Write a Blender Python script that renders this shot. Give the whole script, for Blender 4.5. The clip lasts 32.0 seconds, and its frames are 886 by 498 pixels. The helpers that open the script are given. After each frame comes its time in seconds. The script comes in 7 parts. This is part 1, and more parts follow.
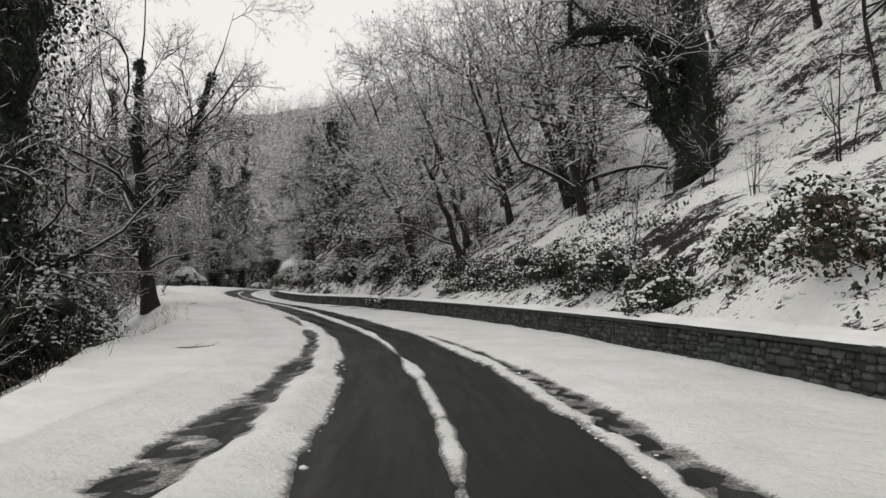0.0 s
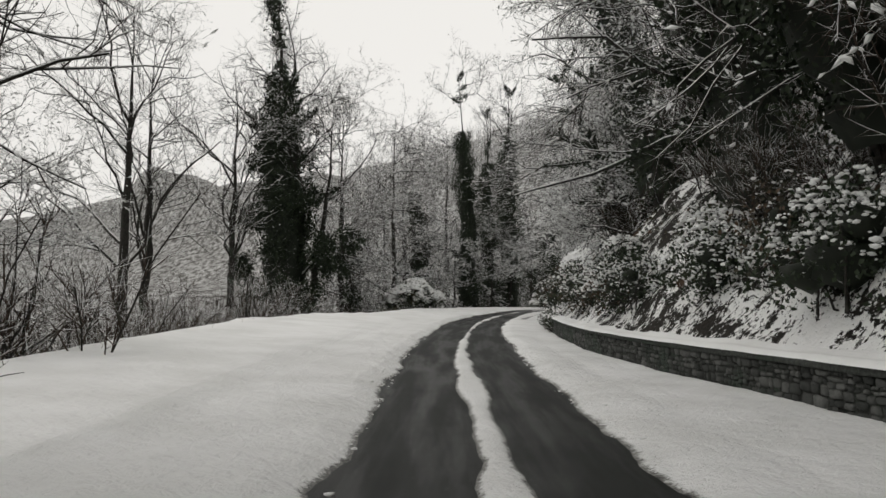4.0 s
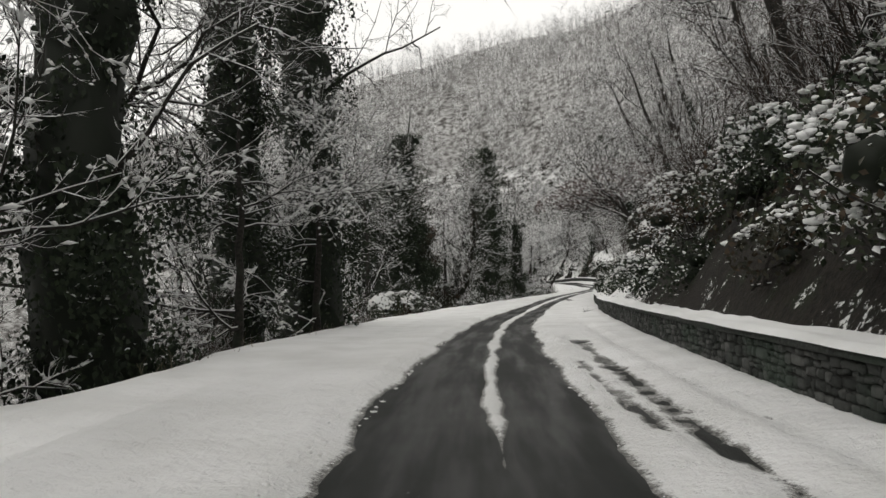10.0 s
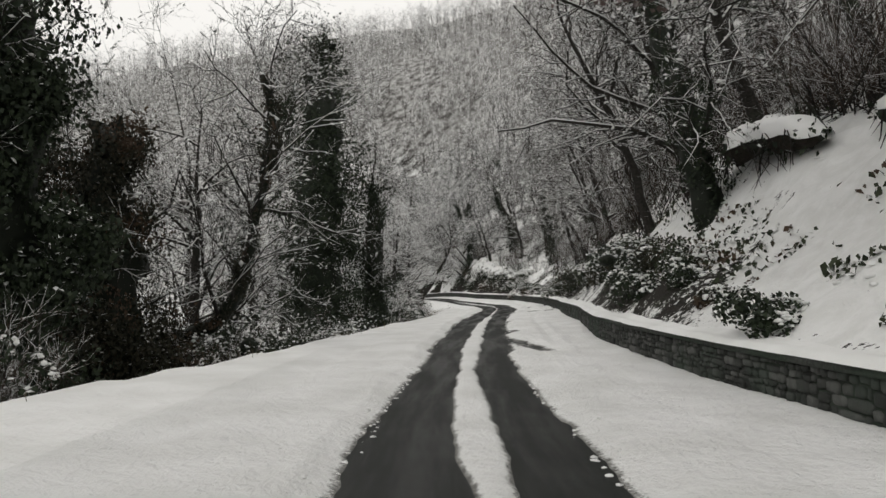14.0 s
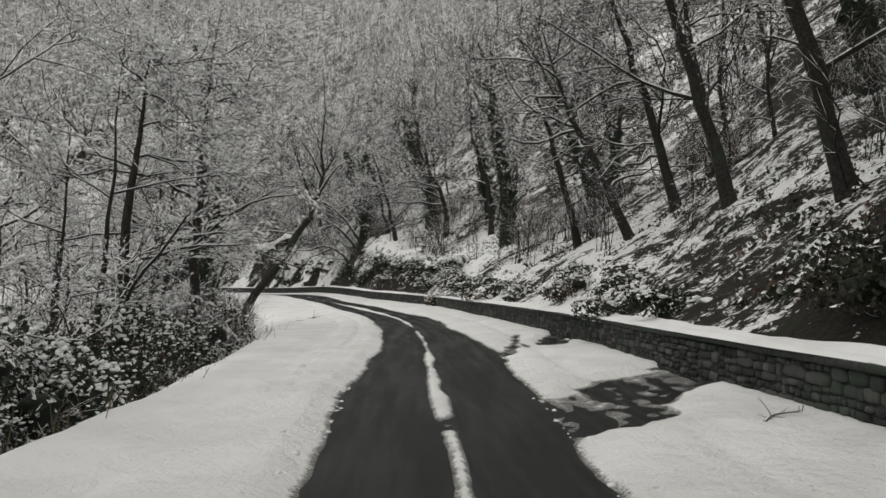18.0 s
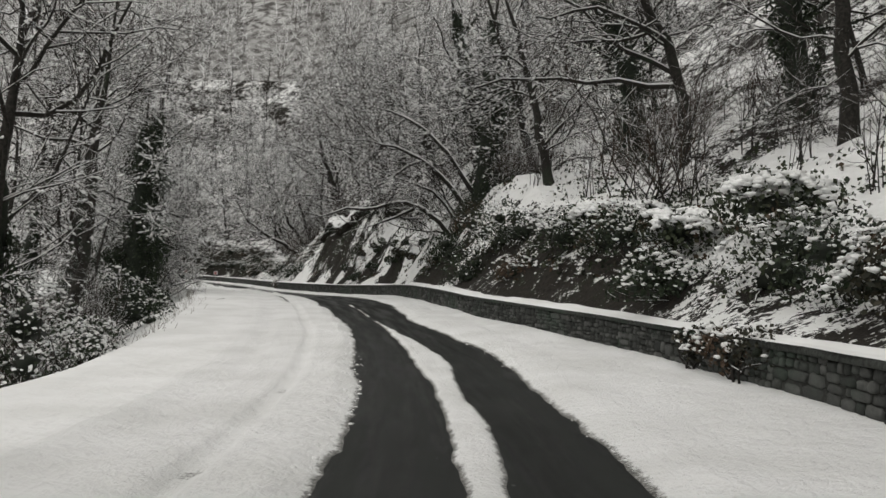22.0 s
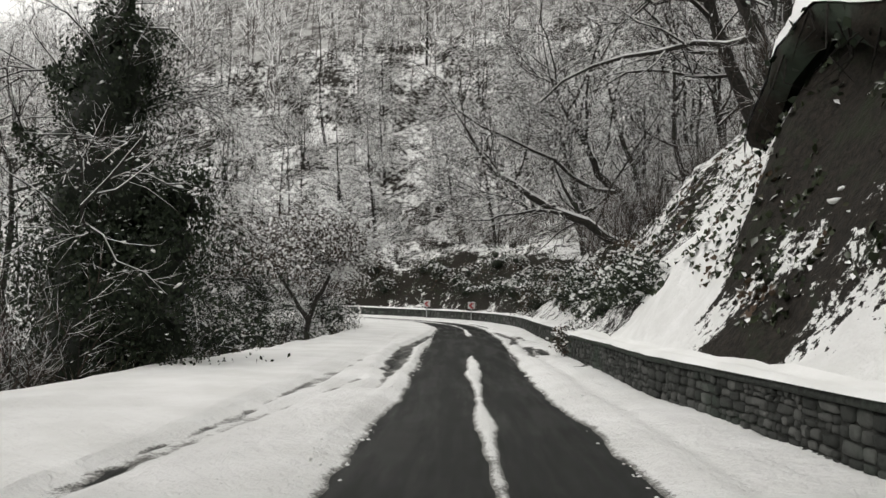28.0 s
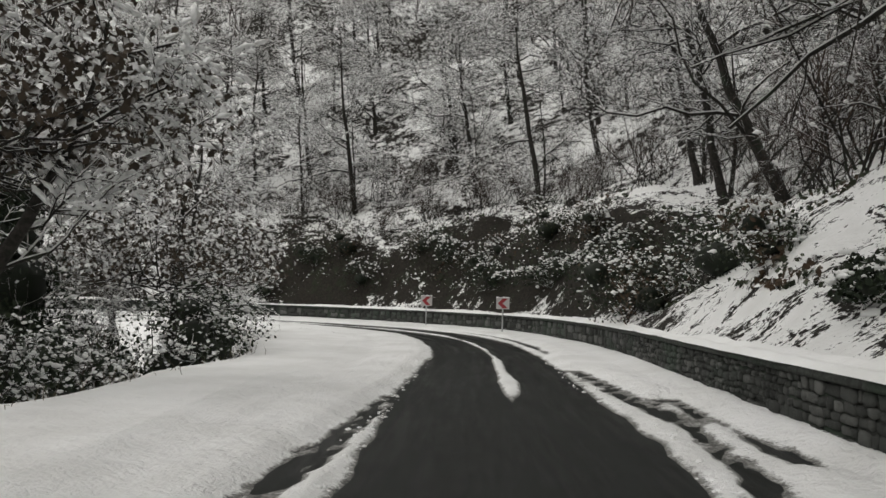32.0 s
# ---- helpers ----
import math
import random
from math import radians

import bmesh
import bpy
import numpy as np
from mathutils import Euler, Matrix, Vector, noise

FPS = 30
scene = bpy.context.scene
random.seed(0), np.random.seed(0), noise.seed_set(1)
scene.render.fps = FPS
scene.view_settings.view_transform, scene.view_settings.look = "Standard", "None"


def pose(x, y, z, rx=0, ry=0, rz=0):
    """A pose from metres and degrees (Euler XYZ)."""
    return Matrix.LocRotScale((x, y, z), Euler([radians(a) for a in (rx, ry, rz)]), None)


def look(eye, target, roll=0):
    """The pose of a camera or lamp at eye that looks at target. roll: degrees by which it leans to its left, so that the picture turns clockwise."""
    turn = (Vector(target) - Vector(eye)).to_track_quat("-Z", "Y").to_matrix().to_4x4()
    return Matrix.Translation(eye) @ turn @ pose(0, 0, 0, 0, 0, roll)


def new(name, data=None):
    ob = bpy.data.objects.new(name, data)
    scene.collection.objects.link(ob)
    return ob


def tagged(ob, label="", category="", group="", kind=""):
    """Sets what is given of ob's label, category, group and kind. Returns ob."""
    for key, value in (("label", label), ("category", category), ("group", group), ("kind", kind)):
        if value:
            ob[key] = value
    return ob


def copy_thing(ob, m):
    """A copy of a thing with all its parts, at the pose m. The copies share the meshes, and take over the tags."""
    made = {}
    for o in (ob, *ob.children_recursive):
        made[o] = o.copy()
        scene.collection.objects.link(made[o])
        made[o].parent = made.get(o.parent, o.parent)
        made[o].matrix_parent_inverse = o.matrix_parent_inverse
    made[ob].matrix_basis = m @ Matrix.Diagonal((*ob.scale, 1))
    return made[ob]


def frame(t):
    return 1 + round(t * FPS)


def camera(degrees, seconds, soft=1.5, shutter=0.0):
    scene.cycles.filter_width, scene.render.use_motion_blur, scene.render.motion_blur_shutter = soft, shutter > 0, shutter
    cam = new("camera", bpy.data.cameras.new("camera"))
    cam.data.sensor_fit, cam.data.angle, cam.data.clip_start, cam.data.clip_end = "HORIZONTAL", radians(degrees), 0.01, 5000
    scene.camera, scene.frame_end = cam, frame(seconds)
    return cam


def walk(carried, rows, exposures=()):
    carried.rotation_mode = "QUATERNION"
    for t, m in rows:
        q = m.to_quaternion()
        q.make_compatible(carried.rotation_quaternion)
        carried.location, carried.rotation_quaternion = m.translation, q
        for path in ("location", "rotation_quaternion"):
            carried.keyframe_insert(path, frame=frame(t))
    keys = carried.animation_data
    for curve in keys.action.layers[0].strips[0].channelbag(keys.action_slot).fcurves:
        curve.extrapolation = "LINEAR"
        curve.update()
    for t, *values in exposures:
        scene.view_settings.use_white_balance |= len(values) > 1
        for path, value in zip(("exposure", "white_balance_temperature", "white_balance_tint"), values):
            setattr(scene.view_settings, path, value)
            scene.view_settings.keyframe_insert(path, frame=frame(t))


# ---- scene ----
cam = camera(60.9, 32.0)

PATH = [
    (0, (0.016, 0.074, 1.383), (0.018, 2.071, 1.485), 1.51),
    (0.5, (0.075, 4.652, 1.351), (-0.028, 6.645, 1.474), 1.51),
    (1, (-0.135, 9.531, 1.328), (-0.380, 11.511, 1.466), 1.51),
    (1.5, (-0.683, 14.274, 1.320), (-1.053, 16.233, 1.471), 1.47),
    (2, (-1.545, 18.989, 1.330), (-2.043, 20.920, 1.482), 1.33),
    (2.5, (-2.684, 23.410, 1.360), (-3.269, 25.317, 1.508), 1.08),
    (3, (-4.036, 27.803, 1.408), (-4.696, 29.686, 1.547), 0.76),
    (3.5, (-5.440, 31.956, 1.449), (-6.153, 33.820, 1.581), 0.38),
    (5.5, (-11.912, 48.592, 1.490), (-12.677, 50.435, 1.624), -4.27),
    (6, (-13.512, 52.722, 1.513), (-14.245, 54.579, 1.634), -4.55),
    (6.5, (-14.976, 56.777, 1.543), (-15.663, 58.652, 1.647), -4.72),
    (7, (-16.356, 61.022, 1.571), (-16.975, 62.922, 1.662), -4.82),
    (7.5, (-17.660, 65.286, 1.600), (-18.207, 67.207, 1.692), -4.77),
    (8, (-18.857, 69.709, 1.629), (-19.337, 71.648, 1.730), -4.54),
    (8.5, (-19.905, 74.051, 1.655), (-20.336, 76.002, 1.752), -4.23),
    (9, (-20.789, 78.481, 1.676), (-21.169, 80.443, 1.760), -3.96),
    (9.5, (-21.501, 82.893, 1.696), (-21.842, 84.861, 1.781), -3.67),
    (10, (-22.123, 87.341, 1.720), (-22.400, 89.320, 1.810), -3.24),
    (10.5, (-22.660, 91.651, 1.738), (-22.866, 93.638, 1.840), -2.75),
    (11, (-23.079, 96.122, 1.735), (-23.219, 98.114, 1.850), -2.43),
    (11.5, (-23.410, 100.630, 1.700), (-23.508, 102.625, 1.813), -2.30),
    (12, (-23.692, 105.203, 1.634), (-23.755, 107.200, 1.738), -2.21),
    (12.5, (-23.918, 109.654, 1.553), (-23.953, 111.652, 1.652), -2.04),
    (13, (-24.058, 114.187, 1.473), (-24.052, 116.184, 1.580), -1.80),
    (13.5, (-24.082, 118.653, 1.403), (-24.029, 120.649, 1.518), -1.59),
    (14, (-24.004, 123.195, 1.343), (-23.888, 125.188, 1.457), -1.48),
    (14.5, (-23.832, 127.595, 1.284), (-23.658, 129.584, 1.401), -1.42),
    (15, (-23.527, 132.171, 1.224), (-23.289, 134.153, 1.347), -1.32),
    (15.5, (-23.113, 136.483, 1.201), (-22.828, 138.458, 1.333), -1.14),
    (17.5, (-20.959, 154.615, 1.345), (-20.576, 156.576, 1.439), 1.14),
    (18, (-20.278, 159.199, 1.336), (-19.893, 161.158, 1.440), 1.22),
    (18.5, (-19.581, 163.745, 1.290), (-19.208, 165.706, 1.415), 1.39),
    (19, (-18.897, 168.150, 1.245), (-18.543, 170.113, 1.385), 1.60),
    (19.5, (-18.222, 172.528, 1.215), (-17.898, 174.495, 1.376), 1.82),
    (20, (-17.554, 176.901, 1.202), (-17.265, 178.871, 1.384), 2.09),
    (20.5, (-16.921, 181.306, 1.205), (-16.680, 183.285, 1.373), 2.48),
    (21, (-16.403, 185.705, 1.208), (-16.227, 187.692, 1.352), 3.00),
    (21.5, (-16.051, 190.025, 1.196), (-15.957, 192.019, 1.320), 3.49),
    (22, (-15.860, 194.201, 1.163), (-15.854, 196.198, 1.269), 3.88),
    (22.5, (-15.808, 198.303, 1.124), (-15.901, 200.294, 1.279), 4.24),
    (23, (-15.964, 202.489, 1.106), (-16.152, 204.475, 1.247), 4.49),
    (23.5, (-16.349, 206.575, 1.130), (-16.618, 208.552, 1.278), 4.49),
    (24, (-16.921, 210.602, 1.201), (-17.271, 212.566, 1.347), 4.23),
    (24.5, (-17.662, 214.604, 1.309), (-18.085, 216.554, 1.445), 3.84),
    (25, (-18.508, 218.586, 1.438), (-18.994, 220.522, 1.568), 3.43),
    (25.5, (-19.399, 222.449, 1.575), (-19.960, 224.364, 1.699), 3.14),
    (26, (-20.373, 226.214, 1.698), (-20.996, 228.110, 1.835), 2.99),
    (26.5, (-21.402, 230.089, 1.737), (-22.083, 231.965, 1.870), 2.89),
    (28.5, (-26.082, 243.951, 1.481), (-26.922, 245.760, 1.626), 1.38),
    (29, (-27.173, 246.482, 1.435), (-28.031, 248.282, 1.593), 1.01),
    (29.5, (-28.232, 248.941, 1.415), (-29.086, 250.742, 1.578), 0.75),
    (30, (-29.255, 251.383, 1.398), (-30.103, 253.187, 1.561), 0.57),
    (30.5, (-30.262, 253.822, 1.380), (-31.109, 255.627, 1.528), 0.50),
    (31, (-31.283, 256.323, 1.359), (-32.138, 258.127, 1.492), 0.62),
    (31.5, (-32.325, 258.847, 1.338), (-33.189, 260.647, 1.461), 1.01),
    (32, (-33.373, 261.233, 1.318), (-34.235, 263.032, 1.451), 1.71),
]

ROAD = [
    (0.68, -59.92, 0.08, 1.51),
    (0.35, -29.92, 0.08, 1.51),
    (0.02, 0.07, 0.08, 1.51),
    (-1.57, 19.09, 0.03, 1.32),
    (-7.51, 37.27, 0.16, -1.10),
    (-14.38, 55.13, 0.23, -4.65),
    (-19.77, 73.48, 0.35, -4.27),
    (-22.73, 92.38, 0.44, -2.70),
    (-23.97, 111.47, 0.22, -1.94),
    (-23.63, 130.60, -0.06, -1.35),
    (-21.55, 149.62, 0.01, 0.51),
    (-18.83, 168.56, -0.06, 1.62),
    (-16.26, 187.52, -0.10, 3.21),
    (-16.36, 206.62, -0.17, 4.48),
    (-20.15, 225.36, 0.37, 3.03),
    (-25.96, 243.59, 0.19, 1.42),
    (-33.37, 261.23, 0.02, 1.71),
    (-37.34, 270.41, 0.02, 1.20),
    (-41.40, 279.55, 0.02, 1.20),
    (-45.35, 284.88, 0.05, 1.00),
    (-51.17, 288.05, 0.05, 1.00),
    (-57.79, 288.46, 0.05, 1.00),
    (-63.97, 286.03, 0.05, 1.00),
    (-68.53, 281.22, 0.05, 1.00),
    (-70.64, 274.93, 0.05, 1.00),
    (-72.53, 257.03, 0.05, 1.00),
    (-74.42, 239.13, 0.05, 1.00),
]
SKY_LEVEL, SUN = 10.5, 0.35
EXPOSURES = [(0, -0.03), (2, -0.05), (5.5, -0.03), (7, 0.12), (9, 0.2), (11, 0.17), (13, 0.03), (15, 0.12), (19, 0.08), (22, 0.1), (24, 0.24), (25, 0.5), (26.5, 0.7), (28.5, 0.4), (29.5, 0.28), (32, 0.2)]
walk(cam, [(t, look(eye, target, roll)) for t, eye, target, roll in PATH], EXPOSURES)

# ---- world and sun: an overcast winter sky ----
world = bpy.data.worlds.new("overcast")
scene.world = world
world.use_nodes = True
wn, wl = world.node_tree.nodes, world.node_tree.links
sky = wn.new("ShaderNodeTexSky")
sky.sky_type, sky.sun_disc = "NISHITA", False
sky.sun_elevation, sky.sun_rotation = radians(38), radians(-150)
sky.air_density, sky.dust_density = 1.0, 4.0
gray = wn.new("ShaderNodeHueSaturation")
gray.inputs["Saturation"].default_value = 0.12
flat = wn.new("ShaderNodeMix")
flat.data_type = "RGBA"
flat.inputs[0].default_value = 0.8
flat.inputs[7].default_value = (SKY_LEVEL, SKY_LEVEL * 0.975, SKY_LEVEL * 0.93, 1)
wl.new(sky.outputs[0], gray.inputs["Color"])
wl.new(gray.outputs[0], flat.inputs[6])
wl.new(flat.outputs[2], wn["Background"].inputs[0])
wn["Background"].inputs[1].default_value = 0.1
sun = new("sun", bpy.data.lights.new("sun", "SUN"))
sun.data.energy, sun.data.angle, sun.data.color = SUN, radians(25), (1.0, 0.97, 0.93)
sun.matrix_world = look((0, 0, 80), (22, 38, 25))

# ---- plan of the road: s along it, u across it (right is positive) ----
def spline(rows, step=0.5):
    c = np.array(rows, float)
    c = np.vstack([2 * c[0] - c[1], c, 2 * c[-1] - c[-2]])
    out = []
    for k in range(1, len(c) - 2):
        p0, p1, p2, p3 = c[k - 1 : k + 3]
        n = max(2, int(np.hypot(*(p2 - p1)[:2]) / step))
        w = (np.arange(n) / n)[:, None]
        out.append(0.5 * (2 * p1 + (p2 - p0) * w + (2 * p0 - 5 * p1 + 4 * p2 - p3) * w * w + (3 * p1 - p0 - 3 * p2 + p3) * w**3))
    return np.vstack(out + [c[-2:-1]])


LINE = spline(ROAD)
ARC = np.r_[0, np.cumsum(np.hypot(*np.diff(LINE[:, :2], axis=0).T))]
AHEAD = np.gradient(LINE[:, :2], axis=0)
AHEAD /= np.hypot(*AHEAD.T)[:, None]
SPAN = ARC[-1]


def along(s, table):
    t = np.array(table, float)
    return np.interp(s, t[:, 0], t[:, 1])


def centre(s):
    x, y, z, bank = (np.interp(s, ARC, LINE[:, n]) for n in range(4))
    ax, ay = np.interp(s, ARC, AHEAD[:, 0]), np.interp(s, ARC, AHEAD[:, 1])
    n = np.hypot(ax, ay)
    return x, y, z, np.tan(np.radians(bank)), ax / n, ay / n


def nearest(x, y, sl=slice(None, None, 4)):
    """s and u of places in the plane."""
    x, y = np.ravel(x), np.ravel(y)
    px, py = LINE[sl, 0], LINE[sl, 1]
    s, u = np.empty(len(x)), np.empty(len(x))
    for a in range(0, len(x), 4000):
        b = slice(a, a + 4000)
        k = np.argmin((x[b, None] - px) ** 2 + (y[b, None] - py) ** 2, 1)
        tx, ty = AHEAD[sl][k].T
        dx, dy = x[b] - px[k], y[b] - py[k]
        s[b], u[b] = ARC[sl][k] + dx * tx + dy * ty, np.hypot(dx, dy) * np.sign(dx * ty - dy * tx)
    return s, u


def hashed(i, j, seed):
    n = (i.astype(np.int64) * 374761393 + j.astype(np.int64) * 668265263 + seed * 1442695041) & 0xFFFFFFFF
    n = ((n ^ (n >> 13)) * 1274126177) & 0xFFFFFFFF
    return ((n ^ (n >> 16)) & 0xFFFF) / 65535.0


def wavy(x, y, seed=0):
    """Smooth noise between -1 and 1, one bump a unit."""
    x, y = np.broadcast_arrays(np.asarray(x, float), np.asarray(y, float))
    i, j = np.floor(x), np.floor(y)
    fx, fy = x - i, y - j
    fx, fy = fx * fx * (3 - 2 * fx), fy * fy * (3 - 2 * fy)
    a, b = hashed(i, j, seed), hashed(i + 1, j, seed)
    c, d = hashed(i, j + 1, seed), hashed(i + 1, j + 1, seed)
    return 2 * (a + (b - a) * fx + (c - a) * fy + (a - b - c + d) * fx * fy) - 1


def ramp(v, lo, hi):
    w = np.clip((v - lo) / (hi - lo), 0, 1)
    return w * w * (3 - 2 * w)


# wall face, left edge of the level ground, lane edges, all by s
WALL_U = [(0, 5.0), (68, 5.0), (77, 4.75), (87, 4.7), (97, 4.95), (108, 4.3), (117.4, 3.55), (121.7, 3.42), (130, 3.34), (139, 3.43), (147.7, 3.15), (156.6, 3.22), (166.5, 3.62), (175.5, 3.95), (184.8, 4.03), (193.7, 4.05), (201.9, 3.58), (206, 3.4), (214, 3.85), (224.5, 3.95), (229.4, 4.18), (238.7, 4.05), (248, 3.6), (256.4, 3.55), (266, 4.2), (272.8, 4.05), (280.3, 3.15), (288.3, 3.3), (298.5, 4.1), (303, 3.7), (316.9, 2.6), (319.8, 2.7), (325, 2.75), (329.6, 3.12), (335.2, 3.22), (342, 3.4), (354, 3.4), (440, 3.4)]
EDGE_U = [(0, -6), (69, -4.9), (77, -6.6), (89, -5.4), (99, -6.6), (121, -7.2), (129, -6.9), (134, -5.7), (145, -6.0), (160, -4.9), (168, -5.2), (186, -5.6), (197, -5.6), (202, -4.7), (215, -3.9), (227, -3.6), (233, -3.5), (245, -4.5), (252, -5.2), (270, -5.7), (285, -5.5), (299, -6.5), (312, -7.4), (324, -6.8), (336, -5.5), (344, -5.0), (352, -6.5), (440, -7)]
LANE = [(0, -0.8, 0.3, 0.45, 1.6), (66, -0.77, 0.26, 0.45, 1.65), (76, -1.05, -0.05, 0.17, 1.28), (86, -0.98, -0.08, 0.28, 1.25), (95, -0.8, 0.25, 0.62, 1.45), (117, -0.85, 0.16, 0.45, 1.7), (129, -1.05, 0.17, 0.3, 1.35), (138, -0.97, 0.04, 0.32, 1.3), (148, -0.95, 0.05, 0.2, 1.12), (157, -1.0, 0.2, 0.27, 1.17), (166, -0.88, 0.14, 0.36, 1.25), (176, -0.78, 0.12, 0.43, 1.15), (185, -0.74, 0.3, 0.55, 1.4), (194, -0.7, 0.17, 0.53, 1.28), (202, -0.6, 0.05, 0.5, 1.15), (224, -0.86, 0.18, 0.46, 1.25), (229, -0.83, 0.27, 0.46, 1.42), (239, -0.72, 0.28, 0.53, 1.9), (248, -0.85, 0.2, 0.38, 1.46)]
LANE += [(257, -0.8, 0.33, 0.5, 1.7), (265, -0.65, 0.29, 0.72, 1.57), (273, -0.67, 0.3, 0.75, 1.7), (280, -0.73, 0.15, 0.33, 1.3), (287, -0.8, 0.3, 0.28, 1.8), (297, -0.98, 0.55, 0.6, 1.95), (308, -1.0, 0.3, 0.28, 1.4), (316, -1.05, 0.05, 0.32, 1.27), (321, -0.95, 0.08, 0.4, 1.22), (325, -0.9, 0.2, 0.48, 1.4), (327, -0.95, 0.4, 0.38, 1.45), (335, -0.95, 0.6, 0.55, 1.75), (340, -0.9, 0.5, 0.72, 1.6), (352, -0.9, 0.3, 0.5, 1.5), (440, -0.9, 0.3, 0.5, 1.4)]
LANE = np.array(LANE)
# cutting above the wall: steepness of the bank's foot in degrees and its height
BANK = np.array([(0, 34, 6), (84, 33, 6), (97, 38, 5), (106, 50, 4.5), (122, 48, 4), (134, 38, 4), (146, 50, 2.4), (170, 54, 2.6), (182, 46, 2.2), (190, 36, 5), (200, 36, 5), (210, 46, 4.5), (222, 46, 5), (234, 34, 5), (262, 32, 4.5), (274, 42, 2.5), (284, 56, 3.8), (292, 58, 5.2), (297, 60, 5.9), (306, 62, 5.7), (312, 63, 4.9), (317, 63, 4.3), (319.5, 56, 4.3), (321, 47, 4.5), (327, 50, 4), (336, 44, 3), (348, 42, 2.5), (352, 60, 3.0), (376, 64, 3.4), (440, 60, 3)])
# bare tracks in the snow: s and u of both ends, width
TRACKS = [(62, -1.85, 73, -1.75, 0.45), (73, -1.75, 83, -1.5, 0.28), (84, -1.5, 90, -1.25, 0.2), (92.6, -2.6, 94, -2.6, 0.14), (62, 2.15, 72, 1.85, 0.35), (72, 1.85, 80, 1.5, 0.16), (138, 1.85, 150, 1.95, 0.17), (150, 1.95, 158, 1.92, 0.22), (158, 2.0, 168, 2.15, 0.3), (157, 1.62, 163, 1.66, 0.14), (203, 2.15, 208.2, 1.0, 0.3), (209.5, 1.1, 211.5, 1.5, 0.4), (218.5, 1.3, 220.8, 4.4, 0.6), (230.4, 1.3, 234.4, 4.5, 1.5), (238, 2.0, 244, 3.0, 0.22), (240, 3.2, 243, 4.0, 0.5)]
TRACKS += [(287, -1.9, 294, -1.85, 0.13), (294, -1.85, 298, -2.3, 0.24), (298, -2.3, 302, -2.9, 0.24), (302, -2.9, 306, -3.1, 0.2), (306, -3.1, 312, -2.85, 0.12), (312, -2.85, 320, -1.9, 0.11), (293, -0.95, 299, -1.3, 0.3), (299, -1.3, 303, -1.45, 0.28), (303, -1.45, 309, -1.2, 0.2), (300, -1.4, 303.5, -2.4, 0.1), (318, -1.4, 323, -1.5, 0.12), (322, -1.5, 331, -1.62, 0.34), (331, -1.55, 338, -1.0, 0.3), (331, 1.9, 336, 2.3, 0.3), (336, 2.3, 342, 1.9, 0.25), (326, 2.0, 331, 2.35, 0.14), (326.5, 2.4, 329.5, 2.55, 0.18), (334, 2.7, 338, 2.6, 0.2), (346, 1.9, 356, 2.0, 0.2)]
# old tyre ruts and footprints in the snow: s of both ends, u of both ends
RUTS = [(222, 262, -2.1, -2.5), (224, 290, -3.5, -3.3), (240, 286, -1.5, -1.75), (60, 100, -3.0, -3.3), (60, 92, -3.9, -4.3), (292, 322, -3.4, -2.6), (318, 345, -2.5, -2.2), (205, 226, 2.3, 2.6), (226, 262, 2.5, 2.9), (300, 330, 2.1, 2.0), (150, 175, 2.6, 2.9)]
STEPS = [(246, 272, -2.9, -4.2), (232, 250, -1.6, -2.8), (300, 318, -4.0, -2.4), (276, 290, -3.9, -1.6), (64, 82, -2.5, -3.6), (174, 188, 2.4, 2.9), (238, 252, 2.4, 3.1), (325, 336, 2.5, 2.8), (150, 162, 2.6, 2.8)]
PATCHY = [(289.4, 2.65, 1.4, 0.6), (241, 3.6, 2.0, 0.7), (330, 2.4, 2.5, 0.5), (98, -2.6, 2.0, 0.6), (283, 2.6, 0.8, 0.4)]


def road_z(s, u):
    _, _, z, t, _, _ = centre(s)
    return z + np.clip(u, -8, 6) * t


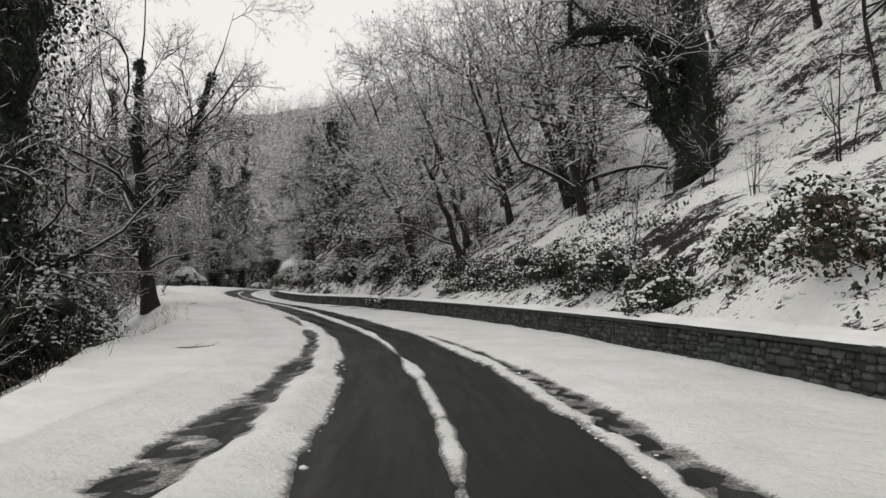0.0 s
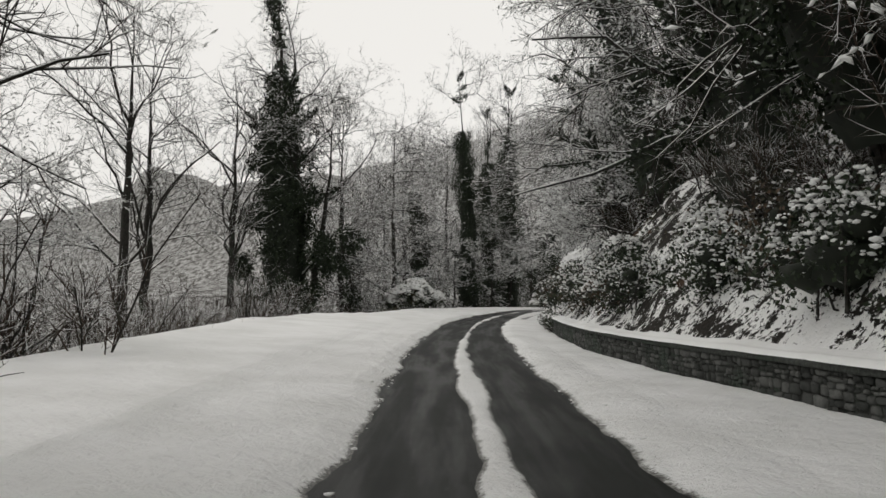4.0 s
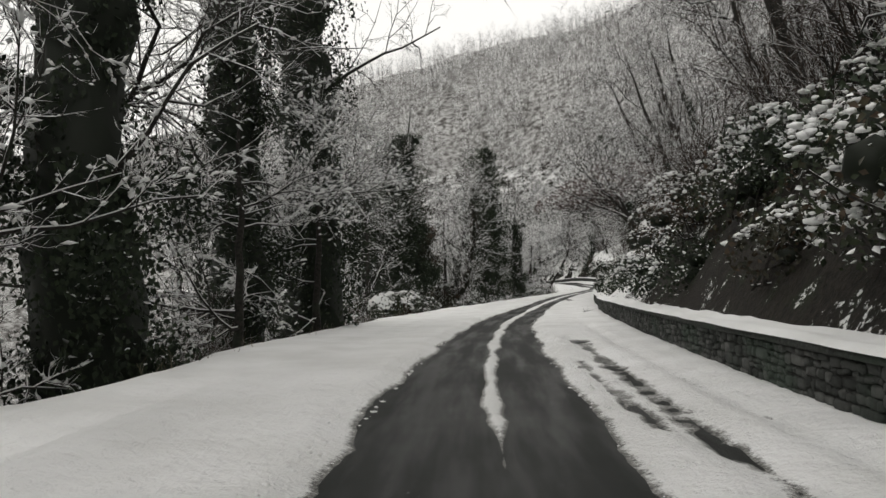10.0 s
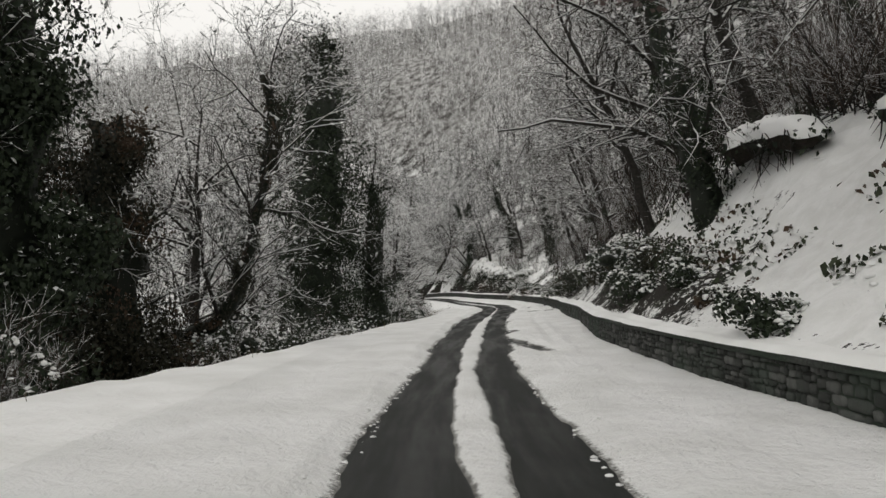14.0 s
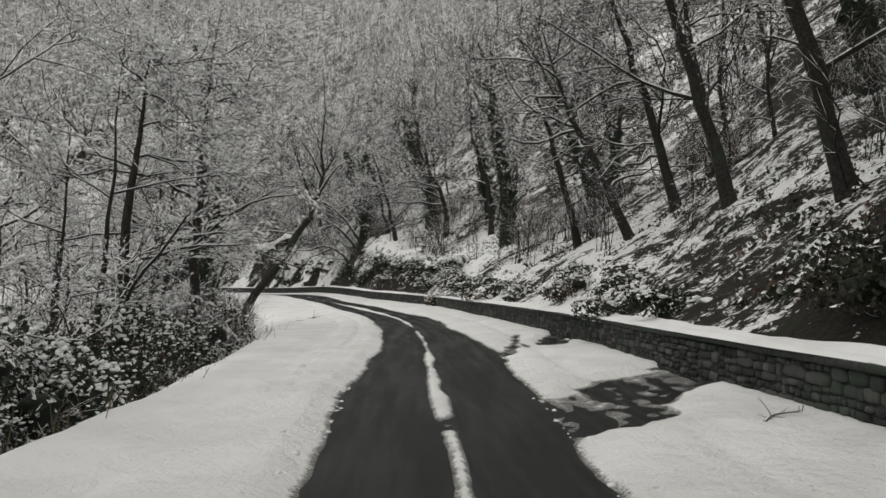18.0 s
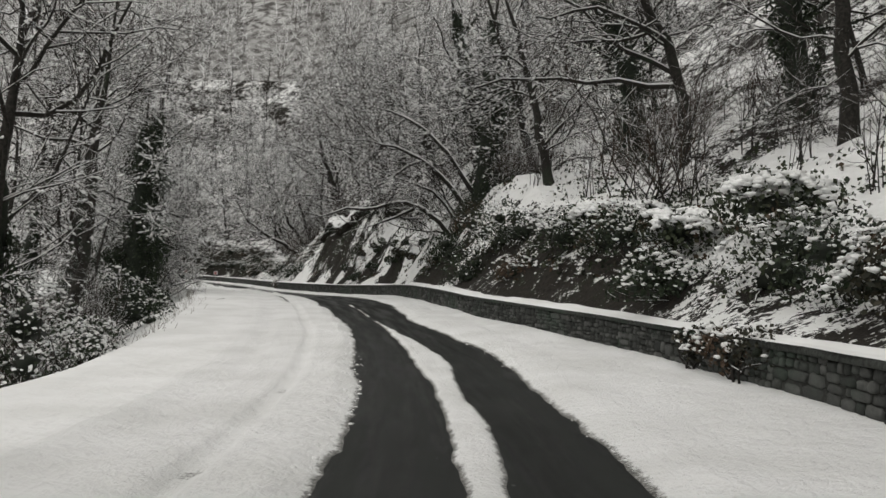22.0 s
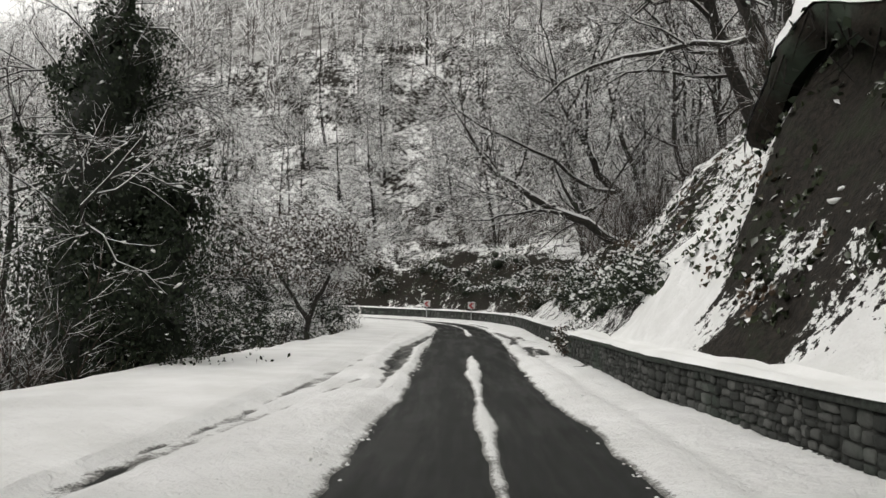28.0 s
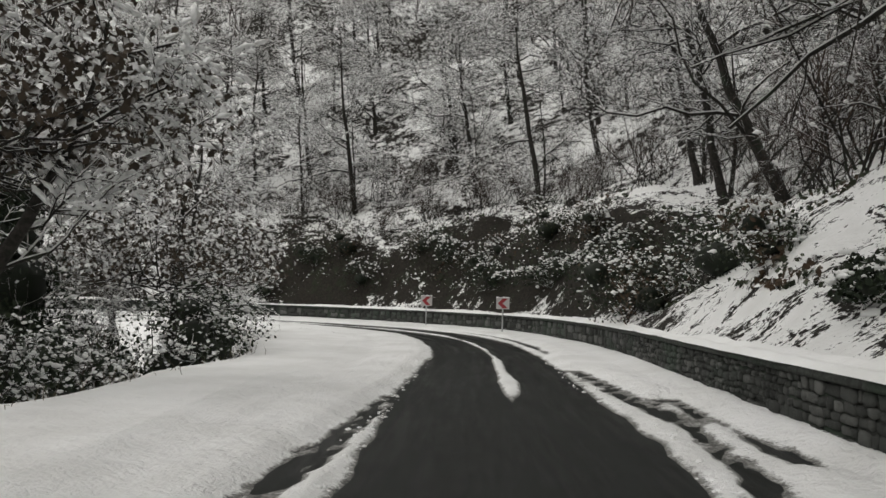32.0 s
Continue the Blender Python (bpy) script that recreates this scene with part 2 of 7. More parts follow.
def snow_depth(s, u):
    """How far the snow stands over the asphalt; below zero where it is bare."""
    e = 0.10 * wavy(s / 2.2, u * 0.2, 3) + 0.045 * wavy(s / 0.5, u * 0.5, 4) + 0.03 * wavy(s / 0.17, u / 0.3, 5)
    left, s1, s2, right = (np.interp(s, LANE[:, 0], LANE[:, n]) for n in range(1, 5))
    out = np.minimum(u - left + e * 1.1, right - u + e)
    mid = np.minimum(u - s1 + 0.6 * e, s2 - u + 0.6 * wavy(s / 1.1, 9.5, 6) * 0.1 + 0.5 * e) + 0.05 * wavy(s / 5.0, 2.5, 7)
    d = np.where(out > 0, -np.minimum(out, 0.35) * 0.32, np.minimum(-out, 0.5) * 0.30)
    d = np.maximum(d, np.clip(mid, -0.3, 0.09) * 0.42)
    for a, ua, b, ub, w in TRACKS:
        f = np.clip((s - a) / (b - a), 0, 1)
        off = np.abs(u - (ua + (ub - ua) * f)) + np.maximum(0, np.maximum(a - s, s - b)) * 0.9
        bare = w * (0.66 + 0.22 * wavy(s / 1.6, ua * 7, 8) + 0.16 * wavy(s / 0.3, ua * 3, 33)) - off + 0.7 * e
        slushy = 0.016 * wavy(s / 0.16, u / 0.07, 9) + 0.008 * wavy(s / 0.5, u / 0.2, 10)
        d = np.minimum(d, np.clip(0.02 - bare * 0.35, -0.003, 0.4) + np.where(bare > 0, slushy, 0))
    for a, ua, rs, ru in PATCHY:
        q = 1 - np.hypot((s - a) / rs, (u - ua) / ru)
        d = np.where(q > 0, d - q * 0.32 * np.maximum(0, 0.35 + wavy(s / 0.35, u / 0.16, 11)), d)
    deep = 0.02 * wavy(s / 3.0, u / 1.3, 12) + 0.014 * wavy(s / 0.5, u / 0.4, 13) + 0.006 * wavy(s / 0.16, u / 0.16, 14)
    near = ramp(0.7 - np.minimum(np.abs(u - left), np.abs(u - right)), 0, 0.6)
    deep = deep + near * (0.022 * wavy(s / 0.28, u / 0.22, 17) + 0.012 * wavy(s / 0.6, u / 0.12, 18))
    tyre = np.zeros_like(deep)
    for a, b, ua, ub in RUTS:
        f = np.clip((s - a) / (b - a), 0, 1)
        line = ua + (ub - ua) * f + 0.06 * wavy(s / 3.0, ua, 19)
        tyre = np.minimum(tyre, -(0.045 + 0.02 * wavy(s / 0.4, ua, 20)) * ramp(0.17 - np.abs(u - line), 0, 0.12) * ramp(s, a - 1, a + 1) * ramp(-s, -b - 1, -b + 1))
    for a, b, ua, ub in STEPS:
        n = np.round((s - a) / 0.62)
        line = ua + (ub - ua) * np.clip((s - a) / (b - a), 0, 1) + np.where(n % 2 == 0, 0.13, -0.13) + 0.05 * wavy(n, ua, 27)
        q = 1 - np.hypot((s - a - n * 0.62) / 0.2, (u - line) / 0.1)
        tyre = np.minimum(tyre, np.where((s > a) & (s < b), -0.06 * np.clip(q * 2, 0, 1), 0))
    deep = deep + tyre
    ruts = -0.03 * ramp(0.35 - np.abs(u + 2.6 + 0.3 * wavy(s / 12.0, 1.5, 15)), 0, 0.3) - 0.02 * ramp(0.3 - np.abs(u - 2.7 - 0.25 * wavy(s / 14.0, 4.5, 16)), 0, 0.3)
    return np.clip(d, -0.08, 0.10) + np.where(d > 0.02, (deep + ruts) * ramp(d, 0.02, 0.09), 0)


def bank_z(s, u):
    """The hillside above the wall."""
    w = np.interp(s, WALL_T[:, 0], WALL_T[:, 1])
    foot, lift = np.interp(s, BANK[:, 0], BANK[:, 1]), np.interp(s, BANK[:, 0], BANK[:, 2])
    v = np.maximum(u - w - 0.26, 0)
    tan = np.tan(np.radians(foot))
    first = lift / tan
    hard = ramp(foot, 44, 58)
    lump = (0.35 * wavy(s / 2.6, u / 2.0, 21) + 0.16 * wavy(s / 0.9, u / 0.8, 22)) * ramp(v, 0.0, 1.2) + 0.9 * wavy(s / 9.0, u / 6.0, 23) * ramp(v, 1, 6)
    lump += hard * ramp(v, 0.0, 0.8) * (0.75 * wavy((s + v * 0.5) / 2.3, v / 3.0, 25) + 0.28 * wavy((s + v * 0.6) / 0.8, v / 0.9, 26)) * ramp(v, 9, 5)
    rise = np.where(v < first, v * tan, lift + (v - first) * 0.60)
    x, y, _, _, ax, ay = centre(s)
    turn = np.degrees(np.arctan2(-(x + ay * u + 62), y - ax * u - 280))
    far = ramp(v, 20, 60)
    rise = rise + np.maximum(v - 14, 0) * np.interp(turn, [-50, 0, 40, 70], [0.34, 0.28, 0.2, 0.0])
    cap = np.interp(turn, [-45, 0, 30, 90], [200, 165, 130, 14])
    rise = np.where(rise > cap * 0.8, cap - 0.2 * cap * np.exp(-(rise - 0.8 * cap) / (0.2 * cap)), rise) * (1 - far) + far * (cap - cap * np.exp(-rise / cap * 1.25)) / 0.95
    low = np.interp(s, [372, 392], [1, 0.15])
    rise = rise * (low * (1 - far) + far * np.interp(turn, [40, 100], [1, 0.3]))
    big = rise + 5 * wavy((x + ay * u) / 45, (y - ax * u) / 45, 24) * ramp(v, 50, 90)
    return road_z(s, w) + 0.66 + big + lump


def dip_z(s, u):
    """The ground left of the road: level snow, then a fall to the valley."""
    e = np.interp(s, EDGE_T[:, 0], EDGE_T[:, 1])
    v = np.maximum(e - u, 0)
    deep = np.interp(s, [0, 90, 125, 160, 200, 225, 250, 330, 440], [2.5, 2.5, 3.0, 3.5, 6, 8, 8, 6, 5])
    fall = deep * (1 - np.exp(-v * 0.75 / deep))
    return road_z(s, np.maximum(u, e)) + 0.08 - fall + (0.14 * wavy(s / 1.6, u / 1.4, 31) + 0.3 * wavy(s / 6, u / 5, 32)) * ramp(v, 0.2, 2)


WALL_T, EDGE_T = np.array(WALL_U, float), np.array(EDGE_U, float) * [1, 0.95]


def ground_z(s, u):
    s, u = np.asarray(s, float), np.asarray(u, float)
    w = np.interp(s, WALL_T[:, 0], WALL_T[:, 1])
    e = np.interp(s, EDGE_T[:, 0], EDGE_T[:, 1])
    return np.where(u > w + 0.15, bank_z(s, u), np.where(u < e, dip_z(s, u), road_z(s, u) + 0.08))


def place(s, u, h=0.0):
    """World place of s, u and a height over the ground."""
    x, y, z, t, ax, ay = centre(s)
    return Vector((float(x + ay * u), float(y - ax * u), float(ground_z(s, u) + h)))


def heading(s):
    *_, ax, ay = centre(s)
    return math.atan2(-float(ax), float(ay))

# ---- materials ----
class Nodes:
    """Short hand for a node material."""

    def __init__(self, name):
        self.mat = bpy.data.materials.new(name)
        self.mat.use_nodes = True
        self.n, self.l = self.mat.node_tree.nodes, self.mat.node_tree.links
        self.bsdf = self.n["Principled BSDF"]
        self.coord = self.n.new("ShaderNodeNewGeometry")

    def noise(self, scale, detail=4.0, rough=0.55, warp=0.0):
        t = self.n.new("ShaderNodeTexNoise")
        t.inputs["Scale"].default_value, t.inputs["Detail"].default_value = scale, detail
        t.inputs["Roughness"].default_value, t.inputs["Distortion"].default_value = rough, warp
        self.l.new(self.coord.outputs["Position"], t.inputs["Vector"])
        return t.outputs["Fac"]

    def math(self, op, a, b=0.0, c=0.0):
        m = self.n.new("ShaderNodeMath")
        m.operation = op
        for k, v in enumerate((a, b, c)):
            if isinstance(v, (int, float)):
                m.inputs[k].default_value = v
            else:
                self.l.new(v, m.inputs[k])
        return m.outputs[0]

    def span(self, v, lo, hi, to_lo=0.0, to_hi=1.0):
        m = self.n.new("ShaderNodeMapRange")
        m.interpolation_type = "SMOOTHSTEP"
        self.l.new(v, m.inputs[0])
        for k, q in enumerate((lo, hi, to_lo, to_hi)):
            m.inputs[k + 1].default_value = q
        return m.outputs[0]

    def mix(self, f, a, b):
        m = self.n.new("ShaderNodeMix")
        m.data_type = "RGBA"
        for k, v in ((0, f), (6, a), (7, b)):
            if isinstance(v, tuple):
                m.inputs[k].default_value = (*v, 1)
            elif isinstance(v, (int, float)):
                m.inputs[k].default_value = v
            else:
                self.l.new(v, m.inputs[k])
        return m.outputs[2]

    def up(self):
        s = self.n.new("ShaderNodeSeparateXYZ")
        self.l.new(self.coord.outputs["Normal"], s.inputs[0])
        return s.outputs[2]

    def island(self):
        return self.coord.outputs["Random Per Island"]

    def finish(self, color, rough=0.7, bump=None, strength=0.3, distance=0.01, spec=0.3):
        for v, key in ((color, "Base Color"), (rough, "Roughness"), (spec, "Specular IOR Level")):
            if isinstance(v, tuple):
                self.bsdf.inputs[key].default_value = (*v, 1)
            elif isinstance(v, (int, float)):
                self.bsdf.inputs[key].default_value = v
            else:
                self.l.new(v, self.bsdf.inputs[key])
        if bump is not None:
            b = self.n.new("ShaderNodeBump")
            b.inputs["Strength"].default_value, b.inputs["Distance"].default_value = strength, distance
            self.l.new(bump, b.inputs["Height"])
            self.l.new(b.outputs[0], self.bsdf.inputs["Normal"])
        return self.mat


SNOW, SNOW_OLD = (0.84, 0.845, 0.84), (0.72, 0.725, 0.71)


def snow_material(name="snow", grit=True):
    m = Nodes(name)
    big, fine = m.noise(0.7, 5), m.noise(26, 3)
    c = m.mix(m.span(big, 0.3, 0.75), SNOW, SNOW_OLD)
    if grit:
        c = m.mix(m.math("MULTIPLY", m.span(m.noise(9, 6, 0.7), 0.66, 0.74), 0.35), c, (0.30, 0.29, 0.27))
    return m.finish(c, 0.75, m.math("ADD", m.math("MULTIPLY", m.noise(3.5, 4), 1.0), m.math("MULTIPLY", fine, 0.25)), 0.55, 0.05, 0.25)


def asphalt_material():
    m = Nodes("wet_asphalt")
    where = m.n.new("ShaderNodeCombineXYZ")
    for k, (key, scale) in enumerate((("length", 0.25), ("across", 2.6))):
        a = m.n.new("ShaderNodeAttribute")
        a.attribute_name = key
        m.l.new(m.math("MULTIPLY", a.outputs["Fac"], scale), where.inputs[k])
    streak = m.n.new("ShaderNodeTexNoise")
    streak.inputs["Scale"].default_value, streak.inputs["Detail"].default_value = 1.0, 5
    m.l.new(where.outputs[0], streak.inputs["Vector"])
    streak = streak.outputs["Fac"]
    big, mid, fine = m.noise(0.45, 4), m.noise(2.3, 5, 0.6), m.noise(160, 2)
    c = m.mix(m.span(streak, 0.32, 0.68), (0.006, 0.0068, 0.0062), (0.019, 0.021, 0.0192))
    c = m.mix(m.math("MULTIPLY", m.span(big, 0.45, 0.7), 0.6), c, (0.021, 0.023, 0.021))
    c = m.mix(m.math("MULTIPLY", m.span(fine, 0.62, 0.72), 0.5), c, (0.09, 0.09, 0.088))
    slush = m.math("MULTIPLY", m.span(m.noise(14, 6, 0.75), 0.66, 0.70), m.span(m.noise(1.3, 4), 0.52, 0.62))
    c = m.mix(m.math("MULTIPLY", slush, 0.7), c, (0.5, 0.51, 0.5))
    r = m.math("ADD", m.span(streak, 0.35, 0.65, 0.26, 0.58), m.math("MULTIPLY", mid, 0.12))
    return m.finish(c, r, m.math("ADD", fine, m.math("MULTIPLY", mid, 0.6)), 0.35, 0.004, 0.11)


def snowy_wood(name, low, high, dark, light, scale=14):
    """Bark that carries snow where it faces up."""
    m = Nodes(name)
    n = m.noise(scale, 5, 0.65)
    c = m.mix(m.span(n, 0.3, 0.72), dark, light)
    c = m.mix(m.span(m.noise(1.2, 3), 0.55, 0.72), c, (0.03, 0.038, 0.026))
    f = m.span(m.math("ADD", m.up(), m.math("MULTIPLY", m.math("SUBTRACT", m.noise(5.0, 3), 0.5), 0.9)), low, high)
    return m.finish(m.mix(f, c, SNOW), 0.85, n, 0.6, 0.02, 0.2)


def leaf_material(name, dark, light, low, high, brown=0.0, patch=1.4):
    m = Nodes(name)
    c = m.mix(m.island(), dark, light)
    if brown:
        c = m.mix(m.span(m.noise(0.9, 3), 0.62 - brown, 0.7 - brown), c, (0.07, 0.045, 0.028))
    f = m.math("MULTIPLY", m.span(m.up(), low, high), m.span(m.noise(patch, 4), 0.38, 0.52))
    return m.finish(m.mix(f, c, SNOW), 0.6, None, spec=0.25)


def slope_material():
    m = Nodes("snowy_slope")
    big, mid, fine = m.noise(0.28, 4, 0.6), m.noise(1.7, 6, 0.7, 0.4), m.noise(11, 5, 0.7)
    steep = m.span(m.up(), 0.38, 0.86)
    soil = m.mix(m.span(fine, 0.35, 0.7), (0.009, 0.0075, 0.006), (0.03, 0.025, 0.019))
    soil = m.mix(m.span(mid, 0.5, 0.66), soil, (0.018, 0.023, 0.012))
    f = m.math("ADD", m.math("MULTIPLY_ADD", steep, 0.19, 0.17), m.math("MULTIPLY", m.math("SUBTRACT", mid, 0.5), 1.35))
    f = m.math("ADD", f, m.math("MULTIPLY", m.math("SUBTRACT", big, 0.5), 1.0))
    f = m.math("ADD", f, m.math("MULTIPLY", m.math("SUBTRACT", fine, 0.5), 0.95))
    lie = m.n.new("ShaderNodeAttribute")
    lie.attribute_name = "lie"
    f = m.math("ADD", f, m.math("MULTIPLY", lie.outputs["Fac"], m.span(m.noise(2.6, 5, 0.65), 0.3, 0.55, 0.35, 1.0)))
    c = m.mix(m.span(f, 0.27, 0.33), soil, m.mix(m.span(mid, 0.3, 0.7), SNOW, SNOW_OLD))
    return m.finish(c, 0.85, m.math("ADD", mid, m.math("MULTIPLY", fine, 0.4)), 0.7, 0.12, 0.2)


def far_material():
    m = Nodes("wooded_hill_floor")
    a, b = m.noise(0.05, 5, 0.65), m.noise(0.5, 6, 0.7)
    c = m.mix(m.span(b, 0.36, 0.62), (0.06, 0.056, 0.052), (0.36, 0.36, 0.35))
    c = m.mix(m.span(a, 0.4, 0.65), c, m.mix(m.span(b, 0.4, 0.6), (0.09, 0.085, 0.08), (0.44, 0.44, 0.43)))
    return m.finish(c, 0.9, b, 0.5, 0.4, 0.1)


def stone_material():
    m = Nodes("wall_stone")
    info = m.n.new("ShaderNodeObjectInfo")
    one = m.math("FRACT", m.math("ADD", info.outputs["Random"], m.island()))
    n, f = m.noise(7, 6, 0.65), m.noise(45, 3)
    c = m.mix(m.math("POWER", one, 2.2), (0.03, 0.032, 0.029), (0.125, 0.127, 0.12))
    c = m.mix(m.span(n, 0.35, 0.7), c, m.mix(one, (0.02, 0.022, 0.02), (0.066, 0.068, 0.064)))
    c = m.mix(m.math("MULTIPLY", m.span(m.noise(0.6, 4), 0.5, 0.66), 0.7), c, (0.045, 0.062, 0.048))
    return m.finish(c, 0.85, m.math("ADD", n, m.math("MULTIPLY", f, 0.3)), 0.8, 0.025, 0.25)


def mortar_material(name, dark, light):
    m = Nodes(name)
    n, b = m.noise(16, 6, 0.7), m.noise(0.8, 4)
    c = m.mix(m.span(n, 0.3, 0.7), dark, light)
    c = m.mix(m.math("MULTIPLY", m.span(b, 0.48, 0.62), 0.75), c, (0.035, 0.05, 0.036))
    return m.finish(c, 0.9, n, 0.7, 0.02, 0.2)


def plain(name, color, rough=0.5, metal=0.0, wear=(0.5, 0.5, 0.5)):
    m = Nodes(name)
    c = m.mix(m.math("MULTIPLY", m.span(m.noise(22, 5, 0.7), 0.58, 0.72), 0.5), color, wear)
    m.bsdf.inputs["Metallic"].default_value = metal
    return m.finish(c, rough, m.noise(60, 2), 0.1, 0.002)


M_SNOW = snow_material()
M_SNOWCLUMP = snow_material("snow_clumps", False)
M_ASPHALT = asphalt_material()
M_BARK = snowy_wood("dark_bark", 0.72, 0.95, (0.012, 0.011, 0.0095), (0.042, 0.038, 0.033))
M_TWIG = snowy_wood("snowy_twigs", 0.4, 0.85, (0.016, 0.013, 0.011), (0.055, 0.042, 0.034), 30)
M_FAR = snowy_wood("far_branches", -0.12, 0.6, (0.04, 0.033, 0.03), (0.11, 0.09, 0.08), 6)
M_IVY = leaf_material("ivy_leaves", (0.008, 0.014, 0.007), (0.026, 0.038, 0.018), 0.72, 0.92)
M_IVYBROWN = leaf_material("withered_creeper", (0.012, 0.015, 0.008), (0.04, 0.036, 0.022), 0.8, 0.95, 0.1)
# near-black fill for ivy and bush insides; its colour holds their shade
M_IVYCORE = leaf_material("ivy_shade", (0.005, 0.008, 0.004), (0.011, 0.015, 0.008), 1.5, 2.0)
M_LEAF = leaf_material("snowy_leaves", (0.014, 0.022, 0.012), (0.04, 0.052, 0.028), 0.15, 0.5, 0.0, 2.4)
M_BUSH = leaf_material("bush_leaves", (0.012, 0.018, 0.009), (0.045, 0.055, 0.028), 0.45, 0.75, 0.06, 2.0)
M_LEAFSNOW = leaf_material("snow_loaded_leaves", (0.03, 0.024, 0.016), (0.075, 0.056, 0.04), -0.1, 0.35, 0.0, 3.0)
M_DRY = leaf_material("withered_leaves", (0.05, 0.038, 0.034), (0.14, 0.10, 0.09), 0.2, 0.6, 0.0, 2.0)
M_SLOPE = slope_material()
M_FARGROUND = far_material()
M_STONE = stone_material()
M_MORTAR = mortar_material("dark_mortar", (0.016, 0.017, 0.015), (0.05, 0.051, 0.047))
M_COPING = mortar_material("mossy_concrete", (0.024, 0.027, 0.024), (0.062, 0.066, 0.06))
M_RED = plain("red_paint", (0.26, 0.03, 0.035), 0.5, 0.0, (0.12, 0.05, 0.05))
M_WHITE = plain("white_paint", (0.42, 0.41, 0.40), 0.5, 0.0, (0.2, 0.19, 0.18))
M_STEEL = plain("galvanised_steel", (0.42, 0.43, 0.43), 0.45, 0.7)
M_GRASS = snowy_wood("withered_grass", 0.5, 0.9, (0.08, 0.066, 0.045), (0.17, 0.145, 0.10), 9)
M_SPRAY = snowy_wood("snow_loaded_twigs", -0.2, 0.4, (0.02, 0.016, 0.013), (0.06, 0.047, 0.038), 30)
M_BRUSH = snowy_wood("brown_brush", 0.55, 0.95, (0.022, 0.016, 0.012), (0.08, 0.056, 0.041), 30)
M_SOIL = mortar_material("dark_soil", (0.008, 0.007, 0.005), (0.026, 0.021, 0.016))

# ---- mesh helpers ----
def solid(name, verts, faces, material, parent=None, label="", smooth=False):
    """One mesh object from arrays; faces is an array, or a list of arrays, of equal-sided faces."""
    me = bpy.data.meshes.new(name)
    verts = np.ascontiguousarray(verts, np.float32).reshape(-1, 3)
    groups = [np.asarray(f, np.int32) for f in (faces if isinstance(faces, list) else [faces])]
    loops = np.concatenate([f.ravel() for f in groups])
    sizes = np.concatenate([np.full(len(f), f.shape[1], np.int32) for f in groups])
    me.vertices.add(len(verts))
    me.vertices.foreach_set("co", verts.ravel())
    me.loops.add(len(loops))
    me.loops.foreach_set("vertex_index", loops)
    me.polygons.add(len(sizes))
    me.polygons.foreach_set("loop_start", np.r_[0, np.cumsum(sizes)[:-1]].astype(np.int32))
    if smooth:
        me.polygons.foreach_set("use_smooth", np.ones(len(sizes), bool))
    me.update(calc_edges=True)
    me.materials.append(material)
    ob = new(name, me)
    if parent:
        ob.parent = parent
    if label:
        ob["label"] = label
    return ob


def stamped(ob, name, values):
    """Keeps one number a vertex on a mesh."""
    ob.data.attributes.new(name, "FLOAT", "POINT").data.foreach_set("value", np.ascontiguousarray(values, np.float32).ravel())
    return ob


def part(name, bm, material, parent=None, label=""):
    me = bpy.data.meshes.new(name)
    bm.to_mesh(me)
    bm.free()
    me.materials.append(material)
    ob = new(name, me)
    if parent:
        ob.parent = parent
    if label:
        ob["label"] = label
    return ob


def thing(name, matrix, label, category, group="", kind=""):
    ob = new(name)
    ob.matrix_world = matrix
    return tagged(ob, label, category, group, kind)


def sheet(rows, cols):
    """Quads of a grid of rows x cols points."""
    i = np.arange(rows - 1)[:, None] * cols + np.arange(cols - 1)
    return np.stack([i, i + 1, i + cols + 1, i + cols], -1).reshape(-1, 4)


def strip(s, u, height):
    """Points over s and u (grids) with a height function, in the world."""
    x, y, z, t, ax, ay = centre(s)
    return np.stack([x + ay * u, y - ax * u, height(s, u)], -1)


def normed(v):
    return v / np.maximum(np.linalg.norm(v, axis=-1, keepdims=True), 1e-9)


def tubes(pts, rad, sides, turn=0.0):
    """Tapered tubes along M lines of P points: vertices and quads."""
    pts, rad = np.asarray(pts, float), np.asarray(rad, float)
    m, p, _ = pts.shape
    t = normed(np.gradient(pts, axis=1))
    ref = np.where(np.abs(t.mean(1, keepdims=True)[..., 2:]) > 0.93, np.array([1.0, 0.1, 0]), np.array([0, 0, 1.0]))
    a = normed(np.cross(t, ref))
    b = np.cross(a, t)
    w = np.arange(sides) / sides * 2 * np.pi - np.pi / 2 + turn
    ring = np.cos(w)[:, None] * a[:, :, None] + np.sin(w)[:, None] * b[:, :, None]
    v = pts[:, :, None] + ring * rad[:, :, None, None]
    i = (np.arange(m)[:, None, None] * p + np.arange(p - 1)[None, :, None]) * sides
    k = np.arange(sides)
    k2 = (k + 1) % sides
    f = np.stack([i + k, i + k2, i + sides + k2, i + sides + k], -1).reshape(-1, 4)
    return v.reshape(-1, 3), f


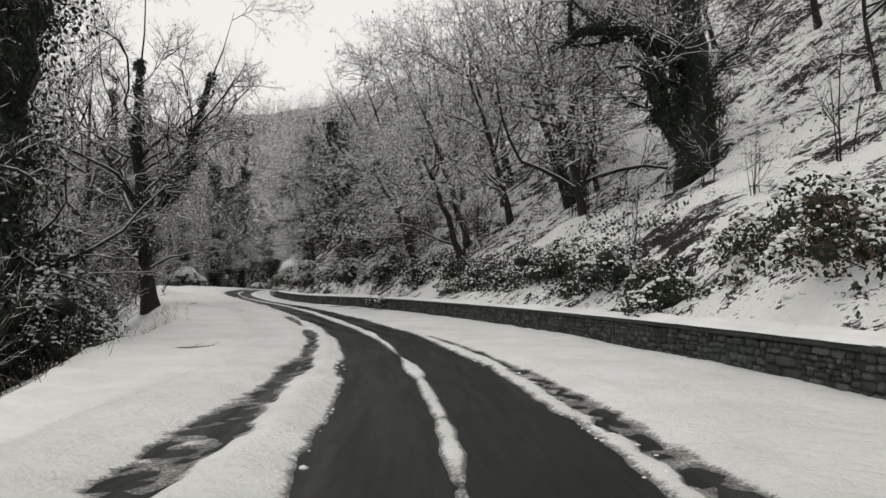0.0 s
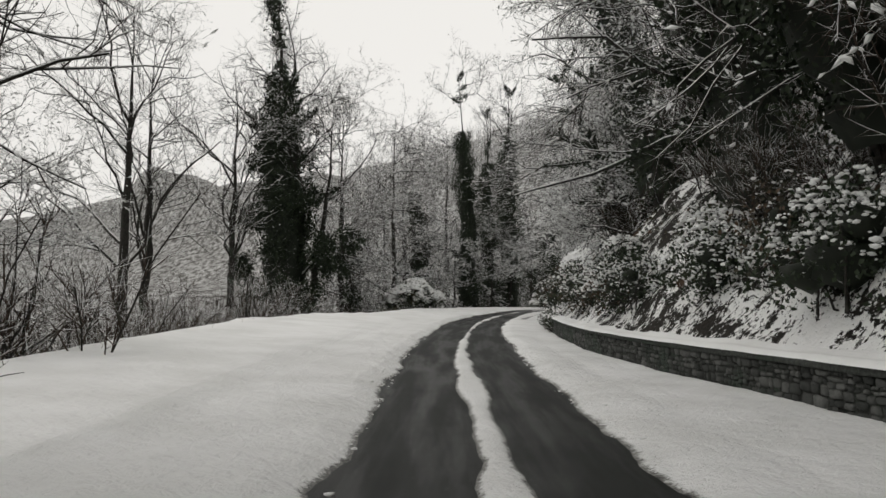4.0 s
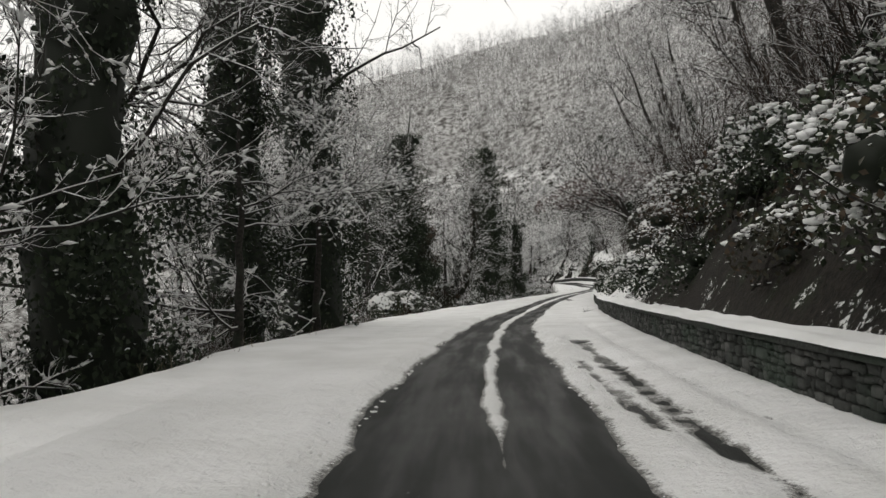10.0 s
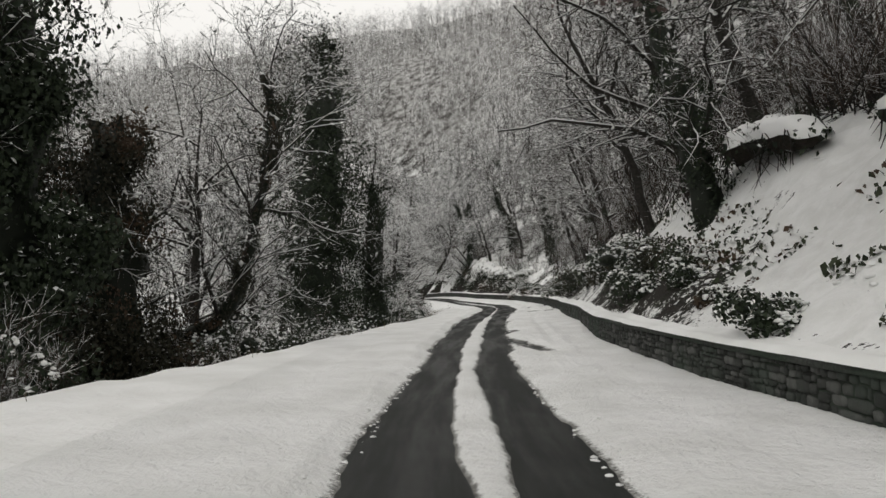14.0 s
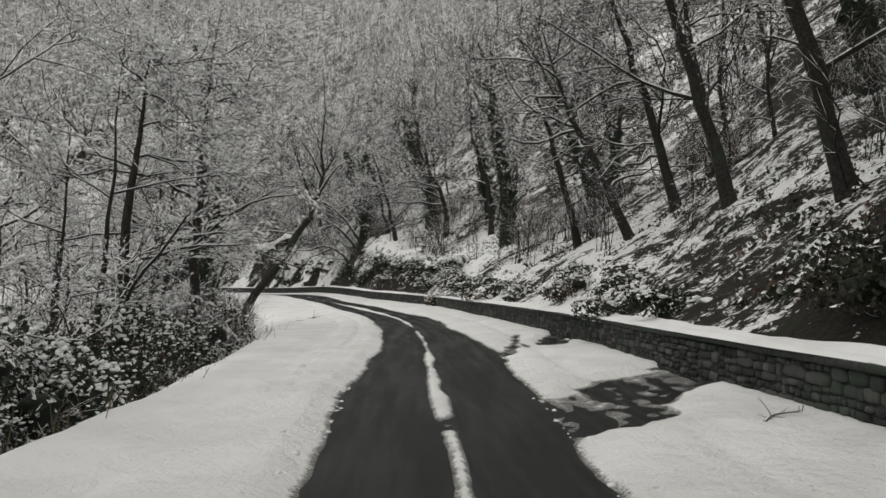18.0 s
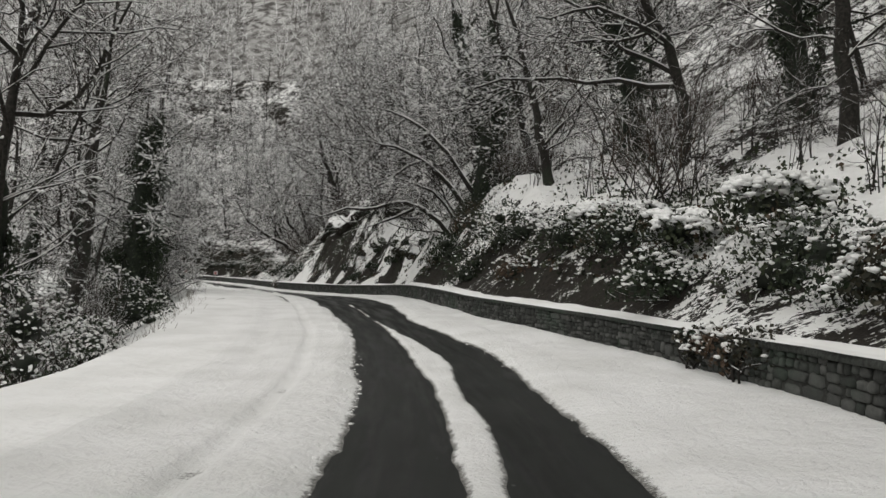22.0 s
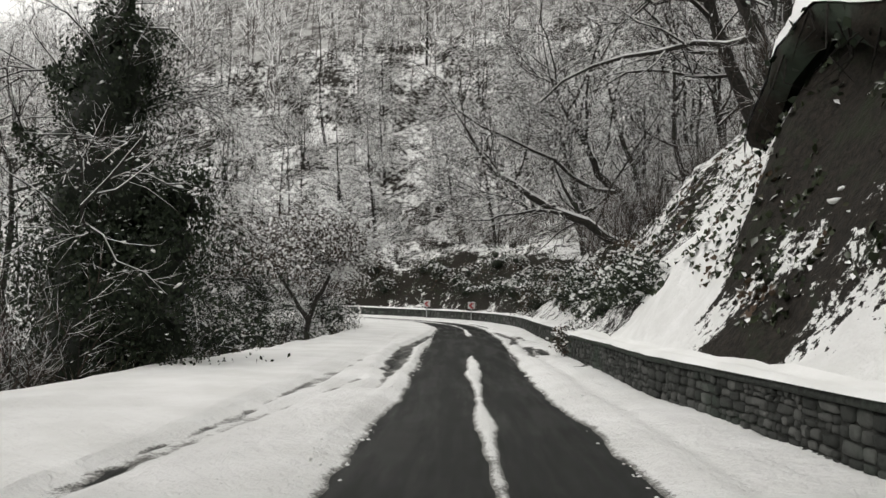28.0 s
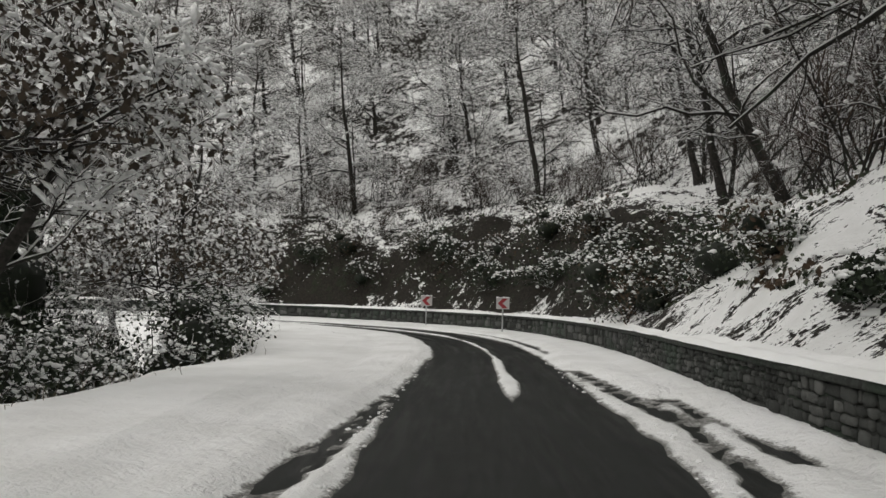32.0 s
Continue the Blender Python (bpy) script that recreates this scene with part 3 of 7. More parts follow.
def spikes(pts, rad):
    """Thin three-sided twigs that run out to a point: vertices and triangles."""
    pts, rad = np.asarray(pts, float), np.asarray(rad, float)
    m, p, _ = pts.shape
    t = normed(pts[:, -1] - pts[:, 0])
    ref = np.where(np.abs(t[:, 2:]) > 0.93, np.array([1.0, 0.1, 0]), np.array([0, 0, 1.0]))
    a = normed(np.cross(t, ref))
    b = np.cross(a, t)
    w = np.arange(3) / 3 * 2 * np.pi + np.pi / 2
    ring = np.cos(w)[:, None] * a[:, None] + np.sin(w)[:, None] * b[:, None]
    v = (pts[:, :-1, None] + ring[:, None] * rad[:, :-1, None, None]).reshape(m, -1, 3)
    v = np.concatenate([v, pts[:, -1:]], 1)
    one = []
    for k in range(p - 2):
        for j in range(3):
            q, r = 3 * k + j, 3 * k + (j + 1) % 3
            one += [(q, r, r + 3), (q, r + 3, q + 3)]
    k = 3 * (p - 2)
    one += [(k + j, k + (j + 1) % 3, k + 3) for j in range(3)]
    f = np.array(one)[None] + np.arange(m)[:, None, None] * v.shape[1]
    return v.reshape(-1, 3), f.reshape(-1, 3)


def merged(pairs):
    verts, faces, n = [], [], 0
    for v, f in pairs:
        verts.append(v)
        faces.append(f + n)
        n += len(v)
    return np.concatenate(verts), np.concatenate(faces)


def leaves(rng, at, out, size, droop=0.2, spread=0.8):
    """Folded four-cornered leaves at places, facing roughly out."""
    n = len(at)
    face = normed(out + spread * rng.normal(size=(n, 3)))
    tip = normed(np.cross(face, rng.normal(size=(n, 3))) - [0, 0, droop])
    side = normed(np.cross(face, tip))
    sz = size * rng.uniform(0.6, 1.35, (n, 1))
    v = np.stack([at - tip * sz * 0.5, at + side * sz * 0.38 + face * sz * 0.08, at + tip * sz * 0.6 - face * sz * 0.1, at - side * sz * 0.38 + face * sz * 0.08], 1)
    i = np.arange(n)[:, None] * 4
    return v.reshape(-1, 3), np.concatenate([i + [0, 1, 2], i + [0, 2, 3]])


BALL = None


def blobs(rng, at, size, flat=0.6):
    """Small uneven lumps (20 faces each)."""
    global BALL
    if BALL is None:
        bm = bmesh.new()
        bmesh.ops.create_icosphere(bm, subdivisions=1, radius=1)
        bm.verts.ensure_lookup_table()
        BALL = np.array([v.co[:] for v in bm.verts]), np.array([[v.index for v in f.verts] for f in bm.faces])
        bm.free()
    n, (bv, bf) = len(at), BALL
    sz = np.broadcast_to(np.asarray(size, float).reshape(-1, 1, 1), (n, 1, 1)) * rng.uniform(0.6, 1.3, (n, 1, 1))
    v = bv[None] * rng.uniform(0.75, 1.3, (n, len(bv), 1)) * sz * [1, 1, flat]
    a = rng.uniform(0, 6.28, n)
    c, s = np.cos(a)[:, None], np.sin(a)[:, None]
    k = rng.uniform(0.7, 1.5, (n, 1))
    x, y = v[..., 0] * k, v[..., 1]
    v = np.stack([x * c - y * s, x * s + y * c, v[..., 2]], -1) + np.asarray(at)[:, None]
    return v.reshape(-1, 3), (bf[None] + np.arange(n)[:, None, None] * len(bv)).reshape(-1, 3)


# ---- trees ----
def offshoots(rng, pts, rad, count, points, start, length, angle, up, wob, thin, end=1.0, flat=0.0):
    """The next order of branches on M lines: lines and radii. length is in metres for the longest."""
    m, p, _ = pts.shape
    t = rng.uniform(start, end, (m, count))
    t = np.sort(t, 1).ravel()
    row = np.repeat(np.arange(m), count)
    f = t * (p - 1)
    i = np.minimum(f.astype(int), p - 2)
    w = (f - i)[:, None]
    base = pts[row, i] * (1 - w) + pts[row, i + 1] * w
    r0 = rad[row, i] * (1 - w[:, 0]) + rad[row, i + 1] * w[:, 0]
    d = normed(pts[row, i + 1] - pts[row, i])
    side = rng.normal(size=d.shape)
    side[:, 2] *= 1 - flat
    side = normed(side - d * (side * d).sum(1, keepdims=True))
    a = np.radians(rng.uniform(angle[0], angle[1], len(t)))[:, None]
    d = normed(d * np.cos(a) + side * np.sin(a))
    long = np.broadcast_to(np.asarray(length, float), (m,))[row] * (1.1 - 0.55 * t) * rng.uniform(0.55, 1.15, len(t))
    out = [base]
    for k in range(points - 1):
        out.append(out[-1] + d * (long / (points - 1))[:, None])
        d = normed(d + wob * rng.normal(size=d.shape) + [0, 0, up])
    out = np.stack(out, 1)
    r = np.minimum(r0 * 0.8 + 0.002, thin * long + 0.004)[:, None] * np.linspace(1, 0.3 if points > 2 else 0.6, points)[None]
    return out, r, long


def clear_of_lane(matrix, pts, rad):
    """Drops branches that would hang low over the lane and the open verge."""
    flat = pts.reshape(-1, 3) @ np.array(matrix.to_3x3()).T + np.array(matrix.translation)
    close = np.flatnonzero(np.hypot(LINE[:, 0] - matrix.translation.x, LINE[:, 1] - matrix.translation.y) < 19)[::3]
    if not len(close):
        return pts, rad
    s, u = nearest(flat[:, 0], flat[:, 1], close)
    high = flat[:, 2] - road_z(s, u)
    low = (u > -2.4) & (u < 3.0) & (high < 3.5) | (u > -5.0) & (u < 0) & (high < 2.3)
    keep = ~low.reshape(pts.shape[:2]).any(1)
    return pts[keep], rad[keep]


def caps(lines):
    """Ridges of snow that lie on the flatter branches."""
    out = []
    for pts, rad, sides in lines:
        t = normed(pts[:, -1] - pts[:, 0])
        keep = np.abs(t[:, 2]) < 0.78
        if not keep.any():
            continue
        p, r = pts[keep], rad[keep]
        lift = np.zeros_like(p)
        lift[..., 2] = r * 0.85 + 0.007
        out.append(tubes(p + lift, (r * 0.66 + 0.007) * np.linspace(1, 0.7, p.shape[1]), sides))
    return merged(out) if out else None


def clods(rng, pts, rad, per, scale=1.0):
    """Little long pads of snow caught on the twigs: vertices and triangles."""
    m, p, _ = pts.shape
    n = int(m * per)
    row = rng.integers(0, m, n)
    f = rng.uniform(0.1, 0.98, n) ** 0.8 * (p - 1)
    i = np.minimum(f.astype(int), p - 2)
    w = (f - i)[:, None]
    at = pts[row, i] * (1 - w) + pts[row, i + 1] * w
    t = normed(pts[row, i + 1] - pts[row, i] + 0.25 * np.linalg.norm(pts[row, i + 1] - pts[row, i], axis=1, keepdims=True) * rng.normal(size=at.shape))
    keep = np.abs(t[:, 2]) < 0.8
    at, t, r = at[keep], t[keep], rad[row, i][keep][:, None]
    n = len(at)
    side = normed(np.cross(t, [0, 0, 1.0]))
    up = np.cross(side, t)
    size = scale * rng.uniform(0.5, 1.5, (n, 1)) ** 1.5
    long, wide, high = size * rng.uniform(0.03, 0.085, (n, 1)), size * rng.uniform(0.018, 0.036, (n, 1)) + r * 0.6, size * 0.026 + r * 0.4
    top = at + up * r * 0.6
    v = np.stack([top - t * long, top + side * wide, top + t * long, top - side * wide, top + up * high + t * long * rng.uniform(-0.4, 0.4, (n, 1)), top - up * high * 0.5], 1)
    one = np.array([(0, 1, 4), (1, 2, 4), (2, 3, 4), (3, 0, 4), (1, 0, 5), (2, 1, 5), (3, 2, 5), (0, 3, 5)])
    return v.reshape(-1, 3), (one[None] + np.arange(n)[:, None, None] * 6).reshape(-1, 3)


def ivy_on(rng, pts, rad, low, high, thick, density, size=0.13):
    """A coat of ivy leaves round part of a trunk, with a shade-coloured dark core."""
    p = pts[0]
    length = np.r_[0, np.cumsum(np.linalg.norm(np.diff(p, axis=0), axis=1))]
    a, b = low * length[-1], high * length[-1]
    n, size = int(density * 1.35 * (b - a)), size * 0.74
    q = rng.uniform(a, b, n)
    at = np.stack([np.interp(q, length, p[:, k]) for k in range(3)], 1)
    r = np.interp(q, length, rad[0])
    phi = rng.uniform(0, 2 * np.pi, n)
    fade = 0.55 + 0.45 * ramp(b - q, 0, 0.35 * (b - a))
    wide = (r + thick * fade * (0.6 + 0.75 * wavy(q / 1.3, phi * 0.64, 41) + 0.45 * wavy(q / 0.5, phi * 1.6, 42))) * rng.uniform(0.5, 1.2, n) ** 0.5
    wide = np.maximum(wide, r * 1.02) + (rng.random(n) < 0.06) * rng.uniform(0, 0.35, n)
    out = np.stack([np.cos(phi), np.sin(phi), np.full(n, 0.15)], 1)
    lv, lf = leaves(rng, at + out * wide[:, None], out, size, droop=0.9, spread=0.55)
    spots = rng.integers(0, n, 12)
    pick = rng.integers(0, 12, n // 2)
    c = (at + out * wide[:, None] * 1.15)[spots][pick] + rng.normal(size=(n // 2, 3)) * thick * np.array([0.36, 0.36, 0.5])
    c2, f2 = leaves(rng, c, normed(out[spots][pick] + [0, 0, 0.3]), size, droop=0.7, spread=0.8)
    lf = np.concatenate([lf, f2 + len(lv)])
    lv = np.concatenate([lv, c2])
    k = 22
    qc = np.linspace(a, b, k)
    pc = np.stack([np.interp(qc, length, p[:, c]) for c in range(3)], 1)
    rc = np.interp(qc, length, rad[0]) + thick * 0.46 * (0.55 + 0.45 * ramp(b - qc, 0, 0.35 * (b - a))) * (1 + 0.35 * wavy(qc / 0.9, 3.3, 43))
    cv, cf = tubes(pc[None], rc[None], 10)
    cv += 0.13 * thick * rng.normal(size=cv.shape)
    return (lv, lf), (cv, cf)


def ivy_limbs(rng, pts, thick, density, size, reach):
    """Ivy that runs out along the first limbs and thins towards their ends."""
    m, p, _ = pts.shape
    long = np.linalg.norm(pts[:, -1] - pts[:, 0], axis=1)
    n, size = int(density * 1.2 * long.sum() * reach), size * 0.74
    row = rng.choice(m, n, p=long / long.sum())
    q = rng.uniform(0, 1, n) ** 1.3 * reach
    f = q * (p - 1)
    i = np.minimum(f.astype(int), p - 2)
    w = (f - i)[:, None]
    at = pts[row, i] * (1 - w) + pts[row, i + 1] * w
    out = normed(rng.normal(size=(n, 3)))
    wide = (0.08 + 0.55 * thick * (1 - q / reach) ** 0.7) * (0.75 + 0.6 * wavy(q * 14, row * 3.7, 44)) * rng.uniform(0.3, 1.1, n)
    return leaves(rng, at + out * wide[:, None] * [1, 1, 1.2], normed(out + [0, 0, 0.4]), size, 0.8, 0.7)


def tuft(rng, at, r, size):
    """A ragged clump of leaves in a crown."""
    n, size = int(1900 * r * r), size * 0.74
    c = np.array(at) + normed(rng.normal(size=(9, 3))) * r * 0.62 * [1, 1, 0.85]
    out = normed(rng.normal(size=(n, 3)))
    p = c[rng.integers(0, 9, n)] + out * r * rng.uniform(0.05, 0.62, (n, 1))
    return leaves(rng, p, normed(out + [0, 0, 0.3]), size, 0.7, 0.8)


def tree(name, label, matrix, trunk, radius, seed, orders, ivy=None, stems=(), group="", bark=None, foliage=None, category="tree", snow=True, taper=0.35, sides=9, white=False, load=None):
    """A tree from its trunk's bend (metres along, across, up), with orders of branches.
    orders: rows of count, points, start, length, angle, up, wobble, thinness."""
    rng = np.random.default_rng(seed)
    bark = bark or M_BARK
    root = thing(name, matrix, label, category, group)
    trunks = [(np.array(trunk, float), radius)] + [(np.array(q, float), r) for q, r in stems]
    guard = matrix.translation.z > -400
    load = (1.5 if white else (0.5 if ivy and ivy["thick"] > 0.5 else 1.0)) * snow if load is None else load
    boles, wood, fine, ridge, leafy, cores, pads = [], [], [], [], [], [], []
    for n, (bend, r) in enumerate(trunks):
        line = spline(np.c_[bend, np.zeros(len(bend))], step=np.linalg.norm(np.diff(bend, axis=0), axis=1).sum() / 14)[:, :3] if len(bend) > 2 else np.linspace(bend[0], bend[-1], 12)
        k = 14
        f = np.linspace(0, len(line) - 1, k)
        line = np.stack([np.interp(f, np.arange(len(line)), line[:, c]) for c in range(3)], 1)
        line[2:] += rng.normal(size=(k - 2, 3)) * r * 0.22
        rad = r * (1 - (1 - taper) * np.linspace(0, 1, k)) * np.interp(np.linspace(0, 1, k), [0, 0.55, 1], [1, 0.9, 0.12]) * (1 + 0.45 * np.exp(-np.linspace(0, 1, k) * 16) * (n == 0))
        if n and r < 0.2:
            rad = rad * np.linspace(1, 0.45, k)
        pts, rad = line[None], rad[None]
        boles.append(tubes(pts, rad, sides if n == 0 else max(4, sides - 2)))
        ridge.append((pts, rad, 5))
        if ivy and n < ivy.get("stems", 9):
            lv, core = ivy_on(rng, pts, rad, ivy["low"], ivy["high"], ivy["thick"], ivy["density"], ivy.get("size", 0.13))
            leafy.append(lv)
            cores.append(core)
        few = 1.0 if n == 0 else 0.45
        for depth, (count, points, start, length, angle, up, wob, thin) in enumerate(orders):
            if depth == 0:
                count = max(3, round(count * few))
                start = start if n == 0 else max(0.25, start * 0.8)
            pts, rad, _ = offshoots(rng, pts, rad, count, points, start, length * (1.0 if n == 0 or depth else 0.75), angle, up, wob, thin)
            if guard:
                pts, rad = clear_of_lane(matrix, pts, rad)
            if not len(pts):
                break
            if ivy and depth == 0 and ivy["thick"] > 0.3 and n < ivy.get("stems", 9):
                leafy.append(ivy_limbs(rng, pts, ivy["thick"], ivy["density"] * 0.4, ivy.get("size", 0.13), ivy.get("reach", 0.5)))
            if depth < len(orders) - 2:
                wood.append(tubes(pts, rad, 6 if depth == 0 else 3))
                ridge.append((pts, rad, 3))
            else:
                fine.append(spikes(pts, rad))
            if load and depth and depth >= len(orders) - 3:
                pads.append(clods(rng, pts, rad, load * (2.4, 1.5, 0.16)[depth - len(orders) + 3], 1.05 if white else 0.95))
    for x, y, z, r in (ivy or {}).get("tufts", ()):
        leafy.append(tuft(rng, (x, y, z), r, ivy.get("size", 0.13)))
    for n, bole in enumerate(boles):
        solid("trunk" if n == 0 else "stem", *bole, bark, root, smooth=True)
    if wood:
        solid("bough_work", *merged(wood), bark, root, smooth=True)["kind"] = "stuff"
    if fine:
        solid("crown", *merged(fine), M_SPRAY if white else M_TWIG, root, "fine bare twigs carrying snow")["kind"] = "stuff"
    ridges = caps(ridge) if snow else None
    if ridges:
        solid("snow", *ridges, M_SNOWCLUMP, root, "snow lying along the branches", smooth=True)["kind"] = "stuff"
    if pads:
        solid("twig_snow", *merged(pads), M_SNOWCLUMP, root, "small pads of snow caught on the twigs")["kind"] = "stuff"
    if leafy:
        solid("ivy", *merged(leafy), foliage or M_IVY, root, "dark green ivy leaves")["kind"] = "stuff"
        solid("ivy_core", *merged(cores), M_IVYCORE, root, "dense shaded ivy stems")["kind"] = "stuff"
    return root


def leafy_mass(name, label, matrix, seed, lumps, count, size, material, stems=12, snowy=0, category="bush", group="", cap=0.0):
    """A bush or evergreen crown: leaf shells over a few lumps (x, y, z, rx, rz), stems and snow clods."""
    rng = np.random.default_rng(seed)
    root = thing(name, matrix, label, category, group)
    lumps = np.array(lumps, float)
    pick = rng.choice(len(lumps), count, p=lumps[:, 3] ** 2 / (lumps[:, 3] ** 2).sum())
    out = normed(rng.normal(size=(count, 3)) + [0, 0, 0.25])
    c = lumps[pick]
    shell = rng.uniform(0.55, 1.05, (count, 1)) ** 0.6 * (1 + 0.22 * wavy(out[:, 0] * 3 + pick, out[:, 1] * 3 + out[:, 2] * 2, seed))[:, None]
    at = c[:, :3] + out * shell * np.stack([c[:, 3], c[:, 3], c[:, 4]], 1)
    keep = at[:, 2] > 0.03
    solid("foliage", *leaves(rng, at[keep], out[keep], size, 0.3, 0.8), material, root)["kind"] = "stuff"
    if stems:
        base = rng.normal(size=(stems, 3)) * [0.25, 0.25, 0] * lumps[:, 3].max()
        tip = lumps[rng.integers(0, len(lumps), stems), :3] + rng.normal(size=(stems, 3)) * 0.35 * lumps[:, 3].mean()
        w = np.linspace(0, 1, 5)[None, :, None]
        pts = base[:, None] * (1 - w) + tip[:, None] * w + rng.normal(size=(stems, 5, 3)) * 0.05
        solid("stem_work", *tubes(pts, np.linspace(0.022, 0.008, 5)[None] * np.ones((stems, 1)), 4), M_BARK, root)["kind"] = "stuff"
    # added filler lumps block the view through; inner shade is in their colour
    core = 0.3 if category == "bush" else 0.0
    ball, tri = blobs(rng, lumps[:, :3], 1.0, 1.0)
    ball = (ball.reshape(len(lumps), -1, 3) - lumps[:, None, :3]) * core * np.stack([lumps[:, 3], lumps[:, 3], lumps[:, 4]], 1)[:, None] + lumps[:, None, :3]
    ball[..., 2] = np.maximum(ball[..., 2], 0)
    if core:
        solid("shade_core", ball, tri, M_IVYCORE, root, "near-black filler lumps standing in for shade inside the bush")["kind"] = "stuff"
    if cap:
        n = int(cap * (1500 if cap < 5 else 800))
        pick = rng.choice(len(lumps), n, p=lumps[:, 3] ** 2 / (lumps[:, 3] ** 2).sum())
        out = normed(rng.normal(size=(n, 3)) * [1, 1, 0.4] + [-0.35, 0, 1.0])
        c = lumps[pick]
        at = c[:, :3] + out * np.stack([c[:, 3], c[:, 3], c[:, 4]], 1) * 0.98
        keep = (wavy(at[:, 0] / 0.5, at[:, 1] / 0.5 + at[:, 2], seed) + 0.6 * wavy(at[:, 0] / 0.17, at[:, 1] / 0.17 + at[:, 2] * 3, seed) > (-0.05 if cap < 5 else -1.2)) & (at[:, 2] > 0.4 * min(1, lumps[:, 4].max()))
        if keep.any():
            solid("snow_cap", *blobs(rng, at[keep] - [0, 0, 0.02], (0.06 if cap > 1.5 else 0.032) + 0.03 * rng.random(keep.sum()) ** 2, 0.55), M_SNOWCLUMP, root, "thick snow on the top", smooth=True)["kind"] = "stuff"
    if snowy:
        out = normed(rng.normal(size=(snowy, 3)) * [1, 1, 0.5] + [0, 0, 0.75])
        pick = rng.integers(0, len(lumps), snowy)
        c = lumps[pick]
        at = c[:, :3] + out * np.stack([c[:, 3], c[:, 3], c[:, 4]], 1) * (0.98 + 0.1 * wavy(out[:, 0] * 4, out[:, 1] * 4, seed))[:, None]
        at = at[at[:, 2] > 0.1 * lumps[:, 3].max()]
        solid("snow", *blobs(rng, at, 0.04 if category == "bush" else 0.038, 0.6), M_SNOWCLUMP, root, "clods of snow on the leaves", smooth=True)["kind"] = "stuff"
    return root

# ---- ground ----
def west_hill(x, y, u):
    """The low wooded rise across the valley."""
    return np.minimum(np.maximum(0, -x - 175 - 0.1 * y) * 0.14, 17) * ramp(-u, 20, 60)


FAR_GRID = []


def far_z(px, py):
    """Height of the far sheet."""
    x, y, z = FAR_GRID
    i, j = np.clip(np.searchsorted(x, px) - 1, 0, len(x) - 2), np.clip(np.searchsorted(y, py) - 1, 0, len(y) - 2)
    a, b = (px - x[i]) / (x[i + 1] - x[i]), (py - y[j]) / (y[j + 1] - y[j])
    return (z[j, i] * (1 - a) + z[j, i + 1] * a) * (1 - b) + (z[j + 1, i] * (1 - a) + z[j + 1, i + 1] * a) * b


# stretches of the bank that hold more snow or less: s, height along the slope, half lengths, amount
LIE = [(134.5, 2.0, 3.0, 2.2, 0.8), (196, 4.0, 7, 3.4, 0.55), (208, 3.4, 5, 1.8, 0.4), (208, 0.8, 5, 0.8, -0.3), (216, 3.0, 4, 1.6, 0.25), (228.5, 2.0, 4.2, 2.6, -0.75), (224, 3.4, 4.0, 3.0, -0.6), (240, 2.0, 5, 2.0, -0.12), (252, 2.5, 8, 2.5, 0.05), (271.5, 2.2, 2.2, 1.0, 0.6), (278, 0.8, 9, 1.1, -0.22), (276, 4.0, 10, 2.0, 0.2), (314.5, 2.2, 2.6, 3.0, -0.4), (319.5, 2.2, 2.4, 2.8, 0.8), (339, 2.2, 6, 2.0, 0.1), (360, 1.8, 14, 1.8, -0.2), (167, 1.8, 5, 1.8, -0.2), (180, 2.4, 6, 2.2, 0.3), (186, 3.0, 3, 2.0, 0.5), (158, 1.8, 8, 1.8, -0.2)]


# snow that sticks to the steep face of the cutting
FACE = [(306, 1.7, 1.5, 0.9, 1.0), (299.3, 2.0, 3.2, 1.4, 0.75), (296.5, 0.4, 1.4, 0.6, 1.1), (303, 0.2, 1.3, 0.35, 0.8), (309, 0.3, 1.2, 0.5, 0.9), (301.6, 1.0, 1.1, 0.45, 0.8), (308.3, 2.2, 0.9, 0.5, 0.8), (294.8, 2.6, 1.4, 0.8, 0.6), (304, 2.3, 0.8, 0.4, 0.6), (286, 1.6, 2.0, 0.8, 0.6), (287, 2.8, 4.0, 1.3, 0.4), (295, 2.1, 2.2, 1.8, 0.95), (293.5, 1.1, 2.2, 1.2, 0.7)]


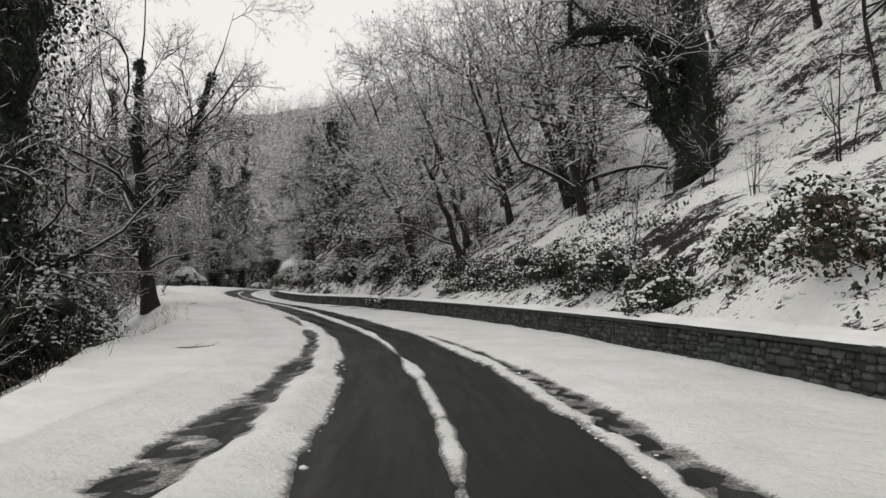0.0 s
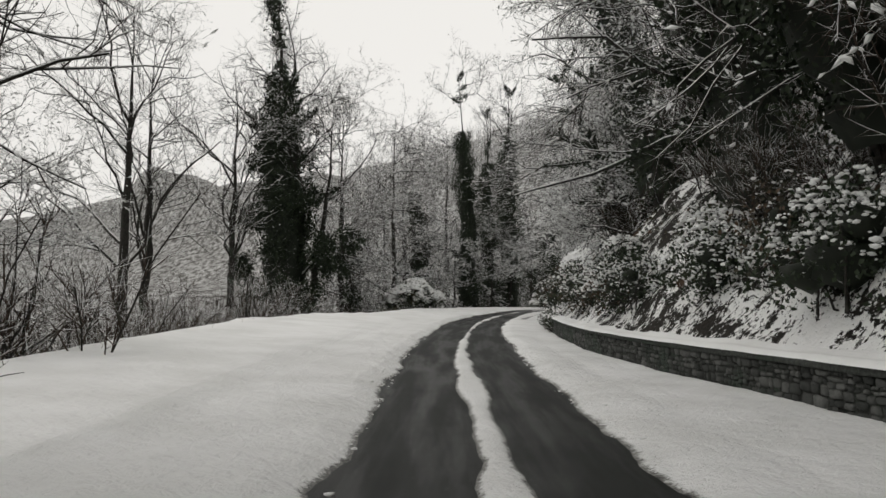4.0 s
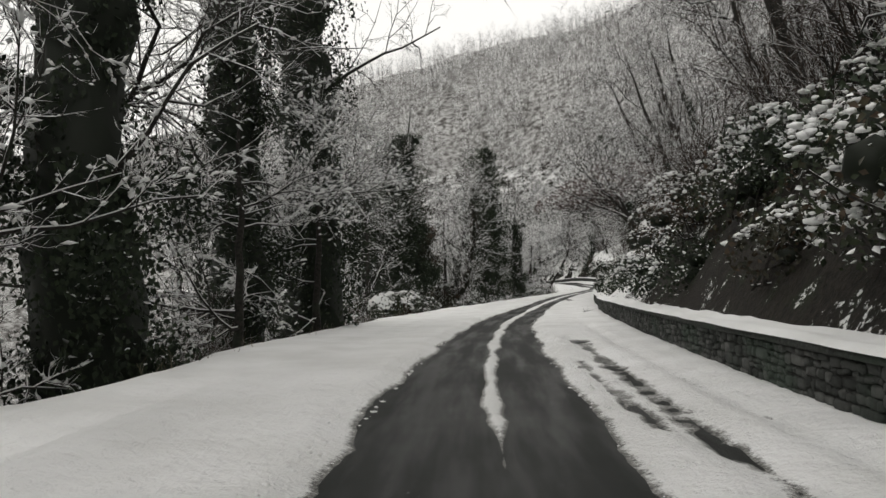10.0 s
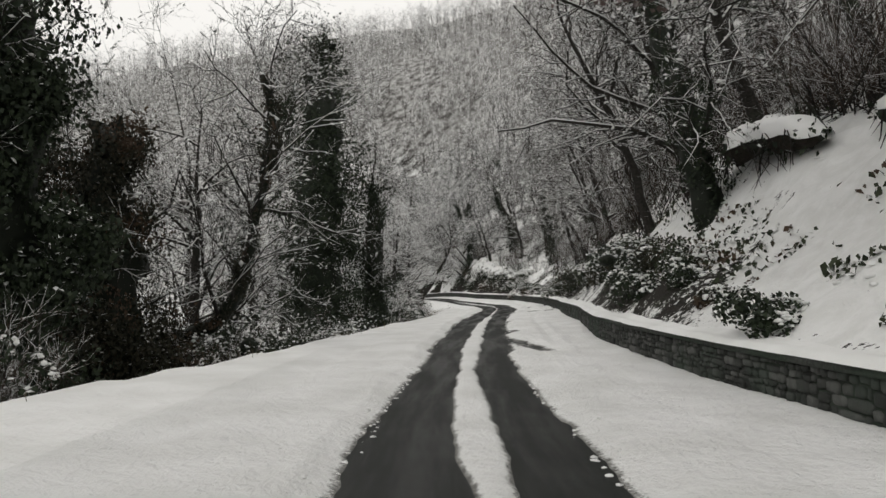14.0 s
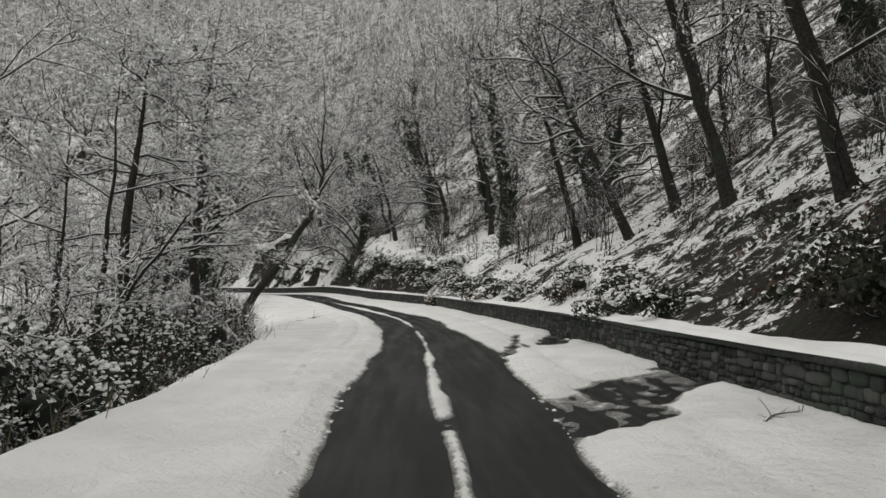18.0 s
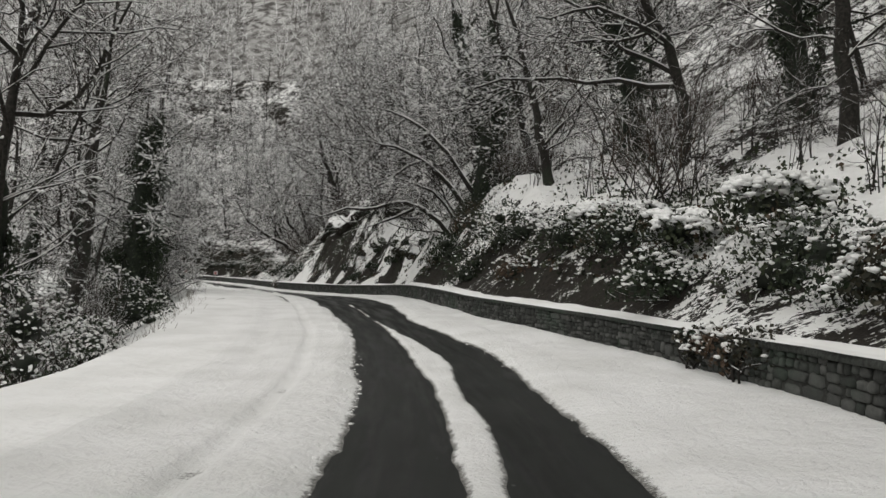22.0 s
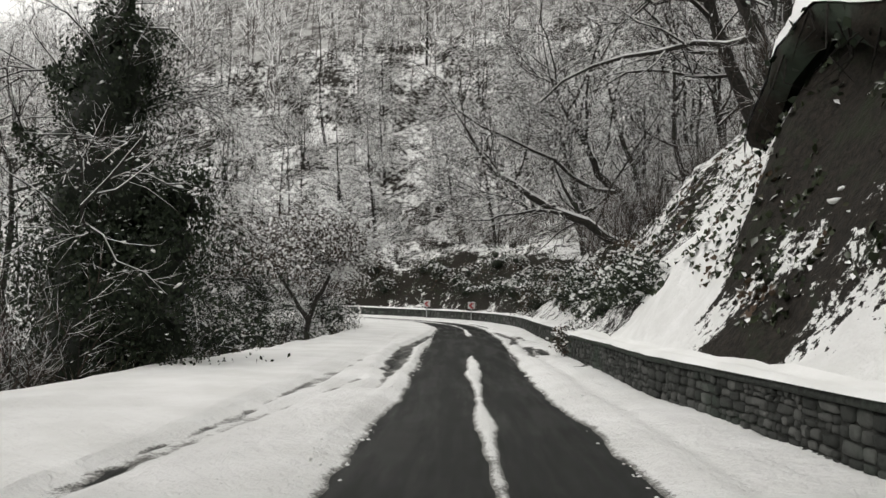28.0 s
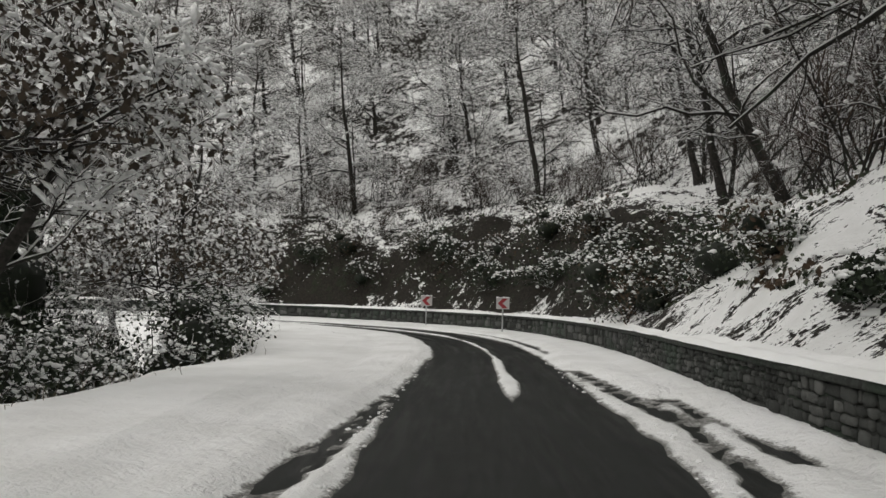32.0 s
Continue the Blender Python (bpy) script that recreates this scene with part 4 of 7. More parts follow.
def snow_lie(s, v):
    out = np.zeros_like(s)
    for a, b, rs, rv, much in LIE:
        out += much * ramp(1.25 - np.hypot((s - a) / rs, (v - b) / rv) + 0.25 * wavy(s / 1.1, v / 0.9, 28), 0, 0.5)
    cut = ramp(s, 282, 286) * ramp(-s, -319.5, -317.5) * ramp(5.0 - v, 0, 1.0)
    warp = 0.9 * wavy(s / 2.6, v / 1.7, 29) + 0.45 * wavy(s / 0.9, v / 0.7, 34)
    slant = wavy((s + v * 0.45 + warp * 1.3) / 2.1, v / 2.6, 30) + 0.6 * wavy((s + v * 0.3 + warp) / 0.9, v / 1.1, 35)
    tongues = np.clip(slant * 1.4 - 0.05, -0.35, 0.7)
    w = ramp(s, 309.5, 311)
    out -= 0.06 * ramp(v, 8, 16) * ramp(s, 112, 125) + 0.1 * ramp(v, 5, 8) * ramp(s, 198, 206) * ramp(-s, -268, -258)
    face = -0.16 + 0.26 * slant
    for a, b, rs, rv, much in FACE:
        face += much * ramp(1.2 - np.hypot((s - a + 0.5 * (v - b)) / rs, (v - b) / rv) + 0.3 * wavy(s / 0.8, v / 0.6, 28) + 0.2 * wavy(s / 0.3, v / 0.25, 36), 0, 0.35)
    face -= 0.75 * ramp(0.85 + 0.3 * wavy(s / 1.3, 0.7, 37) - v, 0, 0.3) * ramp(s, 295.5, 296.5) * ramp(0.3 + wavy(s / 2.2, 3.3, 38), 0, 0.3)
    under = 0.9 * ramp(v, 2.3, 2.7) * ramp(s, 302, 304) * ramp(3.9 - v, 0, 0.5)
    return out + cut * (tongues * w + face * (1 - w) - under)


def build_ground():
    # the far sheet, to the horizon
    x = np.r_[np.linspace(-1500, -330, 14), np.arange(-325, 230, 5.0), np.linspace(240, 1200, 12)]
    y = np.r_[np.linspace(-1400, -160, 12), np.arange(-150, 480, 5.0), np.linspace(500, 1800, 14)]
    gx, gy = np.meshgrid(x, y)
    s, u = nearest(gx, gy)
    s, u = s.reshape(gx.shape), u.reshape(gx.shape)
    right = bank_z(np.clip(s, 2, SPAN - 2), np.clip(u, 4.5, 205))
    left = dip_z(np.clip(s, 2, SPAN - 2), np.maximum(u, -60))
    west = west_hill(gx, gy, u)
    z = np.where(u > 0, right, left + west + 2 * wavy(gx / 30, gy / 30, 51) * ramp(-u, 20, 50))
    z -= 1.6 * ramp(46 - u, 0, 8) * (u > 0) + 1.2 * ramp(17.5 + u, 0, 3) * (u <= 0)
    z = np.where(u < 0, np.minimum(z, 90), z)
    near = np.abs(u) < 9
    z = np.where(near, road_z(s, np.clip(u, -4, 4)) - 1.6, z)
    # soften the far slopes
    far = ramp(np.abs(u), 34, 50)
    for _ in range(10):
        p = np.pad(z, 1, mode="edge")
        z = z + far * ((p[:-2, 1:-1] + p[2:, 1:-1] + p[1:-1, :-2] + p[1:-1, 2:]) / 4 - z) * 0.9
    FAR_GRID.extend((x, y, z))
    ob = solid("ground", np.stack([gx, gy, z], -1), sheet(len(y), len(x)), M_FARGROUND, smooth=True)
    tagged(ob, "snowy forest floor of a wide wooded valley", "ground", kind="structure")
    # hillside on the wall's side
    sv = np.r_[np.arange(1, 270, 0.7), np.arange(270, 345, 0.35), np.arange(345, SPAN - 1, 0.7)]
    q = np.r_[np.arange(0, 6, 0.35), np.arange(6, 14, 0.7), np.arange(14, 41, 1.8)]
    s, q = np.meshgrid(sv, q, indexing="ij")
    w = np.interp(s, WALL_T[:, 0], WALL_T[:, 1])
    ob = stamped(solid("hillside", strip(s, w + 0.2 + q, bank_z), sheet(*s.shape)[:, ::-1], M_SLOPE, smooth=True), "lie", snow_lie(s, q - 0.06))
    tagged(ob, "steep snow-patched hillside with bare soil and leaf litter", "hillside", kind="structure")
    # verge and fall towards the valley
    q = np.r_[-3.0, np.arange(-3.2, -8, -0.4), np.arange(-8, -18, -0.8)]
    s, u = np.meshgrid(sv, q, indexing="ij")
    u = np.maximum(u, -3.2 + (u + 3.2) * np.interp(s, [338, 346], [1, 0.5]))
    def left_z(s, u):
        e = np.interp(s, EDGE_T[:, 0], EDGE_T[:, 1])
        under = road_z(s, u) + snow_depth(s, u) - 0.03
        return np.where(u > -3.1, under, np.where(u > e, road_z(s, u) + np.maximum(snow_depth(s, u), 0.05) + 0.02 * ramp(-3.3 - u, 0, 0.8), dip_z(s, u)))
    ob = solid("verge", strip(s, u, left_z), sheet(*s.shape), M_VERGE, smooth=True)
    tagged(ob, "level snow-covered verge that falls away to the valley", "verge", kind="structure")
    # asphalt
    s, u = np.meshgrid(np.arange(0, SPAN - 1, 1.0), np.linspace(-4.6, 5.6, 9), indexing="ij")
    u = np.maximum(u, np.interp(s, EDGE_T[:, 0], EDGE_T[:, 1]) + 0.35)
    ob = solid("road", strip(s, u, lambda s, u: road_z(s, np.minimum(u, np.interp(s, WALL_T[:, 0], WALL_T[:, 1]) + 0.2))), sheet(*s.shape), M_ASPHALT, smooth=True)
    stamped(stamped(ob, "length", s), "across", u)
    tagged(ob, "narrow wet asphalt road winding along a hillside", "road", kind="structure")
    # snow over it
    sv = np.r_[np.arange(20, 56, 0.6), np.arange(56, 345, 0.2), np.arange(345, 420, 0.4)]
    t = np.r_[np.linspace(0, 0.18, 10)[:-1], np.linspace(0.18, 0.62, 62)[:-1], np.linspace(0.62, 1, 22)]
    s, t = np.meshgrid(sv, t, indexing="ij")
    w = np.interp(s, WALL_T[:, 0], WALL_T[:, 1]) + 0.04
    u = -3.2 + (w + 3.2) * t
    drift = lambda s, u: road_z(s, u) + snow_depth(s, u) + 0.03 * ramp(u, np.interp(s, WALL_T[:, 0], WALL_T[:, 1]) - 0.5, np.interp(s, WALL_T[:, 0], WALL_T[:, 1]))
    ob = stamped(solid("snow_cover", strip(s, u, drift), sheet(*s.shape), M_ROADSNOW, smooth=True), "depth", snow_depth(s, u))
    tagged(ob, "fresh snow on the road, worn through by tyre tracks", "snow", kind="structure")


def verge_material():
    m = Nodes("snowy_verge")
    mid, fine = m.noise(1.6, 6, 0.7, 0.4), m.noise(10, 5, 0.7)
    soil = m.mix(m.span(fine, 0.35, 0.7), (0.02, 0.018, 0.013), (0.07, 0.06, 0.045))
    f = m.math("ADD", m.span(m.up(), 0.5, 0.85), m.math("MULTIPLY", m.math("SUBTRACT", mid, 0.5), 0.9))
    snow = m.mix(m.span(m.noise(0.7, 5), 0.3, 0.75), SNOW, SNOW_OLD)
    return m.finish(m.mix(m.span(f, 0.38, 0.55), soil, snow), 0.8, m.math("ADD", m.math("MULTIPLY", m.noise(3.0, 5, 0.62), 1.2), m.math("MULTIPLY", fine, 0.3)), 0.7, 0.08, 0.2)


def road_snow_material():
    """Snow that thins to grey slush at its worn edges."""
    m = Nodes("road_snow")
    deep = m.n.new("ShaderNodeAttribute")
    deep.attribute_name = "depth"
    big, mid, fine = m.noise(0.7, 5), m.noise(7, 6, 0.7), m.noise(34, 5, 0.7)
    c = m.mix(m.span(big, 0.3, 0.75), SNOW, SNOW_OLD)
    c = m.mix(m.math("MULTIPLY", m.span(m.noise(9, 6, 0.7), 0.66, 0.74), 0.3), c, (0.30, 0.29, 0.27))
    c = m.mix(m.math("MULTIPLY", m.span(m.noise(24, 4, 0.6), 0.64, 0.74), 0.4), c, (0.42, 0.415, 0.40))
    rag = m.math("ADD", m.math("MULTIPLY", m.math("SUBTRACT", mid, 0.5), 0.05), m.math("MULTIPLY", m.math("SUBTRACT", fine, 0.5), 0.045))
    d = m.math("ADD", deep.outputs["Fac"], rag)
    slush = m.mix(m.span(fine, 0.3, 0.7), (0.05, 0.05, 0.047), (0.34, 0.335, 0.315))
    c = m.mix(m.span(d, 0.004, 0.024), slush, c)
    c = m.mix(m.span(d, -0.006, 0.004), (0.022, 0.023, 0.022), c)
    return m.finish(c, m.span(d, -0.005, 0.02, 0.4, 0.78), m.math("ADD", m.math("ADD", m.noise(3.0, 5, 0.62), m.math("MULTIPLY", m.noise(10, 4, 0.6), 0.45)), m.math("MULTIPLY", fine, 0.25)), 0.8, 0.11, 0.25)


M_VERGE = verge_material()
M_ROADSNOW = road_snow_material()
build_ground()

# ---- the roadside wall ----
WALL_H = 0.6


def build_wall():
    sv = np.arange(30, 418, 0.5)
    def run(offsets, heights, name, mat, parent, label=""):
        s, k = np.meshgrid(sv, np.arange(len(offsets)), indexing="ij")
        w = np.interp(s, WALL_T[:, 0], WALL_T[:, 1])
        u, h = w + np.array(offsets)[k], np.array(heights)[k]
        x, y, z, t, ax, ay = centre(s)
        wob = 0.012 * wavy(s / 1.7, k * 3.1, 61)
        v = np.stack([x + ay * u, y - ax * u, road_z(s, w) + h + wob * (h > 0.1)], -1)
        return solid(name, v, sheet(*s.shape), mat, parent, label)
    wall = thing("wall_roadside", Matrix(), "low rubble stone retaining wall with a concrete coping along the road", "wall", kind="structure")
    run([0.03, 0.03, 0.5], [-0.2, WALL_H, WALL_H], "masonry", M_MORTAR, wall, "dark mortar bed")
    run([0.02, -0.035, -0.045, -0.03, 0.5], [WALL_H - 0.005, WALL_H, WALL_H + 0.03, WALL_H + 0.085, WALL_H + 0.09], "coping", M_COPING, wall, "mossy concrete coping")
    # snow on the coping
    s, k = np.meshgrid(np.arange(30, 418, 0.2), np.linspace(0, 1, 7), indexing="ij")
    w = np.interp(s, WALL_T[:, 0], WALL_T[:, 1])
    u = w - 0.06 + 0.03 * wavy(s / 0.6, 1.1, 62) * (k < 0.1) + k * 0.4
    thick = (0.06 + 0.03 * wavy(s / 1.9, k * 2, 63) + 0.018 * wavy(s / 0.4, k * 5, 64)) * np.minimum(1, np.sqrt(k * 9))
    bare = ramp(0.35 - np.abs(wavy(s / 7.0, 0.3, 65) - 0.85), 0, 0.2)
    x, y, z, t, ax, ay = centre(s)
    v = np.stack([x + ay * u, y - ax * u, road_z(s, w) + WALL_H + 0.082 + thick * (1 - 0.7 * bare) + 0.06 * ramp(k, 0.55, 1)], -1)
    ob = solid("snow_ledge", v, sheet(*s.shape), M_SNOW, smooth=True)
    tagged(ob, "thick band of snow along the wall top", "snow", kind="structure")
    return wall


WALL = build_wall()

# ---- orders of branches: count, points, start, length, angle, up, wobble, thinness ----
SPREADING = [(13, 8, 0.22, 6.8, (35, 82), 0.07, 0.24, 0.012), (7, 5, 0.15, 3.2, (30, 70), 0.03, 0.28, 0.0085), (6, 4, 0.12, 1.7, (30, 70), 0.0, 0.4, 0.0075), (5, 2, 0.1, 0.5, (30, 75), 0.0, 0.2, 0.009)]
BROAD = [(16, 9, 0.2, 7.4, (40, 88), 0.06, 0.26, 0.011), (10, 5, 0.15, 3.2, (30, 70), 0.02, 0.3, 0.008), (7, 4, 0.12, 1.6, (30, 70), -0.02, 0.42, 0.0072), (5, 2, 0.1, 0.45, (30, 75), 0.0, 0.2, 0.009)]
SLENDER = [(12, 6, 0.22, 4.6, (30, 75), 0.08, 0.22, 0.012), (6, 4, 0.15, 2.4, (30, 65), 0.03, 0.25, 0.008), (5, 4, 0.12, 1.4, (30, 65), 0.0, 0.38, 0.0075), (5, 2, 0.1, 0.5, (30, 75), 0.0, 0.2, 0.009)]
LIGHT = [(14, 5, 0.12, 4.2, (35, 85), 0.03, 0.28, 0.013), (7, 4, 0.12, 2.1, (25, 70), 0.0, 0.35, 0.012), (5, 2, 0.05, 0.9, (25, 70), 0.0, 0.2, 0.016)]
BUSHY = [(14, 6, 0.10, 4.4, (40, 88), -0.02, 0.24, 0.011), (8, 4, 0.1, 2.2, (25, 70), -0.05, 0.3, 0.011), (6, 3, 0.1, 1.2, (25, 70), -0.06, 0.4, 0.014), (4, 2, 0.05, 0.5, (25, 70), -0.05, 0.2, 0.024)]
CROWN = [(12, 7, 0.15, 4.8, (30, 78), 0.08, 0.24, 0.013), (6, 4, 0.15, 2.5, (30, 65), 0.03, 0.26, 0.009), (5, 4, 0.12, 1.4, (30, 65), 0.0, 0.38, 0.008), (5, 2, 0.1, 0.5, (25, 70), 0.0, 0.2, 0.009)]
DROOPING = [(12, 7, 0.18, 5.2, (40, 88), 0.0, 0.22, 0.0105), (7, 5, 0.1, 2.8, (25, 65), -0.05, 0.24, 0.0075), (6, 4, 0.1, 1.5, (25, 62), -0.05, 0.38, 0.0075), (5, 2, 0.05, 0.5, (25, 70), -0.08, 0.15, 0.010)]
SPRAY = [(13, 6, 0.12, 3.4, (45, 88), 0.0, 0.24, 0.009), (6, 4, 0.1, 1.9, (25, 65), -0.03, 0.28, 0.0075), (5, 4, 0.1, 1.1, (25, 65), -0.04, 0.38, 0.008), (5, 2, 0.05, 0.4, (25, 70), -0.05, 0.2, 0.012)]
FAN = [(13, 8, 0.34, 7.6, (20, 60), 0.05, 0.2, 0.011), (7, 5, 0.2, 3.6, (25, 60), 0.04, 0.26, 0.0075), (5, 4, 0.15, 1.9, (25, 60), 0.02, 0.36, 0.007), (5, 2, 0.1, 0.6, (25, 70), 0.02, 0.2, 0.008)]
LEVEL = [(14, 7, 0.12, 4.0, (65, 95), -0.01, 0.2, 0.0085), (8, 4, 0.1, 1.8, (25, 65), 0.0, 0.24, 0.010), (6, 3, 0.1, 0.9, (25, 65), 0.0, 0.36, 0.011), (5, 2, 0.05, 0.35, (25, 70), 0.0, 0.2, 0.02)]
GREAT = [(24, 9, 0.25, 8.0, (30, 75), 0.05, 0.2, 0.010), (8, 5, 0.15, 3.4, (25, 65), 0.03, 0.26, 0.0075), (6, 4, 0.12, 1.6, (25, 65), 0.0, 0.36, 0.007), (4, 2, 0.1, 0.5, (25, 70), 0.0, 0.2, 0.009)]
SHRUB = [(5, 4, 0.15, 1.7, (20, 55), 0.08, 0.26, 0.008), (7, 3, 0.1, 0.8, (25, 65), 0.04, 0.35, 0.009)]


def stand(s, u, turn=0.0, sink=0.15, scale=1.0):
    """The pose of a thing on the ground whose y runs along the road and x to the right of it."""
    return Matrix.Translation(place(s, u, -sink)) @ Matrix.Rotation(heading(s) + radians(turn), 4, "Z") @ Matrix.Scale(scale, 4)


IVY_THIN = dict(low=0.0, high=0.45, thick=0.16, density=260, size=0.11)


def left_trees():
    # the spreading tree with a forked trunk
    tree("forked_tree", "bare snow-dusted broadleaf tree with a forked ivied trunk on the verge", stand(95.8, -6.2), [(0, 0, 0), (-0.31, 0.03, 1.75), (-0.6, 0.06, 3.6), (-0.62, 0.1, 5.7), (-0.86, 0.3, 8), (-0.9, 0.6, 15.5)], 0.34, 11, [(17, 9, 0.24, 8.2, (38, 84), 0.09, 0.24, 0.011), *BROAD[1:]],
         ivy=dict(low=0.16, high=0.72, thick=0.22, density=420, size=0.12, stems=2), stems=[([(-0.45, 0.05, 3.0), (0.1, 0.05, 4.2), (1.1, 0.2, 6.1), (1.5, 0.4, 8.2), (3.0, 0.8, 14)], 0.24), ([(-0.6, 0.1, 4.4), (-1.7, 0.2, 6.0), (-2.4, 0.1, 7.4), (-3.4, 0.2, 10.5)], 0.17), ([(-0.3, 0.05, 1.9), (-1.2, -0.3, 2.6), (-2.2, -0.5, 3.0), (-3.8, -0.8, 4.4)], 0.09), ([(-0.3, 0.05, 1.8), (0.5, 0.1, 2.4), (1.6, 0.3, 2.7), (3.2, 0.5, 3.4)], 0.06)], load=0.6)
    for s, u, h, r, seed in ((107, -10, 13, 0.26, 12), (104, -13, 14, 0.24, 13), (112, -18, 12, 0.22, 15)):
        tree("roadside_tree", "bare tree with snow along its branches below the verge", stand(s, u), [(0, 0, 0), (0.2, 0.1, h * 0.5), (0.1, -0.3, h * 1.2)], r, seed, FAN, ivy=IVY_THIN)
    tree("snowy_tree", "wide low tree white with snow in the field below the road", stand(118, -16), [(0, 0, -0.3), (0.3, 0.1, 2.2), (0.2, 0.2, 9.5)], 0.3, 16, SPREADING, white=True, stems=[([(0.2, 0.1, 1.8), (1.8, 0.4, 4.0), (3.2, 0.6, 7.0)], 0.18), ([(0.2, 0.1, 1.6), (-1.6, 0.3, 3.8), (-3.2, 0.4, 6.6)], 0.17)])
    tree("snowy_tree", "spreading snow-white tree beyond the verge", stand(126, -21), [(0, 0, -0.3), (0.2, 0.1, 2.4), (-0.2, 0.2, 9)], 0.26, 17, SPREADING, white=True)
    # dark ivied trees near the start
    for s, u, h, seed, lean in ((79, -9.2, 15, 21, 0.3), (84, -10.5, 14, 22, -0.6), (74, -8.6, 13, 23, 0.2), (90, -12.0, 12, 24, 0.0)):
        tree("ivy_tree", "tall tree trunk smothered in dark evergreen ivy", stand(s, u), [(0, 0, 0), (lean * 0.4, 0.2, h * 0.5), (lean, 0.3, h)], 0.32, seed, CROWN, ivy=dict(low=0, high=0.95, thick=1.15, density=520, size=0.16))
    # the great ivied tree by the field
    tree("ivy_tree", "great ivy-clad tree with pale bare limbs above the field", stand(139.4, -12.3), [(0, 0, 0), (0.2, 0.2, 7), (0.0, 0.4, 14), (-0.3, 0.3, 23)], 0.5, 31, GREAT, ivy=dict(low=0.0, high=0.74, thick=1.35, density=700, size=0.17, stems=1, tufts=((2.5, 0.3, 6.3, 1.3), (4.2, 0.4, 7.0, 1.0), (3.2, 0.3, 5.2, 1.0), (1.5, 0.2, 3.6, 1.3), (-1.9, 0.3, 2.6, 1.5), (-2.2, 0.2, 5.4, 1.1), (1.2, 0, 9.6, 1.2), (-1.0, 0, 11.5, 1.2), (-1.6, 0, 8.2, 1.1), (2.0, 0.2, 1.6, 1.2), (-3.0, 0.2, 1.4, 1.0), (0, 0, 3, 1.8), (0, 0, 6, 1.7), (0, 0, 9, 1.5), (0, 0, 12.5, 1.4), (-0.2, 0, 15, 1.1))),
         stems=[([(1.0, 0.3, 0.3), (1.9, 0.5, 4.5), (2.6, 0.6, 9), (3.1, 0.6, 15)], 0.3), ([(0.4, 0.2, 4.0), (3.2, 0.5, 7.0), (6.2, 0.5, 9.5)], 0.1)])
    tree("ivy_tree", "smaller tree wrapped in ivy and trailing twigs", stand(151, -12.5), [(0, 0, 0), (0.1, 0.2, 3), (0.2, 0.1, 7.5)], 0.24, 32, SLENDER, ivy=dict(low=0, high=0.7, thick=0.8, density=360))
    tree("ivy_tree", "half-height ivied trunk beside the field", stand(146, -10.5), [(0, 0, 0), (-0.2, 0.2, 3), (0.1, 0.3, 6.5)], 0.16, 33, SPRAY, ivy=dict(low=0, high=0.6, thick=0.4, density=260))
    # the group of ivied trunks past the round bush
    for s, u, h, seed, bend, thick in ((163, -6.4, 17, 41, [(0, 0, 0), (-0.1, 0, 5), (-0.2, 0.4, 11), (-0.9, 0.5, 23)], 0.62), (171, -7.0, 16, 42, [(0, 0, 0), (0.1, 0.2, 6), (0.1, 0.3, 21)], 0.6), (174.5, -5.9, 18, 43, [(0, 0, 0), (0.2, 0.1, 7), (0.3, 0.5, 24)], 0.75), (157, -8.2, 15, 44, [(0, 0, 0), (-0.6, 0.1, 5), (-1.6, 0.3, 15)], 0.6)):
        tree("ivy_tree", "tall trunk wrapped in dark ivy beside the snowy verge", stand(s, u), bend, 0.36, seed, DROOPING if seed == 44 else (SPREADING if seed == 41 else FAN), ivy=dict(low=0, high=0.75, thick=thick * 1.5, density=620, size=0.15, reach=0.25), load=0.9)
    tree("snowy_tree", "broad tree with low snow-laden sprays over the verge", stand(178, -7.4), [(0, 0, 0), (0.1, 0.0, 3), (0.2, 0.2, 9)], 0.18, 45, SPRAY, white=True)
    for s, u, h, seed in ((167.5, -5.7, 8, 46), (172.5, -5.2, 7, 47), (153, -8.6, 8, 48), (159.5, -7.0, 7, 49)):
        tree("snowy_tree", "small tree holding long level sprays of snow beside the verge", stand(s, u), [(0, 0, -0.3), (0.2, 0.1, h * 0.4), (0.3, 0.2, h)], 0.13, seed, LEVEL, white=True)
    for s, u, h, seed in ((187, -9.5, 11, 231), (191, -12, 12, 232), (195, -10, 12, 233), (199, -13.5, 13, 234), (210, -9, 11, 235), (207, -13, 13, 236), (184, -13, 13, 237), (127, -14.5, 16, 34), (133, -17, 17, 35), (121, -18, 16, 36), (138, -15, 17, 40), (182, -9, 18, 39)):
        tree("roadside_tree", "bare tree with many fine snow-lined twigs by the field", stand(s, u), [(0, 0, -0.3), (0.3, 0.1, h * 0.4), (0.5, 0.2, h)], 0.15 + 0.008 * h, seed, FAN if h > 14 else SLENDER)
    for s, u, h, seed in ((146.5, -11.5, 17, 37), (152, -9.6, 17, 221), (158.5, -11, 18, 222), (167, -10, 19, 38)):
        tree("roadside_tree", "broad bare tree with arching snow-lined limbs by the field", stand(s, u), [(0, 0, -0.3), (0.2, 0.1, h * 0.3), (0.1, 0.2, h * 0.6), (0.4, 0.2, h)], 0.24, seed, BROAD)
